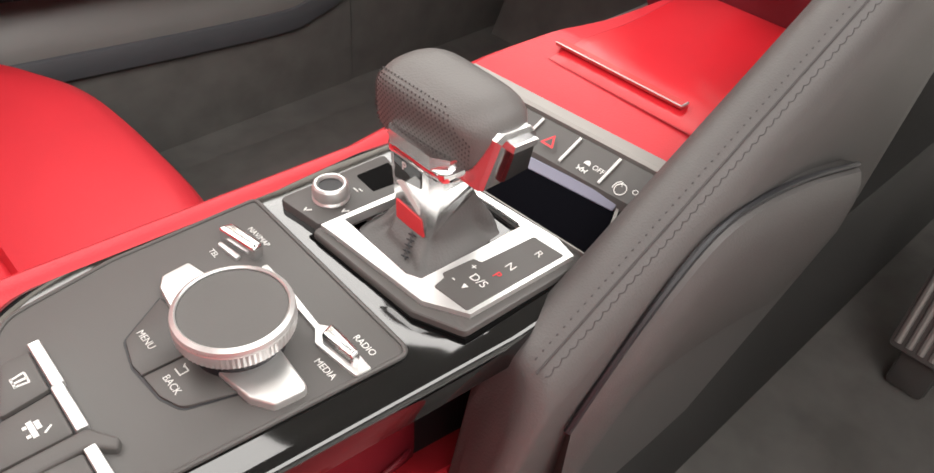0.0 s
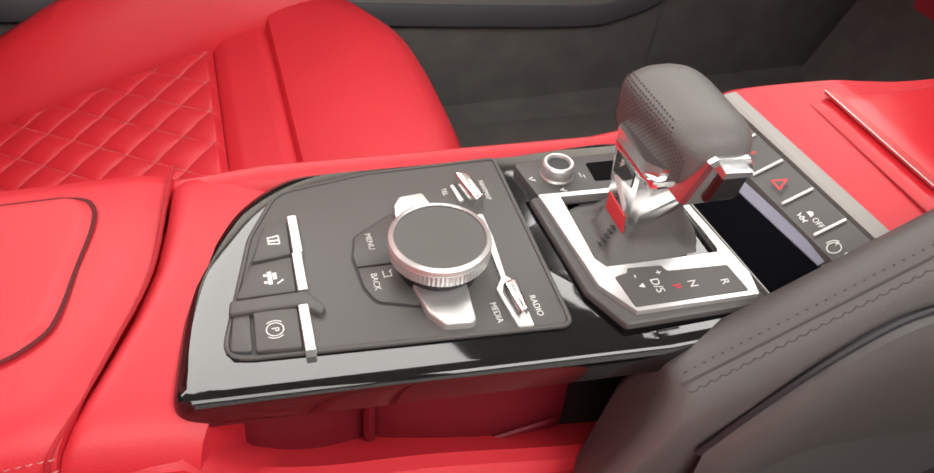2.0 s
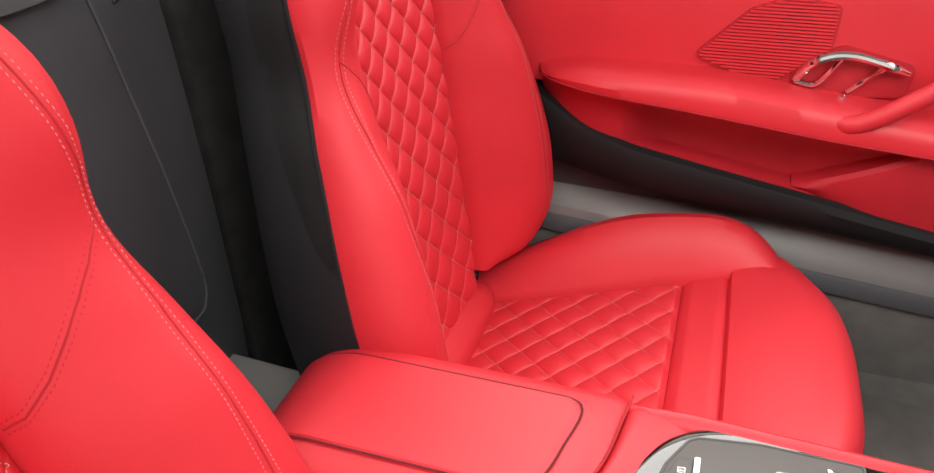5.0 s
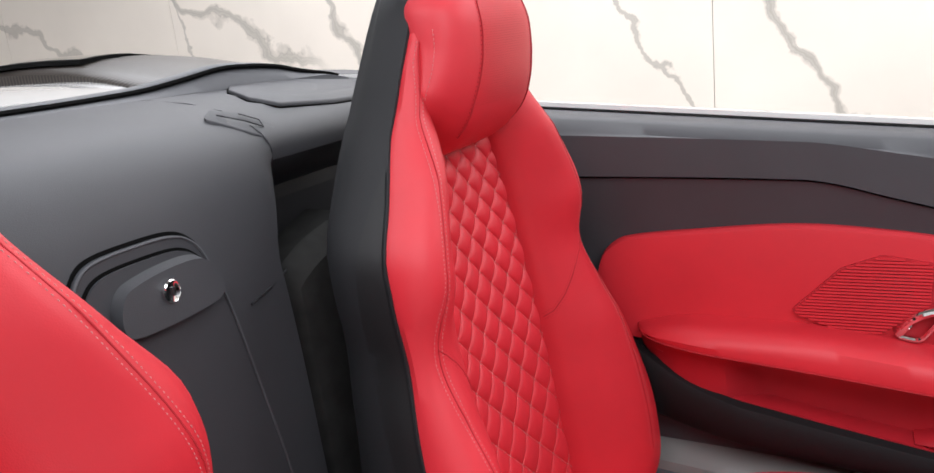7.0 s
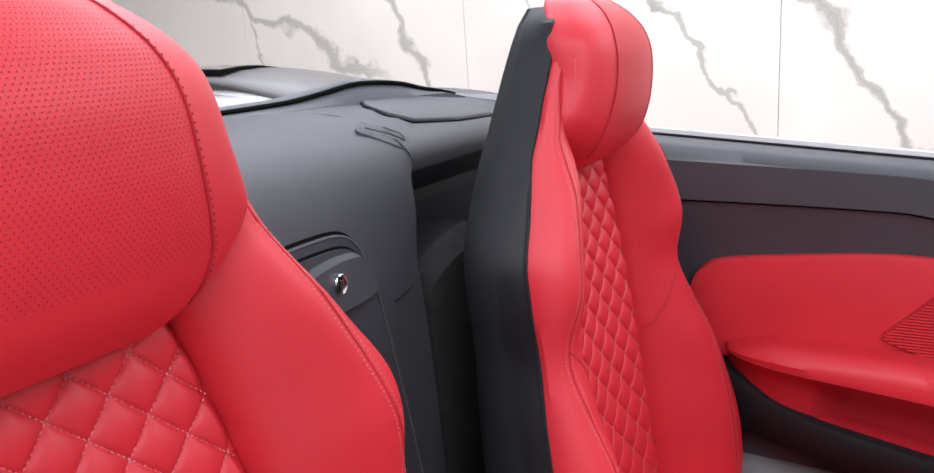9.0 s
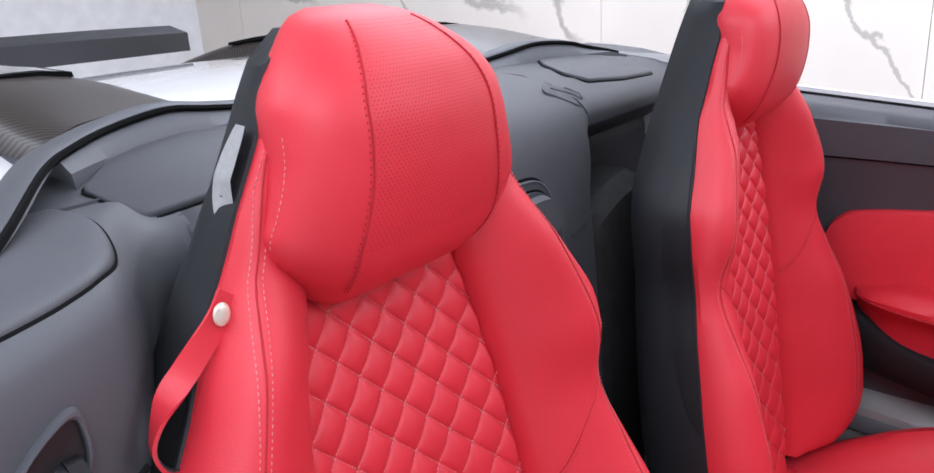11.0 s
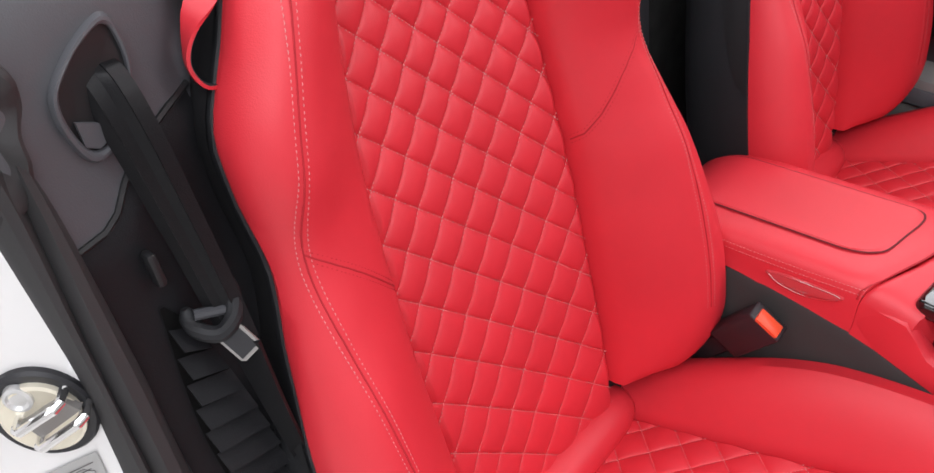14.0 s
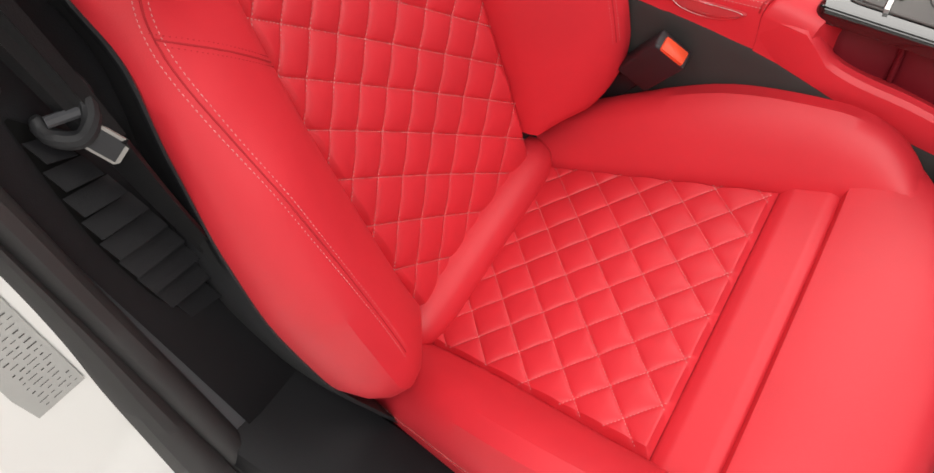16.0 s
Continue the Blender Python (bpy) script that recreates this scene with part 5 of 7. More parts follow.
# ---- centre stack behind the stowage lid ----
stack = thing("centre_stack", 0.45, -0.01, 0.66, "dark red centre stack panel above the stowage lid", "dashboard")
rows = []
for y in [-0.112 + 0.232 * k / 10 for k in range(11)]:
    low = 0.10 * max(0.0, min(1.0, (y - 0.035) / 0.03))
    rows.append([(0.436, y, 0.56 + low), (0.430, y, 0.655 + 0.3 * low), (0.428, y, 0.668 + 0.3 * low), (0.448, y, 0.74), (0.49, y, 0.84), (0.54, y, 0.86), (0.56, y, 0.56 + 1.6 * low)])
at_world(part("panel", loft(rows), MAROON, stack))
for y in (-0.018, 0.076):
    knob = thing("climate_knob", 0.43, y, 0.705, "round climate control knob with chrome ring", "control knob", "climate knobs")
    for nm, prof, m, lab in (("barrel", ((0.0215, -0.004), (0.0215, 0.016), (0.0200, 0.018)), CHROME_GREY, ""), ("ring", ((0.0200, 0.0165), (0.0205, 0.0205), (0.0185, 0.0225), (0.0160, 0.0220), (0.0155, 0.0195)), BRIGHT, "polished chrome ring"), ("face", ((0.0158, 0.0190), (0.0150, 0.0200), (0.0002, 0.0202)), CHROME_GREY, "satin grey face")):
        ob = part(nm, turned(prof, 40), m, knob, lab)
        ob.matrix_local = Matrix.Rotation(radians(-70), 4, "Y")
    bars = part("mark", cuboids([(0.003, 0.0, 0.0008, 0.006, 0.0202, 0.0206, 0), (0.0, 0.0, 0.0008, 0.006, 0.0202, 0.0206, 0), (-0.006, 0.0, 0.005, 0.004, 0.0202, 0.0206, 0)]), BLACK_HARD, knob, "small dark symbols", smooth=False)
    bars.matrix_local = Matrix.Rotation(radians(-70), 4, "Y")

# ---- car shell: floor, sills ----
CY = 0.005
setting("car_floor", loft([[(-0.62, y, 0.10), (-0.62, y, 0.155), (0.05, y, 0.155), (0.14, y, 0.255), (0.80, y, 0.262), (1.25, y, 0.262), (1.25, y, 0.10)] for y in (-0.64, 0.66)]), CARPET, "dark grey carpeted footwell floor")
# added black sheet: paints the shade on the carpet under the seats
setting("floor_liner", box(-0.60, 0.045, -0.604, 0.630, 0.1552, 0.1590, 0.001), BLACK_TRIM, "added black sheet for the shade on the carpet under the seats")
mat_ob = thing("floor_mat", 0.45, 0.40, 0.262, "dark grey velour floor mat", "floor mat")
at_world(part("carpet", prism(rounded([(0.16, 0.14), (0.78, 0.15), (0.78, 0.55), (0.16, 0.57)], 0.05, 6), 0.2575, 0.270, 0.004, 3), CARPET, mat_ob))
well = thing("footwell_trim", 0.9, 0.35, 0.156, "dark carpeted footwell bulkhead", "footwell")
at_world(part("toe_board", loft([[(0.80, y, 0.157), (1.02, y, 0.62), (1.10, y, 0.62), (1.10, y, 0.157)] for y in (0.10, 0.62)]), CARPET, well, smooth=False))
at_world(part("console_flank", loft([[(x, 0.092, 0.157), (x, 0.088, 0.56 + 0.05 * (x > 0.3)), (x, 0.094, 0.56 + 0.05 * (x > 0.3)), (x, 0.125, 0.157)] for x in (-0.1, 0.3, 0.31, 1.0)]), CARPET, well, smooth=False))
at_world(part("kick_panel", box(0.548, 1.12, 0.640, 0.80, 0.157, 0.95, 0.01), CARPET, well))
dash = thing("dashboard", 0.95, 0.3, 0.70, "black soft plastic dashboard", "dashboard")
at_world(part("lower_edge", loft([[(0.62 - d, y, 0.70 + 0.5 * d), (0.58 - d, y, 0.78 + 0.4 * d), (0.62 - d, y, 0.90), (0.80, y, 1.0), (1.2, y, 1.02), (1.2, y, 0.66)] for y, d in ((-0.70, 0.13), (-0.2, 0.14), (0.12, 0.14), (0.22, 0.0), (0.68, 0.0))]), BLACK_SOFT, dash))


pedal = thing("accelerator_pedal", 0.64, -0.215, 0.262, "grey ribbed floor-hinged accelerator pedal", "pedal")
LEAN_P = Matrix.Translation((0.622, -0.187, 0.318)) @ Matrix.Rotation(radians(-62), 4, "Y")
slab = part("plate", prism(rounded([(0.0, 0.0), (0.16, 0.010), (0.16, -0.055), (0.0, -0.060)], 0.006, 3), -0.008, 0.0, 0.002, 2), GREY_PANEL, pedal)
slab.matrix_local = Matrix.Translation((-0.64, 0.215, -0.262)) @ LEAN_P
for i in range(5):
    part("rib", tube(curve_points([(0.006, -0.007 - 0.0115 * i, 0.0), (0.08, -0.002 - 0.0115 * i, 0.0015), (0.154, 0.004 - 0.0118 * i, 0.0)], 10), 0.0038, 8), CHROME_GREY, slab, "pale raised rib")
at_world(part("hinge", box(0.632, 0.668, -0.240, -0.200, 0.2625, 0.326, 0.006), GREY_PANEL, pedal, "grey pedal hinge"))
SILL_LOW = [(-0.62, 0.470), (-0.31, 0.440), (0.14, 0.399), (0.32, 0.383), (0.45, 0.375), (0.50, 0.384), (0.54, 0.397), (0.563, 0.415), (0.576, 0.445), (0.578, 0.477), (0.572, 0.510), (0.561, 0.548), (0.545, 0.60), (0.525, 0.66)]
sill = thing("door_sill", 0.3, 0.66, 0.157, "grey plastic door sill trim with a dark lower strip", "door sill")
rows = []
for k in range(61):
    x = -0.62 + 1.185 * k / 60
    low = lerp(SILL_LOW[:8], x) + 0.012
    top = lerp([(-0.62, 0.53), (0.38, 0.50), (0.44, 0.52), (0.50, 0.60), (0.565, 0.68)], x)
    rows.append([(x, 0.634, low), (x, 0.632, low + 0.02), (x, 0.636, low + 0.035), (x, 0.646, low + 0.6 * (top - low)), (x, 0.664, top - 0.012), (x, 0.690, top), (x, 0.79, top), (x, 0.79, low)])
at_world(part("trim", loft(rows), SILL, sill))
strip = [Vector((p.x, 0, p.z)) for p in curve_points([(x, 0, z) for x, z in SILL_LOW], 90)]
rows = []
for a, p, b in zip(strip[:1] + strip, strip, strip[1:] + strip[-1:]):
    d = (b - a).normalized()
    n = Vector((-d.z, 0, d.x))
    rows.append([p + n * h + Vector((0, y, 0)) for h, y in ((0.0, 0.660), (0.0, 0.630), (0.003, 0.6265), (0.010, 0.6255), (0.025, 0.6265), (0.031, 0.6290), (0.033, 0.633), (0.033, 0.660))])
at_world(part("lower_strip", loft(rows), PILLAR, sill, "black lower sill strip"))
at_world(part("carpet_side", loft([[(x, 0.640, 0.157), (x, 0.634, lerp(SILL_LOW[:8], x) + 0.006), (x, 0.70, lerp(SILL_LOW[:8], x) + 0.006), (x, 0.70, 0.157)] for x in [-0.62 + 1.18 * i / 40 for i in range(41)]]), CARPET, sill, "dark carpeted flank"))

# ---- passenger door, inner side ----
door = thing("passenger_door", 0.1, 0.70, 0.46, "red and black leather inner door panel", "car door")


def dp(name, bm, material, label="", parent=None, **k):
    return at_world(part(name, bm, material, parent or door, label, **k))


def belt(x):
    return 1.040 - 0.098 * (x + 0.44)


def crease(x):
    return lerp([(-0.6, 0.948), (-0.44, 0.946), (-0.10, 0.937), (0.02, 0.909), (0.20, 0.86), (0.5, 0.80)], x)


rows = []
for k in range(121):
    x = -0.62 + 1.5 * k / 120
    b, c = belt(x), crease(x)
    rows.append([(x, 0.80, b - 0.02), (x, 0.73, b), (x, 0.690, b - 0.001), (x, 0.672, b - 0.006), (x, 0.660, b - 0.020), (x, 0.652, (b + c) / 2 + 0.02), (x, 0.648, c + 0.004), (x, 0.80, c + 0.002)])
dp("shoulder", loft(rows), BLACK_SOFT, "black leather door shoulder")
rows = []
for k in range(121):
    x = -0.62 + 1.5 * k / 120
    c = crease(x)
    rows.append([(x, 0.80, c), (x, 0.6545, c), (x, 0.6585, c - 0.02), (x, 0.668, 0.80), (x, 0.670, 0.46), (x, 0.80, 0.46)])
dp("carrier", loft(rows), BLACK_SOFT, "black inner door panel")
dp("outer_skin", box(-0.62, 0.9, 0.80, 0.84, 0.30, 0.99, 0.008), WHITE_PAINT, "white painted door skin")
rows = [[(x, 0.742, belt(x) + 0.003), (x, 0.742, belt(x) + 0.010), (x, 0.775, belt(x) + 0.008), (x, 0.80, belt(x) - 0.02)] for x in (-0.62, -0.2, 0.3, 0.88)]
dp("belt_edge", loft(rows), WHITE_PAINT, "white painted belt edge")

RED_TOP = [(-0.395, 0.800), (-0.385, 0.828), (-0.351, 0.852), (-0.25, 0.865), (-0.098, 0.876), (0.02, 0.868), (0.12, 0.852), (0.30, 0.815), (0.60, 0.74)]


def red_low(x):
    return lerp([(-0.40, 0.70), (-0.34, 0.690), (0.0, 0.66), (0.9, 0.56)], x)


rows = []
for k in range(61):
    x = -0.3945 + 0.99 * (k / 60) ** 1.5
    t = lerp(RED_TOP, x)
    lo = red_low(x)
    yy = 0.648
    rows.append([(x, 0.672, t + 0.001), (x, yy + 0.006, t - 0.0005), (x, yy + 0.001, t - 0.005), (x, yy, t - 0.012), (x, yy + 0.001, (t + lo) / 2), (x, yy + 0.004, lo), (x, 0.672, lo)])
dp("upper_panel", loft(rows), RED, "red leather door panel")
# armrest: a long leaf, its lower edge seamed
rows = []
for k in range(61):
    t = k / 60
    x = -0.336 + 0.62 * t
    g = math.sqrt(max(0.004, 1 - (1 - min(1.0, t / 0.22)) ** 2))
    zt = lerp([(-0.336, 0.716), (-0.25, 0.733), (-0.10, 0.731), (0.08, 0.712), (0.285, 0.690)], x)
    zb = lerp([(-0.336, 0.712), (-0.25, 0.702), (-0.10, 0.688), (0.08, 0.668), (0.285, 0.652)], x)
    yo = 0.655 - 0.075 * g
    rows.append([(x, 0.664, zt + 0.003), (x, yo + 0.035 * g, zt), (x, yo + 0.016 * g, zt - 0.004), (x, yo + 0.005 * g, zt - 0.012), (x, yo, (zt + zb) / 2 - 0.004), (x, yo + 0.002, zb), (x, yo + 0.008, zb - 0.003), (x, 0.664, zb - 0.004)])
dp("armrest", loft(rows), RED, "padded red leather door armrest")
dp("armrest_seam", tube([(-0.325 + 0.6 * i / 40, 0.655 - 0.0752 * math.sqrt(max(0.02, 1 - (1 - min(1.0, (0.011 + 0.6 * i / 40) / 0.136)) ** 2)), lerp([(-0.336, 0.709), (-0.25, 0.7035), (-0.10, 0.6895), (0.08, 0.6695), (0.285, 0.6535)], -0.325 + 0.6 * i / 40)) for i in range(41)], 0.0012, 6), SEAM)
# pocket wall under the armrest
def swell(x):
    """How far the armrest and what hangs under it stand out, from its rear tip forward."""
    return math.sqrt(max(0.004, 1 - (1 - min(1.0, max(0.0, (x + 0.336) / 0.136))) ** 2))


def trim_top(x):
    return lerp([(-0.36, 0.700), (-0.328, 0.680), (-0.242, 0.634), (-0.10, 0.603), (0.046, 0.577), (0.224, 0.546), (0.313, 0.531), (0.36, 0.538), (0.40, 0.565), (0.437, 0.630)], x)


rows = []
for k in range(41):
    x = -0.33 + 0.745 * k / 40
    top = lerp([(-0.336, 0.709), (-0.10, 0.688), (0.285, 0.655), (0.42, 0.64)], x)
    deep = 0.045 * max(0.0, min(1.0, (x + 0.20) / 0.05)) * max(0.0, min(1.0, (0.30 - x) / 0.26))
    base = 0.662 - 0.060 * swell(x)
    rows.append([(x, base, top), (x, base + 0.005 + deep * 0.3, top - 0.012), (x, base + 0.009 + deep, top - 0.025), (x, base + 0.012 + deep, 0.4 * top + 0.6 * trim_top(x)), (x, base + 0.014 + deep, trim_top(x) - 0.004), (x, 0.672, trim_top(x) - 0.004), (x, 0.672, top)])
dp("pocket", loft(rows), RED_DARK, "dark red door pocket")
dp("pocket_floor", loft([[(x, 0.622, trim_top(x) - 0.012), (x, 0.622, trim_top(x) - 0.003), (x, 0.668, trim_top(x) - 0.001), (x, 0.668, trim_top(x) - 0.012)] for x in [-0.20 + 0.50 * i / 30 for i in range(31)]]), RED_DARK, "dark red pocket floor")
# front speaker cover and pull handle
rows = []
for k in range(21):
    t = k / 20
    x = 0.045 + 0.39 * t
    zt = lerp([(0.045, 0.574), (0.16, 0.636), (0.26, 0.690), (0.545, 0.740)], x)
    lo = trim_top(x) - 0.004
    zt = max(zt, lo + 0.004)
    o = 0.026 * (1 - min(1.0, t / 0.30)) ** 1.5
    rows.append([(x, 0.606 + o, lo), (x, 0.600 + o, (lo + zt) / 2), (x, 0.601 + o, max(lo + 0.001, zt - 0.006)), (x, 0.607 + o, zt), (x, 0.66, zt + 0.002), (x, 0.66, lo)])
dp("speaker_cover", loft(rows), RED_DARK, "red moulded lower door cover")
slot = dp("cover_slot", loft([[(x, y, z) for x, z in closed_curve([(0.2273, 0.6593), (0.2572, 0.6685), (0.30, 0.664), (0.3571, 0.6490), (0.42, 0.628), (0.415, 0.617), (0.3611, 0.6370), (0.30, 0.650), (0.2546, 0.6545)], 48)] for y in (0.606, 0.5985)]), VOID, "dark slot in the lower cover")
part("slot_edge", tube([(x, 0.5983, z) for x, z in closed_curve([(0.2273, 0.6593), (0.2572, 0.6685), (0.30, 0.664), (0.3571, 0.6490), (0.42, 0.628), (0.415, 0.617), (0.3611, 0.6370), (0.30, 0.650), (0.2546, 0.6545), (0.2273, 0.6593)], 48)], 0.0018, 8), BRIGHT, slot, "chrome slot edge")
dp("pull_handle", tube(curve_points([(0.060, 0.615, 0.694), (0.085, 0.592, 0.690), (0.115, 0.586, 0.700), (0.160, 0.585, 0.732), (0.22, 0.590, 0.775), (0.32, 0.625, 0.83)], 26), [0.006, 0.009, 0.011, 0.012] + [0.0125] * 19 + [0.012, 0.011, 0.01, 0.008], 14), RED, "red leather pull handle")
dp("door_button", turned([(0.006, 0.0), (0.006, 0.003), (0.004, 0.004)], 20, (0.082, 0.628, 0.7125)), BRIGHT, "chrome lock button")
# black lower swoosh
rows = []
for k in range(51):
    x = -0.36 + 0.797 * k / 50
    zt = trim_top(x)
    zb = lerp([(-0.36, 0.585), (-0.31, 0.565), (-0.14, 0.538), (0.03, 0.520), (0.24, 0.497), (0.37, 0.487), (0.405, 0.495), (0.42, 0.507), (0.434, 0.552), (0.437, 0.600)], x)
    o = 0.045 * (1 - max(0.0, min(1.0, (x + 0.36) / 0.18)) ** 0.7)
    rows.append([(x, 0.660, zt - 0.010), (x, 0.628, zt - 0.008), (x, 0.612 + o, zt), (x, 0.600 + o, zt - 0.004), (x, 0.595 + o, zt - 0.014), (x, 0.597 + o, (zt + zb) / 2), (x, 0.606 + o, zb + 0.01), (x, 0.618 + o, zb), (x, 0.68, zb)])
dp("lower_trim", loft(rows), BLACK_TRIM, "black lower door trim")
# speaker grille: fine ribs in a fan
spk = dp("speaker_grille", loft([[(x, y, z) for x, z in rounded([(-0.116, 0.750), (-0.050, 0.818), (0.0, 0.838), (0.062, 0.828), (0.060, 0.770), (0.0, 0.724), (-0.06, 0.729)], [0.008, 0.02, 0.02, 0.01, 0.006, 0.006, 0.012], 5)] for y in (0.654, 0.6455)]), RED_DARK, "red ribbed speaker grille", smooth=False)
edge = rounded([(-0.116, 0.750), (-0.050, 0.818), (0.0, 0.838), (0.062, 0.828), (0.060, 0.770), (0.0, 0.724), (-0.06, 0.729)], [0.008, 0.02, 0.02, 0.01, 0.006, 0.006, 0.012], 5)


def span(z):
    xs = []
    for (x0, z0), (x1, z1) in zip(edge, edge[1:] + edge[:1]):
        if (z0 - z) * (z1 - z) < 0:
            xs.append(x0 + (x1 - x0) * (z - z0) / (z1 - z0))
    return (min(xs), max(xs)) if len(xs) >= 2 else None


for k in range(24):
    z = 0.7275 + 0.0046 * k
    if s := span(z):
        if s[1] - s[0] > 0.012:
            part("rib", box(s[0] + 0.003, s[1] - 0.003, 0.6425, 0.6465, z - 0.0015, z + 0.0015), RED, spk, smooth=False)
part("speaker_cone", loft([[(0.012 + 0.026 * math.cos(2 * math.pi * j / 28), y, 0.792 + 0.026 * math.sin(2 * math.pi * j / 28)) for j in range(28)] for y in (0.6452, 0.6448)]), BLACK_HARD, spk, "dark speaker cone")
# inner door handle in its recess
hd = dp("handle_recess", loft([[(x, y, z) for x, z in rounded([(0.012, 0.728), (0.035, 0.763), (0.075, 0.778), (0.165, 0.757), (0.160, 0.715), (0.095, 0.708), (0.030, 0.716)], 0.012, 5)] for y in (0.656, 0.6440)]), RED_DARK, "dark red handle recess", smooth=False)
part("handle_bar", tube(curve_points([(0.020, 0.640, 0.728), (0.036, 0.634, 0.752), (0.060, 0.632, 0.766), (0.090, 0.632, 0.768), (0.125, 0.632, 0.760), (0.156, 0.634, 0.750)], 24), [0.0045] + [0.0060] * 21 + [0.005, 0.004, 0.003], 10), BRIGHT, hd, "chrome door handle")
part("handle_web", tube(curve_points([(0.022, 0.6405, 0.726), (0.045, 0.636, 0.725), (0.058, 0.634, 0.740), (0.072, 0.633, 0.764)], 14), 0.0038, 8), BRIGHT, hd, "chrome handle web")
part("handle_web", tube(curve_points([(0.088, 0.638, 0.718), (0.104, 0.635, 0.735), (0.128, 0.633, 0.757)], 12), 0.0034, 8), BRIGHT, hd, "chrome handle web")

# ---- rear bulkhead and deck ----
bulk = thing("rear_bulkhead", -0.66, CY, 0.157, "black soft plastic rear bulkhead panel", "bulkhead")


def bp(name, bm, material, label="", parent=None, **k):
    return at_world(part(name, bm, material, parent or bulk, label, **k))


PROF = [(-0.590, 0.157), (-0.575, 0.55), (-0.583, 0.80), (-0.592, 0.93), (-0.602, 1.00), (-0.612, 1.045), (-0.628, 1.080), (-0.652, 1.105), (-0.690, 1.123), (-0.74, 1.134), (-0.80, 1.141), (-0.86, 1.145)]
PROF_FINE = [(lerp([(z, x) for x, z in PROF], z), z) for z in [0.157, 0.35, 0.55, 0.70, 0.80] + [0.86 + 0.01 * i for i in range(29)] + [1.145]]


def flare(z):
    """Half width of the middle block."""
    t = max(0.0, min(1.0, (z - 0.95) / 0.10))
    return 0.1765 + 0.030 * t * t * (3 - 2 * t)


# middle block, rounded towards the recesses behind the seats
rows = []
for k in range(33):
    s = -1 + 2 * k / 32
    cut = 0.045 * max(0.0, (abs(s) - 0.86) / 0.14) ** 2
    rows.append([(x - cut * max(0.0, min(1.0, (1.075 - z) / 0.05)), CY + s * flare(z), z) for x, z in PROF_FINE] + [(-0.86, CY + s * flare(0.157), 0.157)])
bp("middle", loft(rows), BLACK_SOFT)
# deck over the recesses, its front lip, and the recess walls
for s in (-1, 1):
    rows = []
    for k in range(25):
        y = CY + s * (0.2068 + 0.4147 * k / 24)
        cut = 0.035 * max(0.0, min(1.0, (abs(y) - 0.446) / 0.02)) * (s < 0)
        rows.append([(x - cut * (z < 1.115), y, z) for x, z in [(-0.760, 0.93), (-0.740, 0.96), (-0.705, 1.015), (-0.668, 1.040), (-0.640, 1.052), (-0.628, 1.064), (-0.626, 1.076), (-0.629, 1.085), (-0.637, 1.095), (-0.648, 1.103), (-0.690, 1.123), (-0.74, 1.134), (-0.80, 1.141), (-0.86, 1.145)]] + [(-0.86, y, 1.06)])
    bp("deck_side", loft(rows), BLACK_SOFT)
    bp("recess_wall", loft([[(-0.69, y, 0.157), (-0.690, y, 0.7), (-0.700, y, 1.0), (-0.71, y, 1.07), (-0.78, y, 1.07), (-0.78, y, 0.157)] for y in (CY + s * 0.17, CY + s * 0.63)]), BLACK_HARD, smooth=False)
    rows = []
    for k in range(21):
        f = 1 - (1 - k / 20) ** 1.6
        row = []
        for cx, yy in ((-0.69, 0.176), (-0.606, 0.177), (-0.598, 0.181), (-0.594, 0.190), (-0.593, 0.21), (-0.593, 0.24), (-0.595, 0.28), (-0.60, 0.33), (-0.69, 0.34)):
            top = lerp([(0.176, 0.925), (0.181, 0.938), (0.19, 0.948), (0.21, 0.958), (0.24, 0.967), (0.28, 0.972), (0.34, 0.974)], yy)
            z = 0.157 + (top - 0.157) * f
            row.append((cx - 0.03 * max(0.0, (f - 0.97) / 0.03) ** 2, CY + s * (yy + 0.045 * (1 - z) ** 1.2), z))
        rows.append(row)
    bp("suede_pad", loft(rows), ALCANTARA, "dark suede pad")
    # deck hatch
    hp = [(-0.650, 0.478), (-0.656, 0.38), (-0.672, 0.284), (-0.705, 0.268), (-0.762, 0.296), (-0.797, 0.335), (-0.780, 0.425), (-0.706, 0.500)]
    hp = rounded([(x, CY + s * y) for x, y in hp][:: 1 if s < 0 else -1], 0.012, 4)
    dz = lambda x, y: lerp([(-0.86, 1.145), (-0.80, 1.141), (-0.74, 1.134), (-0.69, 1.123), (-0.655, 1.107), (-0.63, 1.092)], x)
    bp("hatch_gap", prism(hp, -0.004, 0.0008, zf=dz), VOID)
    cc = Vector((-0.715, CY + s * 0.39))
    bp("deck_hatch", prism([tuple(cc + (Vector(p) - cc) * 0.972) for p in hp], -0.004, 0.0045, 0.003, 3, zf=dz), BLACK_SOFT, "black roof mechanism hatch")
# stowage flap with its bezel
def face_x(z):
    return lerp([(0.157, -0.590), (0.55, -0.575), (0.80, -0.583), (0.93, -0.592), (1.00, -0.602), (1.045, -0.612)], z)


def stamp(outline, a, b):
    """A raised plate on the bulkhead's face, from depth a to depth b in front of it."""
    return loft([[(face_x(z) + d, y, z) for y, z in outline] for d in (a, b)])


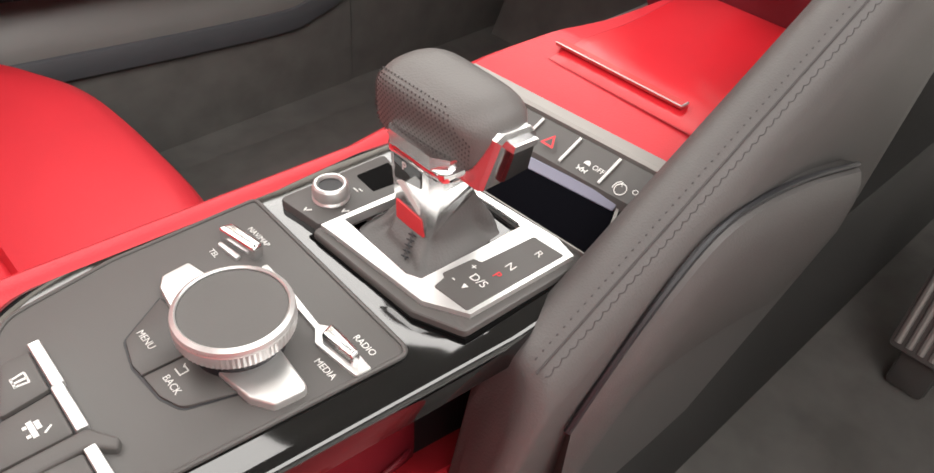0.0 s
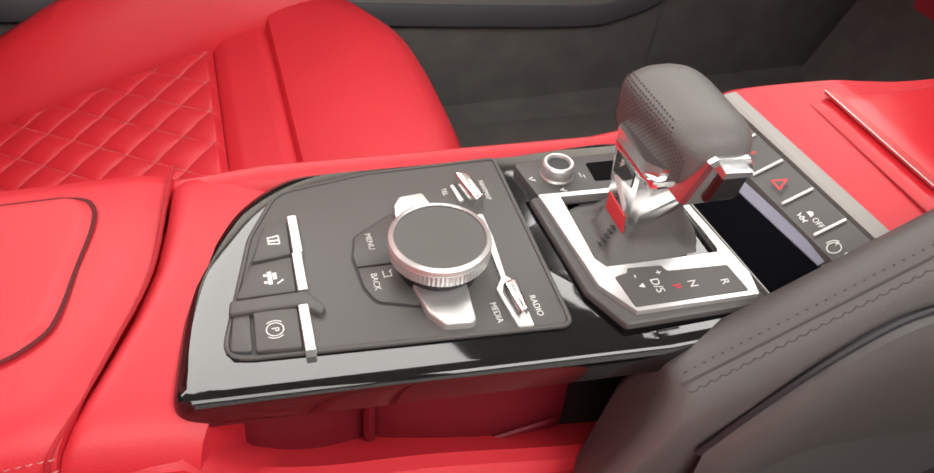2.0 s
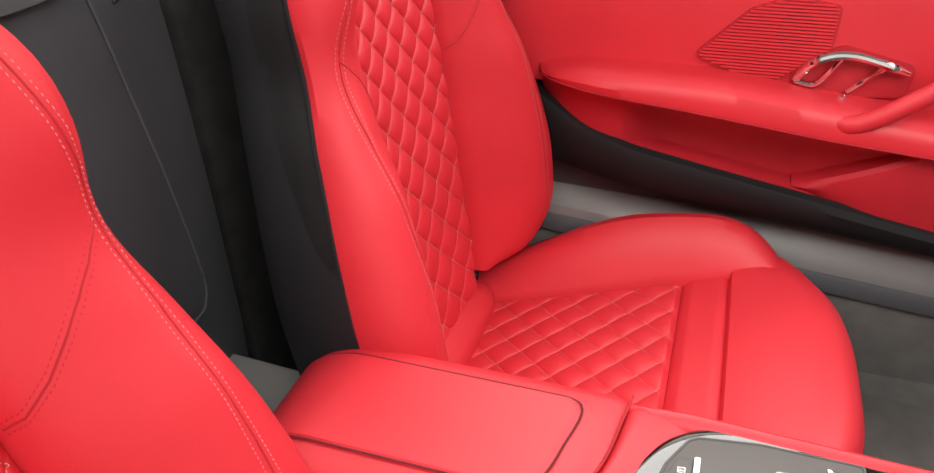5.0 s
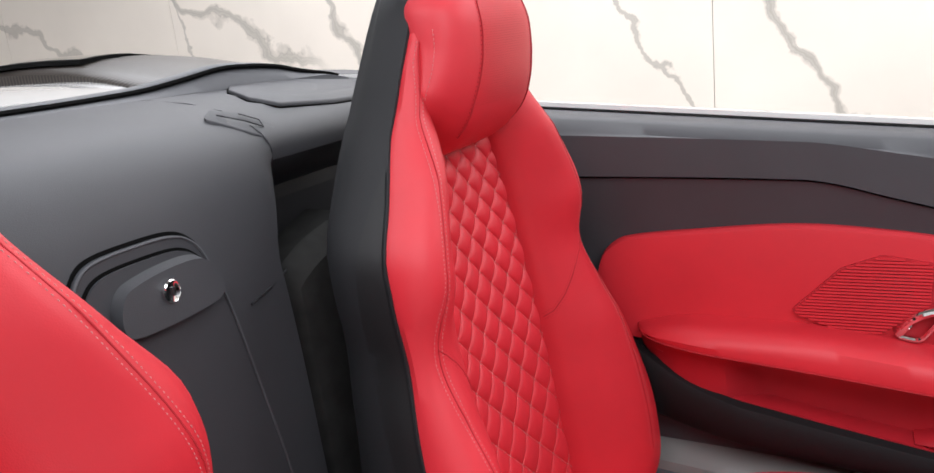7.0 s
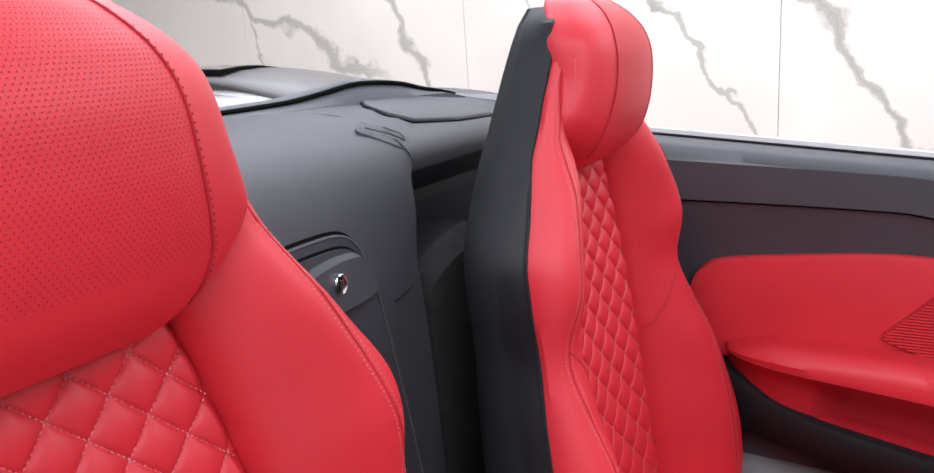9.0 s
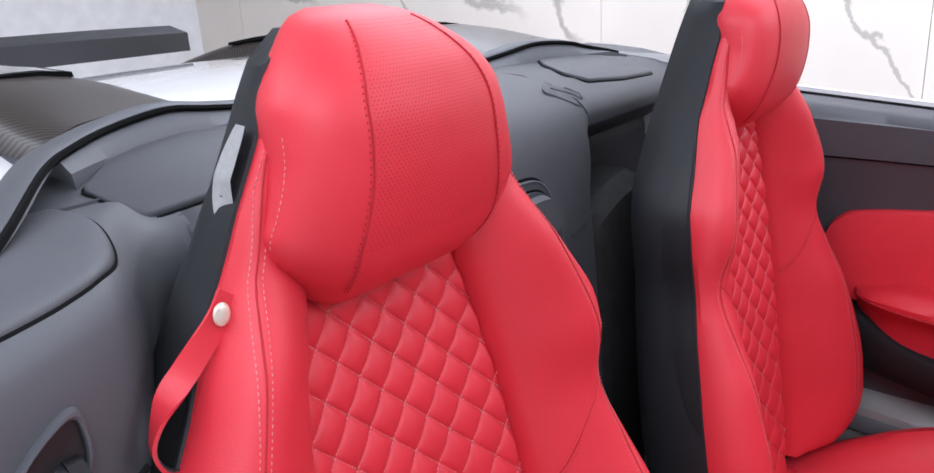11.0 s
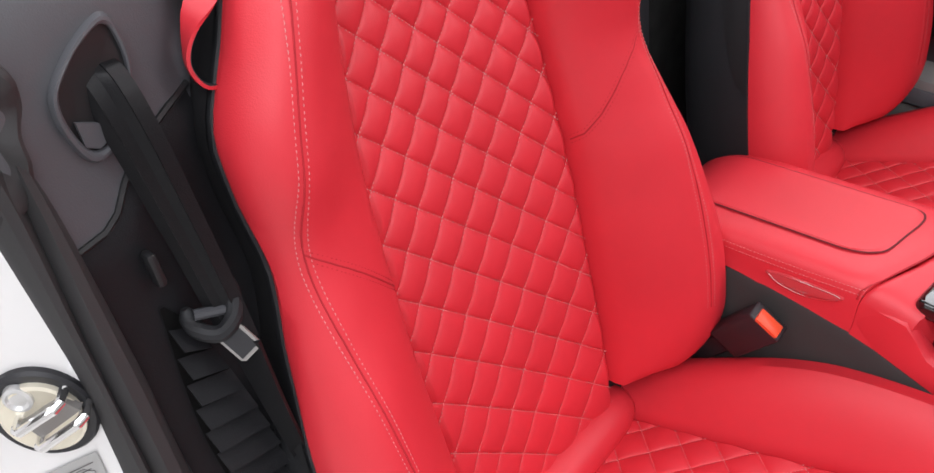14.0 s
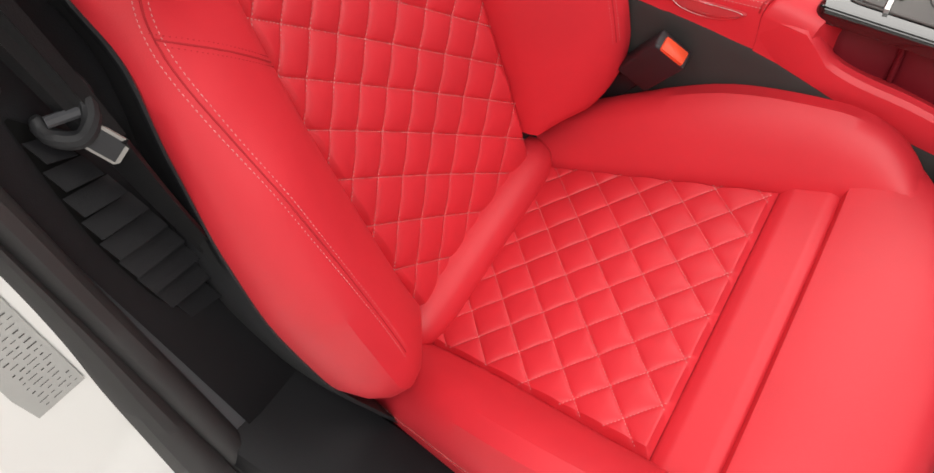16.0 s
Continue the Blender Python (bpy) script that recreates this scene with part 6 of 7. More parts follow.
arch = closed_curve([(-0.092, 1.000), (-0.083, 1.020), (-0.062, 1.032), (-0.016, 1.034), (0.029, 1.031), (0.051, 1.018), (0.061, 0.995), (0.072, 0.945), (0.085, 0.85), (0.099, 0.756), (0.111, 0.64), (0.105, 0.608), (0.085, 0.597), (-0.01, 0.596), (-0.103, 0.597), (-0.124, 0.608), (-0.130, 0.64), (-0.120, 0.756), (-0.110, 0.85), (-0.100, 0.945)], 120)
ca = Vector((0.0, 0.80))
bp("flap_gap", stamp(arch, -0.01, 0.0012), VOID)
bp("flap_bezel", stamp([tuple(ca + (Vector(p) - ca) * 0.984) for p in arch], -0.01, 0.004), BLACK_SOFT, "black flap bezel")
# the bezel's catch-light, painted as a tube of lighter grey
bp("flap_glint", tube([(face_x(z) + 0.0042, y, z) for y, z in [tuple(ca + (Vector(p) - ca) * 0.978) for p in arch + arch[:1]]], 0.0016, 6), PILLAR, "bezel edge with its highlight painted in lighter grey")
bp("flap_groove", stamp([tuple(ca + (Vector(p) - ca) * 0.935) for p in arch], -0.01, 0.0045), VOID)
bp("flap", stamp([tuple(ca + (Vector(p) - ca) * 0.922) for p in arch], -0.01, 0.0068), BLACK_SOFT, "black stowage flap")
hpl = closed_curve([(-0.060, 0.985), (-0.050, 1.000), (-0.03, 1.006), (0.010, 1.009), (0.040, 1.006), (0.052, 0.995), (0.058, 0.975), (0.045, 0.964), (-0.005, 0.961), (-0.050, 0.963), (-0.061, 0.970)], 60)
bp("flap_handle", loft([[(face_x(z) + d, y, z - 0.004 * (d > 0.015)) for y, z in hpl] for d in (0.006, 0.016, 0.019)]), BLACK_SOFT, "black flap handle")
lock = bp("flap_lock", loft([[(-0.578 + d, -0.006 + r * math.cos(2 * math.pi * j / 28), 0.986 + r * 1.15 * math.sin(2 * math.pi * j / 28)) for j in range(28)] for d, r in ((-0.01, 0.0095), (0.0, 0.0095), (0.0012, 0.0085), (0.0004, 0.0072))]), BRIGHT, "chrome lock with key slot")
part("key_slot", box(-0.5782, -0.5765, -0.0075, -0.0045, 0.982, 0.990, 0.0003, 1), BLACK_HARD, lock, "dark key slot")
bp("panel_seam", tube([(-0.5915, 0.1005, 0.933), (-0.5925, 0.135, 0.940), (-0.600, 0.172, 0.947)], 0.0014, 6), BLACK_HARD)
tag = bp("deck_release", prism(rounded([(-0.672, 0.160), (-0.640, 0.200), (-0.628, 0.232), (-0.640, 0.242), (-0.672, 0.222), (-0.690, 0.190)], 0.010, 4), -0.004, 0.0034, 0.0012, 2, zf=lambda x, y: lerp([(-0.74, 1.134), (-0.69, 1.123), (-0.652, 1.105), (-0.628, 1.080)], x)), BLACK_SOFT, "black release cover")
part("mark", tube([(x, y, lerp([(-0.74, 1.134), (-0.69, 1.123), (-0.652, 1.105), (-0.628, 1.080)], x) + 0.0040) for x, y in ((-0.674, 0.185), (-0.654, 0.208), (-0.643, 0.224), (-0.652, 0.228), (-0.668, 0.214))], 0.0008, 5), BLACK_HARD, tag)

# ---- body behind the deck ----
rear = thing("convertible_car", -1.4, CY, 0.3, "white painted rear body with carbon fairings", "car body")


def rp(name, bm, material, label="", parent=None, **k):
    return at_world(part(name, bm, material, parent or rear, label, **k))


HALF_RIM = [(-0.868, 0.0, 1.149), (-0.866, 0.10, 1.149), (-0.862, 0.17, 1.150), (-0.853, 0.23, 1.1525), (-0.842, 0.29, 1.160), (-0.828, 0.35, 1.168), (-0.808, 0.42, 1.163), (-0.775, 0.475, 1.157), (-0.735, 0.520, 1.150), (-0.640, 0.595, 1.130), (-0.560, 0.668, 1.112), (-0.460, 0.748, 1.086)]
rim_line = curve_points([(x, CY - y, z) for x, y, z in HALF_RIM[::-1]] + [(x, CY + y, z) for x, y, z in HALF_RIM[1:7] + [(-0.790, 0.46, 1.152), (-0.752, 0.50, 1.138), (-0.705, 0.53, 1.112)]], 120)
rp("deck_rim", tube(rim_line, 0.017, 12, 0.36), PILLAR, "black rubber deck seal")
rows = []
for p in [q for q in rim_line if abs(q.y - CY) < 0.50]:
    rows.append([p + Vector((-0.02, 0, 0.0)), p + Vector((0.012, 0, 0.004)), p + Vector((0.020, 0, -0.002)), Vector((p.x + 0.040, p.y, min(p.z - 0.004, 1.142))), Vector((p.x + 0.050, p.y, 1.10)), Vector((p.x - 0.02, p.y, 1.10))])
rp("rim_step", loft(rows), PILLAR, "dark grey step below the seal")
rp("rim_groove", tube([p + Vector((0.022, 0.0, 0.0)) for p in rim_line[6:-6]], 0.0036, 6), VOID, "dark groove beside the seal")
for s in (-1, 1):
    rows = []
    for k in range(25):
        t = k / 24
        row = []
        for a, d in ((0.268, 0.20), (0.268, 0.018), (0.276, 0.012), (0.30, 0.006), (0.34, 0.001), (0.39, 0.0), (0.43, 0.002), (0.462, 0.008), (0.480, 0.018), (0.497, 0.045), (0.512, 0.09), (0.52, 0.20)):
            front = lerp([(0.26, -0.872), (0.34, -0.860), (0.39, -0.848), (0.45, -0.822), (0.52, -0.765)], a)
            inner = 0.06 * math.sin(min(1.0, 2 * t) * 1.57) * (1 - (a - 0.268) / 0.252)
            h = lerp([(0.0, 1.167), (0.06, 1.180), (0.16, 1.198), (0.30, 1.206), (0.60, 1.185), (1.0, 1.09)], t)
            row.append((front - 1.15 * t, CY + s * (a + inner - 0.02 * t), h - d))
        rows.append(row)
    rp("fairing", loft(rows), CARBON, "carbon fibre fairing")
    for nm, lift, grow, m, lab in (("inset_frame", 0.0016, 0.008, VOID, "black frame"), ("fairing_inset", 0.0030, 0.0, GLOSS, "dark gloss inset")):
        rp(nm, loft([[(-1.06 + grow - (0.55 + 2 * grow) * t, CY + s * 0.385 + a, lift - d + lerp([(0.0, 1.174), (0.06, 1.186), (0.16, 1.201), (0.30, 1.207), (0.60, 1.185), (1.0, 1.09)], 0.175 + 0.48 * t)) for a, d in ((-0.060 - grow, 0.010), (-0.058 - grow, 0.0035), (-0.03, 0.0008), (0.0, 0.0), (0.03, 0.001), (0.058 + grow, 0.0055), (0.060 + grow, 0.012))] for t in [i / 8 for i in range(9)]]), m, lab, smooth=False)
rows = []
for k in range(31):
    t = k / 30
    x = -0.878 - 1.25 * t
    rows.append([(x, CY + y, 1.156 + 0.026 * math.sin(min(1.0, t * 6) * 1.57) - 0.12 * t * t - 0.008 * abs(y / 0.30) ** 2.5) for y in (-0.33, -0.30, -0.22, -0.11, 0, 0.11, 0.22, 0.30, 0.33)] + [(x, CY + 0.33, 0.9), (x, CY - 0.33, 0.9)])
rp("roof_cover", loft(rows), WHITE_PAINT, "white painted roof cover")
rp("rear_spoiler", loft([[(-2.02, CY + y, 1.14), (-2.02, CY + y, 1.175 + 0.02 * (1 - (y / 0.8) ** 2)), (-2.10, CY + y, 1.195 + 0.02 * (1 - (y / 0.8) ** 2)), (-2.20, CY + y, 1.19), (-2.20, CY + y, 1.14)] for y in [-0.62 + 0.11 * k for k in range(11)]]), BLACK_HARD, "dark rear spoiler")
for s in (-1, 1):
    rows = []
    for k in range(25):
        t = k / 24
        x = (-0.47 if s < 0 else -0.62) - 1.6 * t
        inn = lerp([(-2.1, 0.48), (-0.90, 0.492), (-0.74, 0.524), (-0.64, 0.598), (-0.56, 0.672), (-0.47, 0.744)], x)
        zt = lerp([(-2.1, 1.06), (-1.3, 1.150), (-0.9, 1.158), (-0.74, 1.148), (-0.64, 1.133), (-0.56, 1.115), (-0.47, 1.09)], x)
        rows.append([(x, CY + s * inn, zt - 0.01), (x, CY + s * (inn + 0.04), zt - 0.02 * (s > 0)), (x, CY + s * (inn + 0.14), zt - 0.018 - 0.055 * (s > 0)), (x, CY + s * 0.93, zt - (0.12 + 0.04 * (s > 0) if x < -0.56 else 0.05 + 0.05 * (s > 0))), (x, CY + s * 0.96, zt - (0.30 if x < -0.56 else 0.055 + 0.05 * (s > 0))), (x, CY + s * 0.96, 0.35 if x < -0.56 else zt - 0.06 - 0.05 * (s > 0)), (x, CY + s * inn, 0.35 if x < -0.56 else zt - 0.06 - 0.05 * (s > 0))])
    rp("rear_wing", loft(rows), WHITE_PAINT, "white painted rear wing")

# ---- driver's side: door pillar, belt, jamb ----
pil = thing("door_pillar_trim", -0.50, -0.65, 0.157, "black plastic door pillar trim with seat belt slot", "pillar trim")


def pp(name, bm, material, label="", parent=None, **k):
    return at_world(part(name, bm, material, parent or pil, label, **k))


def pil_x(y, z):
    """Front face of the pillar trim."""
    base = lerp([(0.157, -0.435), (0.60, -0.450), (0.85, -0.460), (1.00, -0.449), (1.06, -0.442), (1.085, -0.442), (1.100, -0.448), (1.110, -0.458), (1.116, -0.470), (1.119, -0.485), (1.121, -0.52)], z)
    base -= 0.42 * max(-0.02, y + 0.70) * max(0.0, min(1.0, (z - 0.82) / 0.24))
    fall = lerp([(0.3, 0.34), (0.9, 0.22), (1.00, 0.08), (1.06, 0.02), (1.10, 0.01), (1.12, 0.01)], z) * max(0.0, (y + 0.610) / 0.11) ** 2
    x = max(-0.70, base - fall)
    s = max(0.0, min(1.0, (y + 0.585) / 0.135))
    s = s * s * (3 - 2 * s)
    x += (lerp([(0.78, -0.70), (0.90, -0.668), (0.97, -0.642), (1.03, -0.632), (1.06, -0.627), (1.074, -0.626), (1.085, -0.629), (1.095, -0.637), (1.103, -0.648), (1.1205, -0.686)], z) - x) * s
    return x - 0.05 * max(0.0, (-0.715 - y) / 0.03) ** 2


ZS = [0.157 + 0.94 * i / 40 for i in range(41)] + [1.102, 1.106, 1.110, 1.113, 1.116, 1.118, 1.1195, 1.1205]
rows = []
for z in ZS:
    rows.append([(pil_x(y, z), y, z) for y in [-0.728 + 0.288 * j / 52 for j in range(53)]] + [(-0.72, -0.440, z), (-0.72, -0.728, z)])
pp("panel", loft(rows), PILLAR)
# lower panel with a stepped upper joint
step = [(-0.590, 1.004), (-0.611, 1.000), (-0.633, 0.993), (-0.648, 0.986), (-0.660, 0.976), (-0.672, 0.962), (-0.684, 0.956), (-0.706, 0.956)]
STEP = sorted(step)


def lower_point(u, v, lift=0.0035):
    y = -0.592 - 0.114 * u
    z = 0.30 + (lerp(STEP, y) - 0.0035 - 0.30) * v
    return (pil_x(y, z) + lift - 0.0035 * max(0.0, (v - 0.985) / 0.015) ** 2, y, z)


pp("lower_joint", tube([(pil_x(y, z) + 0.0004, y, z) for y, z in step], 0.0026, 6), POCKET)
# far darker than the upper panel: the seat's shade is in its colour
pp("lower_panel", sheet(lower_point, 28, 60), LOWER, "lower pillar panel, shade put into its near-black colour")
# belt slot: raised bezel round a deep pocket with a hinged flap
slot = closed_curve([(-0.680, 1.046), (-0.665, 1.059), (-0.647, 1.067), (-0.632, 1.069), (-0.626, 1.060), (-0.627, 1.037), (-0.641, 1.014), (-0.658, 1.001), (-0.673, 1.003), (-0.681, 1.025)], 60)
cs = Vector((-0.652, 1.038))


def slot_ring(k, d):
    return [(pil_x(*(cs + (Vector(p) - cs) * k)) + d, *(cs + (Vector(p) - cs) * k)) for p in slot]


pp("belt_bezel", loft([slot_ring(k, d) for k, d in ((1.06, -0.004), (1.05, 0.0025), (1.01, 0.0050), (0.95, 0.0055), (0.90, 0.0045), (0.87, 0.0010), (0.84, -0.006), (0.80, -0.012))], caps=False), PILLAR, "grey belt slot bezel")
pp("belt_pocket", loft([slot_ring(0.90, 0.0022), slot_ring(0.84, 0.0020), slot_ring(0.2, 0.0016)]), POCKET, "dark belt pocket")
pp("belt_flap", loft([[(pil_x(y, z) + d, y, z) for y, z in ((-0.674, 1.028), (-0.661, 1.020), (-0.655, 1.008), (-0.666, 1.006), (-0.674, 1.012))] for d in (0.002, 0.0048)]), PILLAR, "grey hinged flap", smooth=False)
pp("belt_clip", box(-0.458, -0.447, -0.672, -0.665, 0.905, 0.932, 0.003, 2), POCKET, "small black belt clip")
# pad on the deck's outer corner
pad_o = closed_curve([(-0.722, -0.534), (-0.716, -0.526), (-0.690, -0.518), (-0.640, -0.519), (-0.588, -0.533), (-0.546, -0.553), (-0.520, -0.578), (-0.504, -0.605), (-0.491, -0.634), (-0.480, -0.663), (-0.467, -0.700), (-0.474, -0.719), (-0.500, -0.720), (-0.58, -0.672), (-0.66, -0.618), (-0.70, -0.572)], 144)


def pillar_top(x, y):
    """Height of the pillar trim's rounded top over a point of the plan."""
    lo, hi = 1.085, 1.1205
    if pil_x(y, hi) >= x:
        return hi
    for _ in range(24):
        mid = (lo + hi) / 2
        lo, hi = (mid, hi) if pil_x(y, mid) >= x else (lo, mid)
    return lo


def corner_plate(scale, steps):
    """A plate over the pillar's top that follows its rounding."""
    c = Vector((-0.60, -0.60))
    rows = []
    for k, dz in steps:
        ring_k = [c + (Vector(p) - c) * scale * k for p in pad_o]
        rows.append([(p.x, p.y, pillar_top(p.x, p.y) + dz) for p in ring_k])
    return loft(rows)


pp("pad_gap", corner_plate(1.0, [(1.0, -0.008), (1.0, 0.0006), (0.95, 0.0006), (0.6, 0.0006), (0.1, 0.0006)]), VOID)
pp("corner_pad", corner_plate(0.975, [(1.0, -0.006), (1.0, 0.0008), (0.992, 0.0022), (0.975, 0.0032), (0.95, 0.0036), (0.90, 0.0037), (0.8, 0.0037), (0.65, 0.0037), (0.45, 0.0037), (0.2, 0.0037), (0.02, 0.0037)]), PILLAR, "black padded corner cover")
# door seal: a double-ridged band along the pillar's edge, with a moulded corner block above
SEAL_MID = [(0.30, -0.752), (0.50, -0.744), (0.70, -0.735), (0.81, -0.730), (0.91, -0.725), (1.00, -0.718), (1.04, -0.716)]
SEAL_OUT = [(0.30, -0.802), (0.50, -0.780), (0.63, -0.764), (0.72, -0.751), (0.80, -0.743), (0.90, -0.737), (1.00, -0.737), (1.04, -0.742)]
SEAL_IN = [(0.30, -0.724), (0.50, -0.716), (0.75, -0.709), (0.86, -0.705), (0.97, -0.704), (1.04, -0.706)]
rows = []
for k in range(61):
    z = 0.30 + 0.74 * k / 60
    yi, ym, yo = lerp(SEAL_IN, z), lerp(SEAL_MID, z), lerp(SEAL_OUT, z)
    sec = [(yi + 0.004, -0.462), (yi, -0.4475), (yi - 0.002, -0.4435), (0.7 * yi + 0.3 * ym, -0.4385), (0.35 * yi + 0.65 * ym, -0.4375), (ym + 0.003, -0.4405), (ym, -0.4445), (ym - 0.002, -0.4410), (0.7 * ym + 0.3 * yo, -0.4365), (0.4 * ym + 0.6 * yo, -0.4370), (0.15 * ym + 0.85 * yo, -0.4430), (yo, -0.4520 + 0.3 * (yo + 0.735)), (yo + 0.002, -0.475)]
    rows.append([(x + 0.010 * max(0.0, (0.9 - z)) * 0.3, y, z) for y, x in sec])
pp("door_seal", loft(rows), RUBBER, "dark grey double-ridged rubber door seal")
block = closed_curve([(-0.745, 1.112), (-0.722, 1.106), (-0.708, 1.096), (-0.700, 1.083), (-0.693, 1.067), (-0.695, 1.051), (-0.703, 1.036), (-0.705, 1.020), (-0.710, 1.004), (-0.728, 0.996), (-0.752, 1.012), (-0.764, 1.050), (-0.762, 1.090)], 72)
cb = Vector((-0.728, 1.055))
rows = []
for k, d in ((1.0, -0.030), (1.0, -0.004), (0.985, 0.003), (0.95, 0.007), (0.86, 0.0095), (0.70, 0.0095), (0.5, 0.008), (0.25, 0.0085), (0.02, 0.009)):
    ring_b = []
    for i, p in enumerate(block):
        q = cb + (Vector(p) - cb) * k
        ring_b.append((-0.447 + d + 0.0035 * math.sin(9 * math.pi * i / 72) * (k < 0.97) * k - 0.35 * max(0.0, -0.722 - q.x) - 0.30 * max(0.0, q.y - 1.085), q.x, q.y))
    rows.append(ring_b)
pp("seal_corner", loft(rows), RUBBER, "moulded rubber seal corner block")
# louvred vent: slanted slats in a dark oval pocket
VENT_R = [(0.640, -0.655), (0.665, -0.642), (0.70, -0.639), (0.76, -0.643), (0.81, -0.650), (0.86, -0.660), (0.885, -0.672)]
VENT_L = [(0.640, -0.662), (0.665, -0.678), (0.70, -0.685), (0.76, -0.687), (0.81, -0.684), (0.86, -0.678), (0.885, -0.675)]


def vent_point(u, v):
    z = 0.640 + 0.245 * v
    y = lerp(VENT_L, z) * (1 - u) + lerp(VENT_R, z) * u
    return (pil_x(y, z) + 0.0050, y, z)


pp("vent_pocket", sheet(vent_point, 8, 24), VOID, "dark vent pocket")
for k in range(9):
    z = 0.862 - 0.0245 * k
    y0, y1 = lerp(VENT_L, z) + 0.001, lerp(VENT_R, z - 0.012) - 0.001
    rows = []
    for y, dz in ((y0, 0.006), (0.5 * (y0 + y1), 0.0), (y1, -0.006)):
        xb = pil_x(y, z) + 0.006
        rows.append([(xb, y, z + dz - 0.002), (xb + 0.012, y, z + dz - 0.0145), (xb + 0.0135, y, z + dz - 0.0130), (xb + 0.0015, y, z + dz + 0.0005)])
    pp("louvre", loft(rows), LOWER, smooth=False)
# sill and jamb
sl = thing("driver_sill", 0.3, -0.66, 0.157, "dark grey plastic door sill trim", "door sill")
rows = []
for k in range(31):
    x = -0.45 + 1.40 * k / 30
    up = 0.10 * max(0.0, (-0.25 - x) / 0.2) ** 2
    rows.append([(x, y, z + up * (z > 0.3)) for y, z in ((-0.605, 0.157), (-0.610, 0.33), (-0.618, 0.352), (-0.635, 0.362), (-0.690, 0.368), (-0.715, 0.376), (-0.735, 0.372), (-0.745, 0.35), (-0.745, 0.157))])
at_world(part("trim", loft(rows), LOWER, sl))
jamb = thing("door_jamb", -0.5, -0.82, 0.157, "white painted door jamb with striker", "door jamb")


def jp(name, bm, material, label="", parent=None, **k):
    return at_world(part(name, bm, material, parent or jamb, label, **k))


jp("post", loft([[(-0.452, -0.732, z), (-0.500, -0.796, z), (-0.520, -0.835, z), (-0.525, -0.94, z), (-0.72, -0.94, z), (-0.72, -0.732, z)] for z in (0.30, 0.6, 0.9, 1.06)]), WHITE_PAINT)
jp("rocker", loft([[(x, -0.735, 0.157), (x, -0.742, 0.345), (x, -0.77, 0.358), (x, -0.86, 0.352), (x, -0.93, 0.32), (x, -0.95, 0.18)] for x in (-0.55, 0.2, 1.0)]), WHITE_PAINT, "white painted rocker")


def on_jamb(s, z, d=0.0):
    """A point s metres out along the jamb's face and d in front of it."""
    return Vector((-0.452 - 0.6 * s + 0.8 * d, -0.732 - 0.8 * s - 0.6 * d, z))


def disc(cs_, cz, r, steps, n=36):
    return loft([[on_jamb(cs_ + r * k * math.cos(2 * math.pi * j / n), cz + r * k * 1.25 * math.sin(2 * math.pi * j / n), d) for j in range(n)] for d, k in steps])


strk = jp("striker_plate", disc(0.0345, 0.857, 0.031, ((0.0, 1.0), (0.004, 1.0), (0.006, 0.94), (0.0055, 0.85))), BLACK_HARD, "black striker surround")
part("striker_base", disc(0.0345, 0.857, 0.0245, ((0.005, 1.0), (0.0085, 0.98), (0.0095, 0.90), (0.0080, 0.78), (0.0070, 0.40), (0.0075, 0.05))), STUD, strk, "dished pale metal striker base")
part("striker_screw", disc(0.0400, 0.8785, 0.0085, ((0.006, 1.0), (0.010, 0.95), (0.011, 0.75), (0.0092, 0.55), (0.0092, 0.05)), 20), CHROME, strk, "screw head")
for a, b in (((0.0464, 0.8614), (0.0143, 0.8768)), ((0.0402, 0.8435), (0.0062, 0.8613))):
    part("striker_bar", tube([on_jamb(*a, 0.006), on_jamb(*a, 0.018), on_jamb(0.9 * a[0] + 0.1 * b[0], 0.9 * a[1] + 0.1 * b[1], 0.021), on_jamb(0.1 * a[0] + 0.9 * b[0], 0.1 * a[1] + 0.9 * b[1], 0.021), on_jamb(*b, 0.018), on_jamb(*b, 0.006)], 0.0033, 10), BRIGHT, strk, "polished striker bar")
part("striker_web", loft([[on_jamb(s_, z_, d) for s_, z_ in ((0.0440, 0.8600), (0.0160, 0.8735), (0.0090, 0.8620), (0.0390, 0.8455))] for d in (0.007, 0.013)]), CHROME_GREY, strk, "metal web between the bars", smooth=False)
# pressure sticker
QA, QB, QC, QD = (0.0215, 0.810), (0.0350, 0.664), (0.0955, 0.632), (0.0700, 0.796)


def sticker(u, v, d):
    s = (1 - v) * ((1 - u) * QD[0] + u * QA[0]) + v * ((1 - u) * QC[0] + u * QB[0])
    z = (1 - v) * ((1 - u) * QD[1] + u * QA[1]) + v * ((1 - u) * QC[1] + u * QB[1])
    return on_jamb(s, z, d)


lab = jp("sticker", sheet(lambda u, v: sticker(u, v, 0.0016), 6, 10), STICKER, "grey tyre pressure sticker", smooth=False)
bm = bmesh.new()
rng = random.Random(4)
bars = [(0.10, 0.06, 0.26, 0.030), (0.10, 0.13, 0.16, 0.022), (0.40, 0.05, 0.5, 0.012), (0.42, 0.085, 0.42, 0.012)]
for v in [0.24 + 0.047 * i for i in range(16)]:
    u = 0.28 + 0.06 * rng.random()
    while u < 0.9:
        w = 0.05 + 0.13 * rng.random()
        bars.append((u, v, min(w, 0.93 - u), 0.016 if rng.random() < 0.4 else 0.009))
        u += w + 0.04 + 0.06 * rng.random()
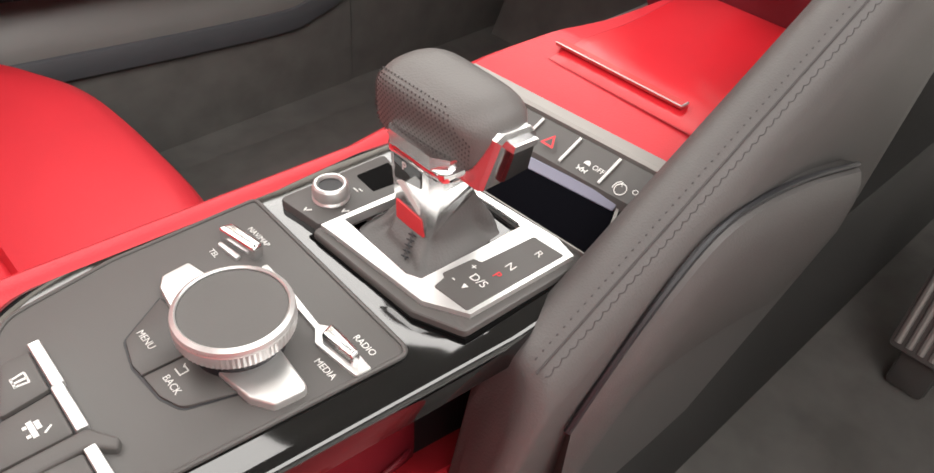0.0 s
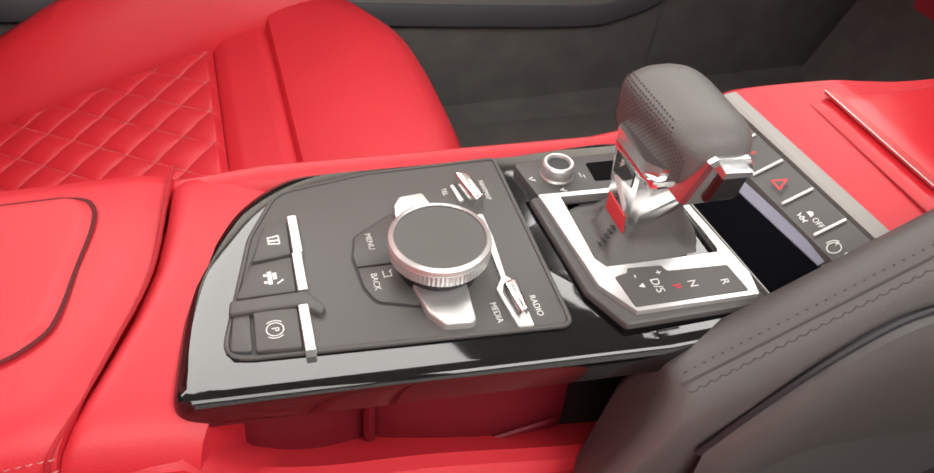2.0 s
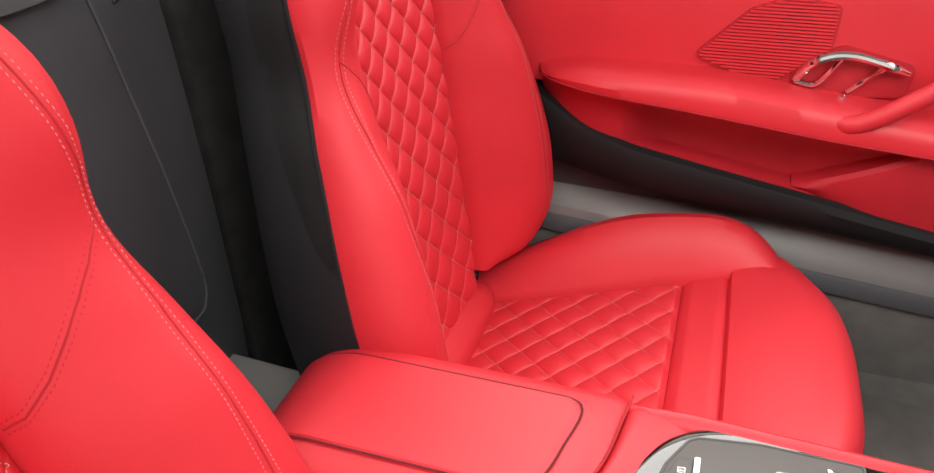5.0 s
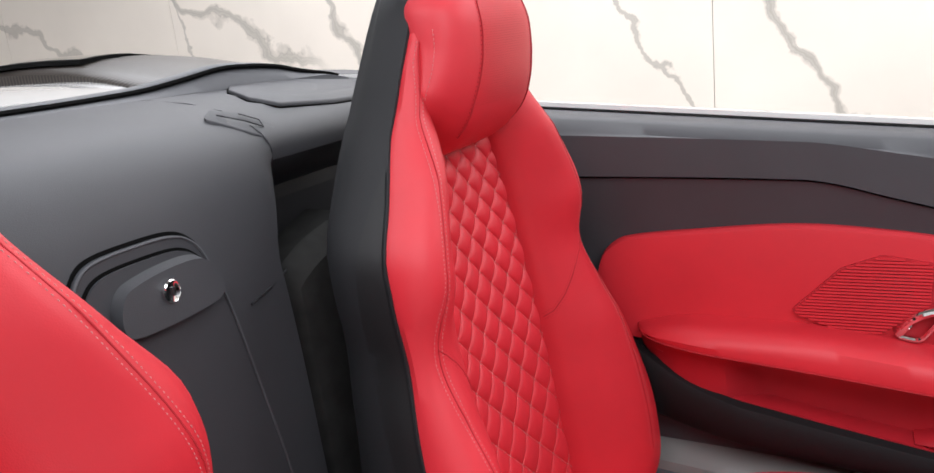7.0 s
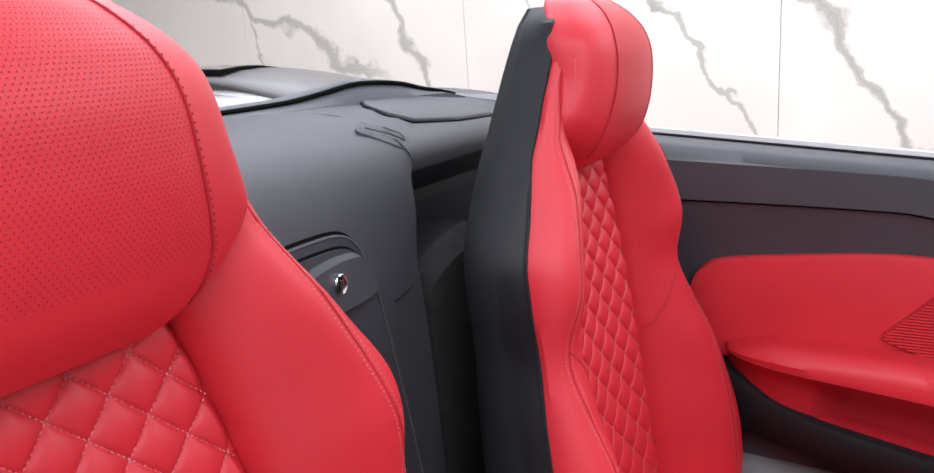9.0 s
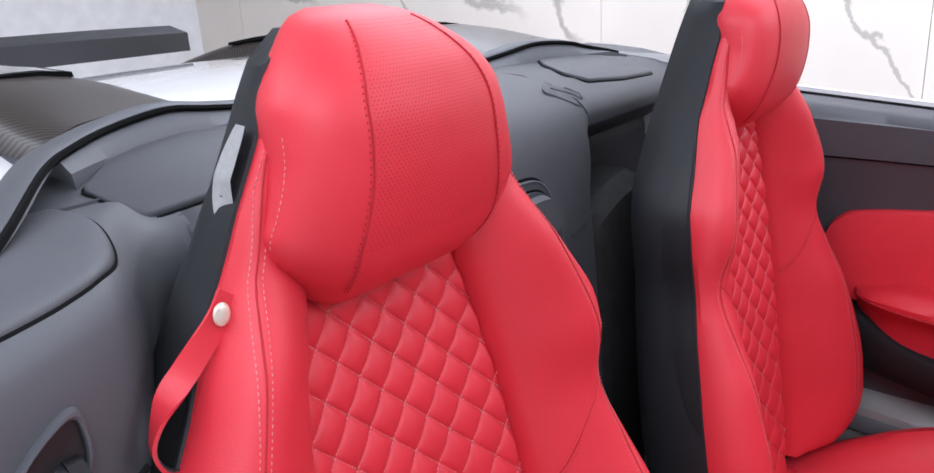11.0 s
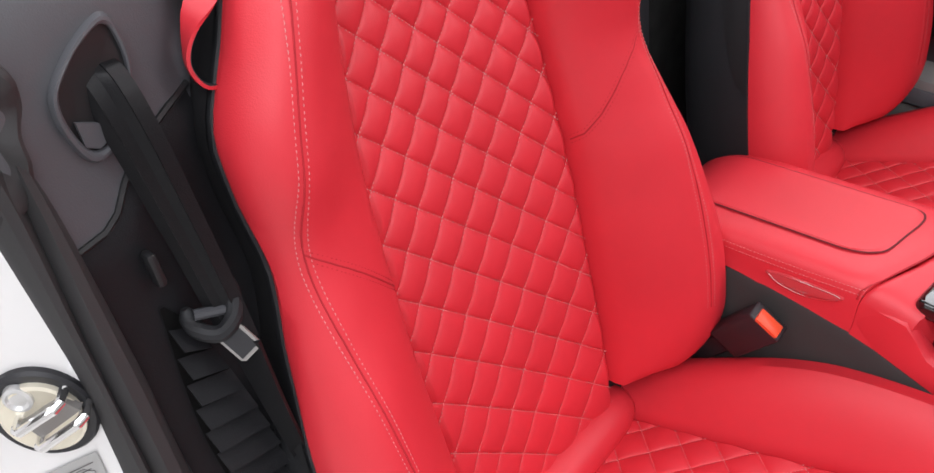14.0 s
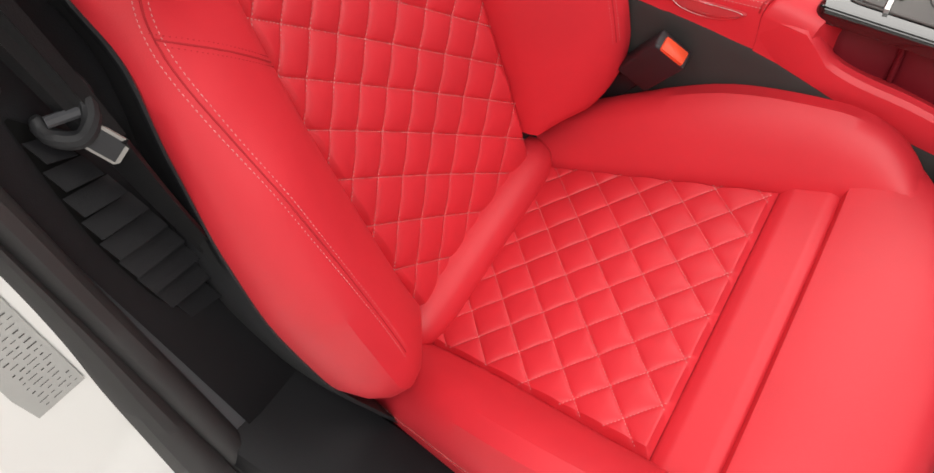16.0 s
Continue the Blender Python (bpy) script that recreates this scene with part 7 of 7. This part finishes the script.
for u, v, w, h in bars:
    vs = [bm.verts.new(sticker(a, b, 0.0021)) for a, b in ((u, v), (u + w, v), (u + w, v + 0.6 * h), (u, v + 0.6 * h))]
    bm.faces.new(vs)
part("print", bm, GREY_PANEL, lab, "illegible dark print", smooth=False)

outline = [(0.12, 0.115), (0.16, 0.085), (0.30, 0.075), (0.42, 0.045), (0.62, 0.045), (0.78, 0.075), (0.90, 0.09), (0.90, 0.12), (0.12, 0.125)]
part("outline", tube([sticker(0.42 + 0.5 * u, 0.03 + 0.9 * v, 0.0021) for u, v in outline + outline[:1]], 0.0003, 5), GREY_PANEL, lab, "small printed car outline")

# seat belt
belt_t = thing("seat_belt", -0.46, -0.64, 0.4, "black webbing seat belt with latch tongue", "seat belt")


def web(path, widths, thick=0.0014):
    """A strap along a path of (point, direction across)."""
    rows = []
    for (p, a), w in zip(path, widths):
        p, a = Vector(p), Vector(a).normalized()
        n = a.cross(Vector((0, 0, 1))).normalized()
        rows.append([p - a * w / 2 - n * thick, p + a * w / 2 - n * thick, p + a * w / 2 + n * thick, p - a * w / 2 + n * thick])
    return loft(rows)


pts = curve_points([(-0.486, -0.650, 1.050), (-0.461, -0.650, 1.044), (-0.449, -0.648, 1.010), (-0.446, -0.644, 0.95), (-0.442, -0.641, 0.89), (-0.434, -0.641, 0.845)], 24)
for off, lean in ((-0.0122, 0.5), (-0.0041, -0.4), (0.0041, 0.45), (0.0122, -0.5)):
    fold_path = []
    for i, p in enumerate(pts):
        a = Vector((0.35 + 0.5 * i / 24, 1, -0.25)).normalized()
        fold_path.append((p + a * off * (1 - 0.3 * i / 24), a + Vector((lean, 0, 0))))
    at_world(part("upper_webbing", web(fold_path, [0.0112 - 0.003 * i / 24 for i in range(25)], 0.0018), WEB, belt_t))
pts = curve_points([(-0.432, -0.641, 0.845), (-0.424, -0.640, 0.78), (-0.418, -0.634, 0.68), (-0.414, -0.624, 0.55), (-0.41, -0.614, 0.42), (-0.405, -0.606, 0.28)], 24)
at_world(part("lower_webbing", web([(p, (1, 0.35, 0)) for p in pts], [0.030 - 0.014 * min(1.0, i / 10) for i in range(25)]), WEB, belt_t))
# latch: a rounded U-shaped grip round the webbing, with a steel blade
grip = curve_points([(-0.449, -0.634, 0.893), (-0.441, -0.632, 0.879), (-0.434, -0.640, 0.863), (-0.437, -0.652, 0.855), (-0.447, -0.662, 0.862), (-0.452, -0.662, 0.878)], 28)
tg = at_world(part("latch_tongue", tube(grip, [0.003, 0.0045] + [0.0062] * 25 + [0.005, 0.003], 10), SHELL, belt_t, "black latch grip"))
part("grip_bar", tube([(-0.446, -0.660, 0.874), (-0.438, -0.638, 0.868)], 0.004, 8), BLACK_SOFT, tg)


def blade(u, v, d):
    """A point of the steel blade, u across and v along."""
    p = Vector((-0.440, -0.655, 0.852)) + u * Vector((0.006, 0.015, 0.010)) + v * Vector((0.016, 0.006, -0.021))
    return p + Vector((0.6, -0.6, 0.5)) * d


part("tongue_blade", loft([[blade(u, v, d) for u, v in ((0, 0), (1, 0), (1, 0.9), (0.85, 1), (0.15, 1), (0, 0.9))] for d in (-0.0012, 0.0012)]), CHROME_GREY, tg, "steel latch blade", smooth=False)
part("blade_window", loft([[blade(u, v, d) for u, v in ((0.10, 0.06), (0.88, 0.06), (0.88, 0.90), (0.10, 0.90))] for d in (-0.0016, 0.0016)]), BLACK_HARD, tg, "dark blade window", smooth=False)
buckle = thing("belt_buckle", -0.25, -0.13, 0.45, "black belt buckle with orange-red release button", "belt buckle")
LEAN = Matrix.Translation((-0.258, -0.130, 0.527)) @ Matrix.Rotation(radians(8), 4, "X") @ Matrix.Rotation(radians(36), 4, "Y")
bb = box(-0.024, 0.022, -0.013, 0.013, -0.055, 0.030, 0.004, 3)
bb.transform(LEAN)
at_world(part("housing", bb, BLACK_HARD, buckle))
bb = box(-0.016, 0.016, -0.0125, 0.006, 0.014, 0.0325, 0.002, 2)
bb.transform(LEAN)
at_world(part("release_button", bb, ORANGE, buckle, "orange-red release button"))
bb = box(-0.014, 0.014, -0.004, 0.004, -0.16, -0.045, 0.002, 1)
bb.transform(LEAN)
at_world(part("stalk", bb, BLACK_HARD, buckle))

# strap loop and tag on the driver's seat
strap = thing("belt_guide_strap", -0.46, -0.55, 1.00, "red leather belt guide strap with press stud", "strap")
loop = curve_points([(-0.470, -0.524, 1.098), (-0.469, -0.536, 1.084), (-0.469, -0.560, 1.064), (-0.469, -0.582, 1.045), (-0.470, -0.592, 1.024), (-0.471, -0.587, 1.006), (-0.473, -0.573, 1.000), (-0.478, -0.560, 1.010), (-0.486, -0.548, 1.028), (-0.494, -0.536, 1.050)], 54)


LINE_IN = 0.0011


def strap_row(i, half, n0, n1):
    """Section of the strap: flat at the stud, turning on edge towards the loop."""
    p = loop[i]
    d = (loop[min(i + 1, 54)] - loop[max(i - 1, 0)]).normalized()
    k = min(1.0, max(0.0, (i - 6) / 20))
    a = Vector((0.1, 0.65, -0.75)).lerp(Vector((0.86, -0.35, 0.30)), k * k * (3 - 2 * k))
    a = (a - d * a.dot(d)).normalized()
    n = a.cross(d).normalized()
    return [p - a * half + n * n0, p + a * half + n * n0, p + a * half + n * n1, p - a * half + n * n1]


at_world(part("band", loft([strap_row(i, 0.0085, -0.0012, 0.0012) for i in range(55)]), RED, strap))
at_world(part("lining", loft([strap_row(i, 0.0078, LINE_IN, LINE_IN + 0.0006) for i in range(8, 55)]), BLACK_SOFT, strap, "dark grey fabric lining"))
stud = loft([[(-0.4665 + d * 0.85, -0.5340 + r * 0.85 * math.cos(2 * math.pi * j / 20) - d * 0.5, 1.0885 + r * math.sin(2 * math.pi * j / 20)) for j in range(20)] for d, r in ((0.0, 0.0075), (0.002, 0.0075), (0.0035, 0.006), (0.004, 0.002))])
at_world(part("press_stud", stud, STUD, strap, "pale gold press stud"))
tagp = thing("airbag_label", -0.515, -0.50, 1.15, "grey printed fabric label on the seat side", "label")


def label_point(u, v):
    """A point of the label on the shell's flank: u backwards, v upwards."""
    z = 1.130 + 0.064 * v
    e, w, wf = lerp(RIM, z) + 0.16 * lerp(BULGE, z), lerp(SHELL_TOP, z), min(lerp(WIDTH, z), 0.124)
    d = e - 0.010 - (0.006 + 0.020 * math.sin(math.pi * (0.06 + 0.88 * (1 - v))) ** 0.5) * u
    k = (d + 0.015) / (e + 0.007)
    return (back_x(z) + d, -0.365 - (w + (wf - w) * k) - 0.0085, z)


at_world(part("fabric", sheet(label_point, 6, 20), LABEL, tagp))
at_world(part("print", loft([[label_point(0.50, v), label_point(0.62, v)] for v in (0.30, 0.32)], closed=False), GREY_PANEL, tagp, smooth=False))
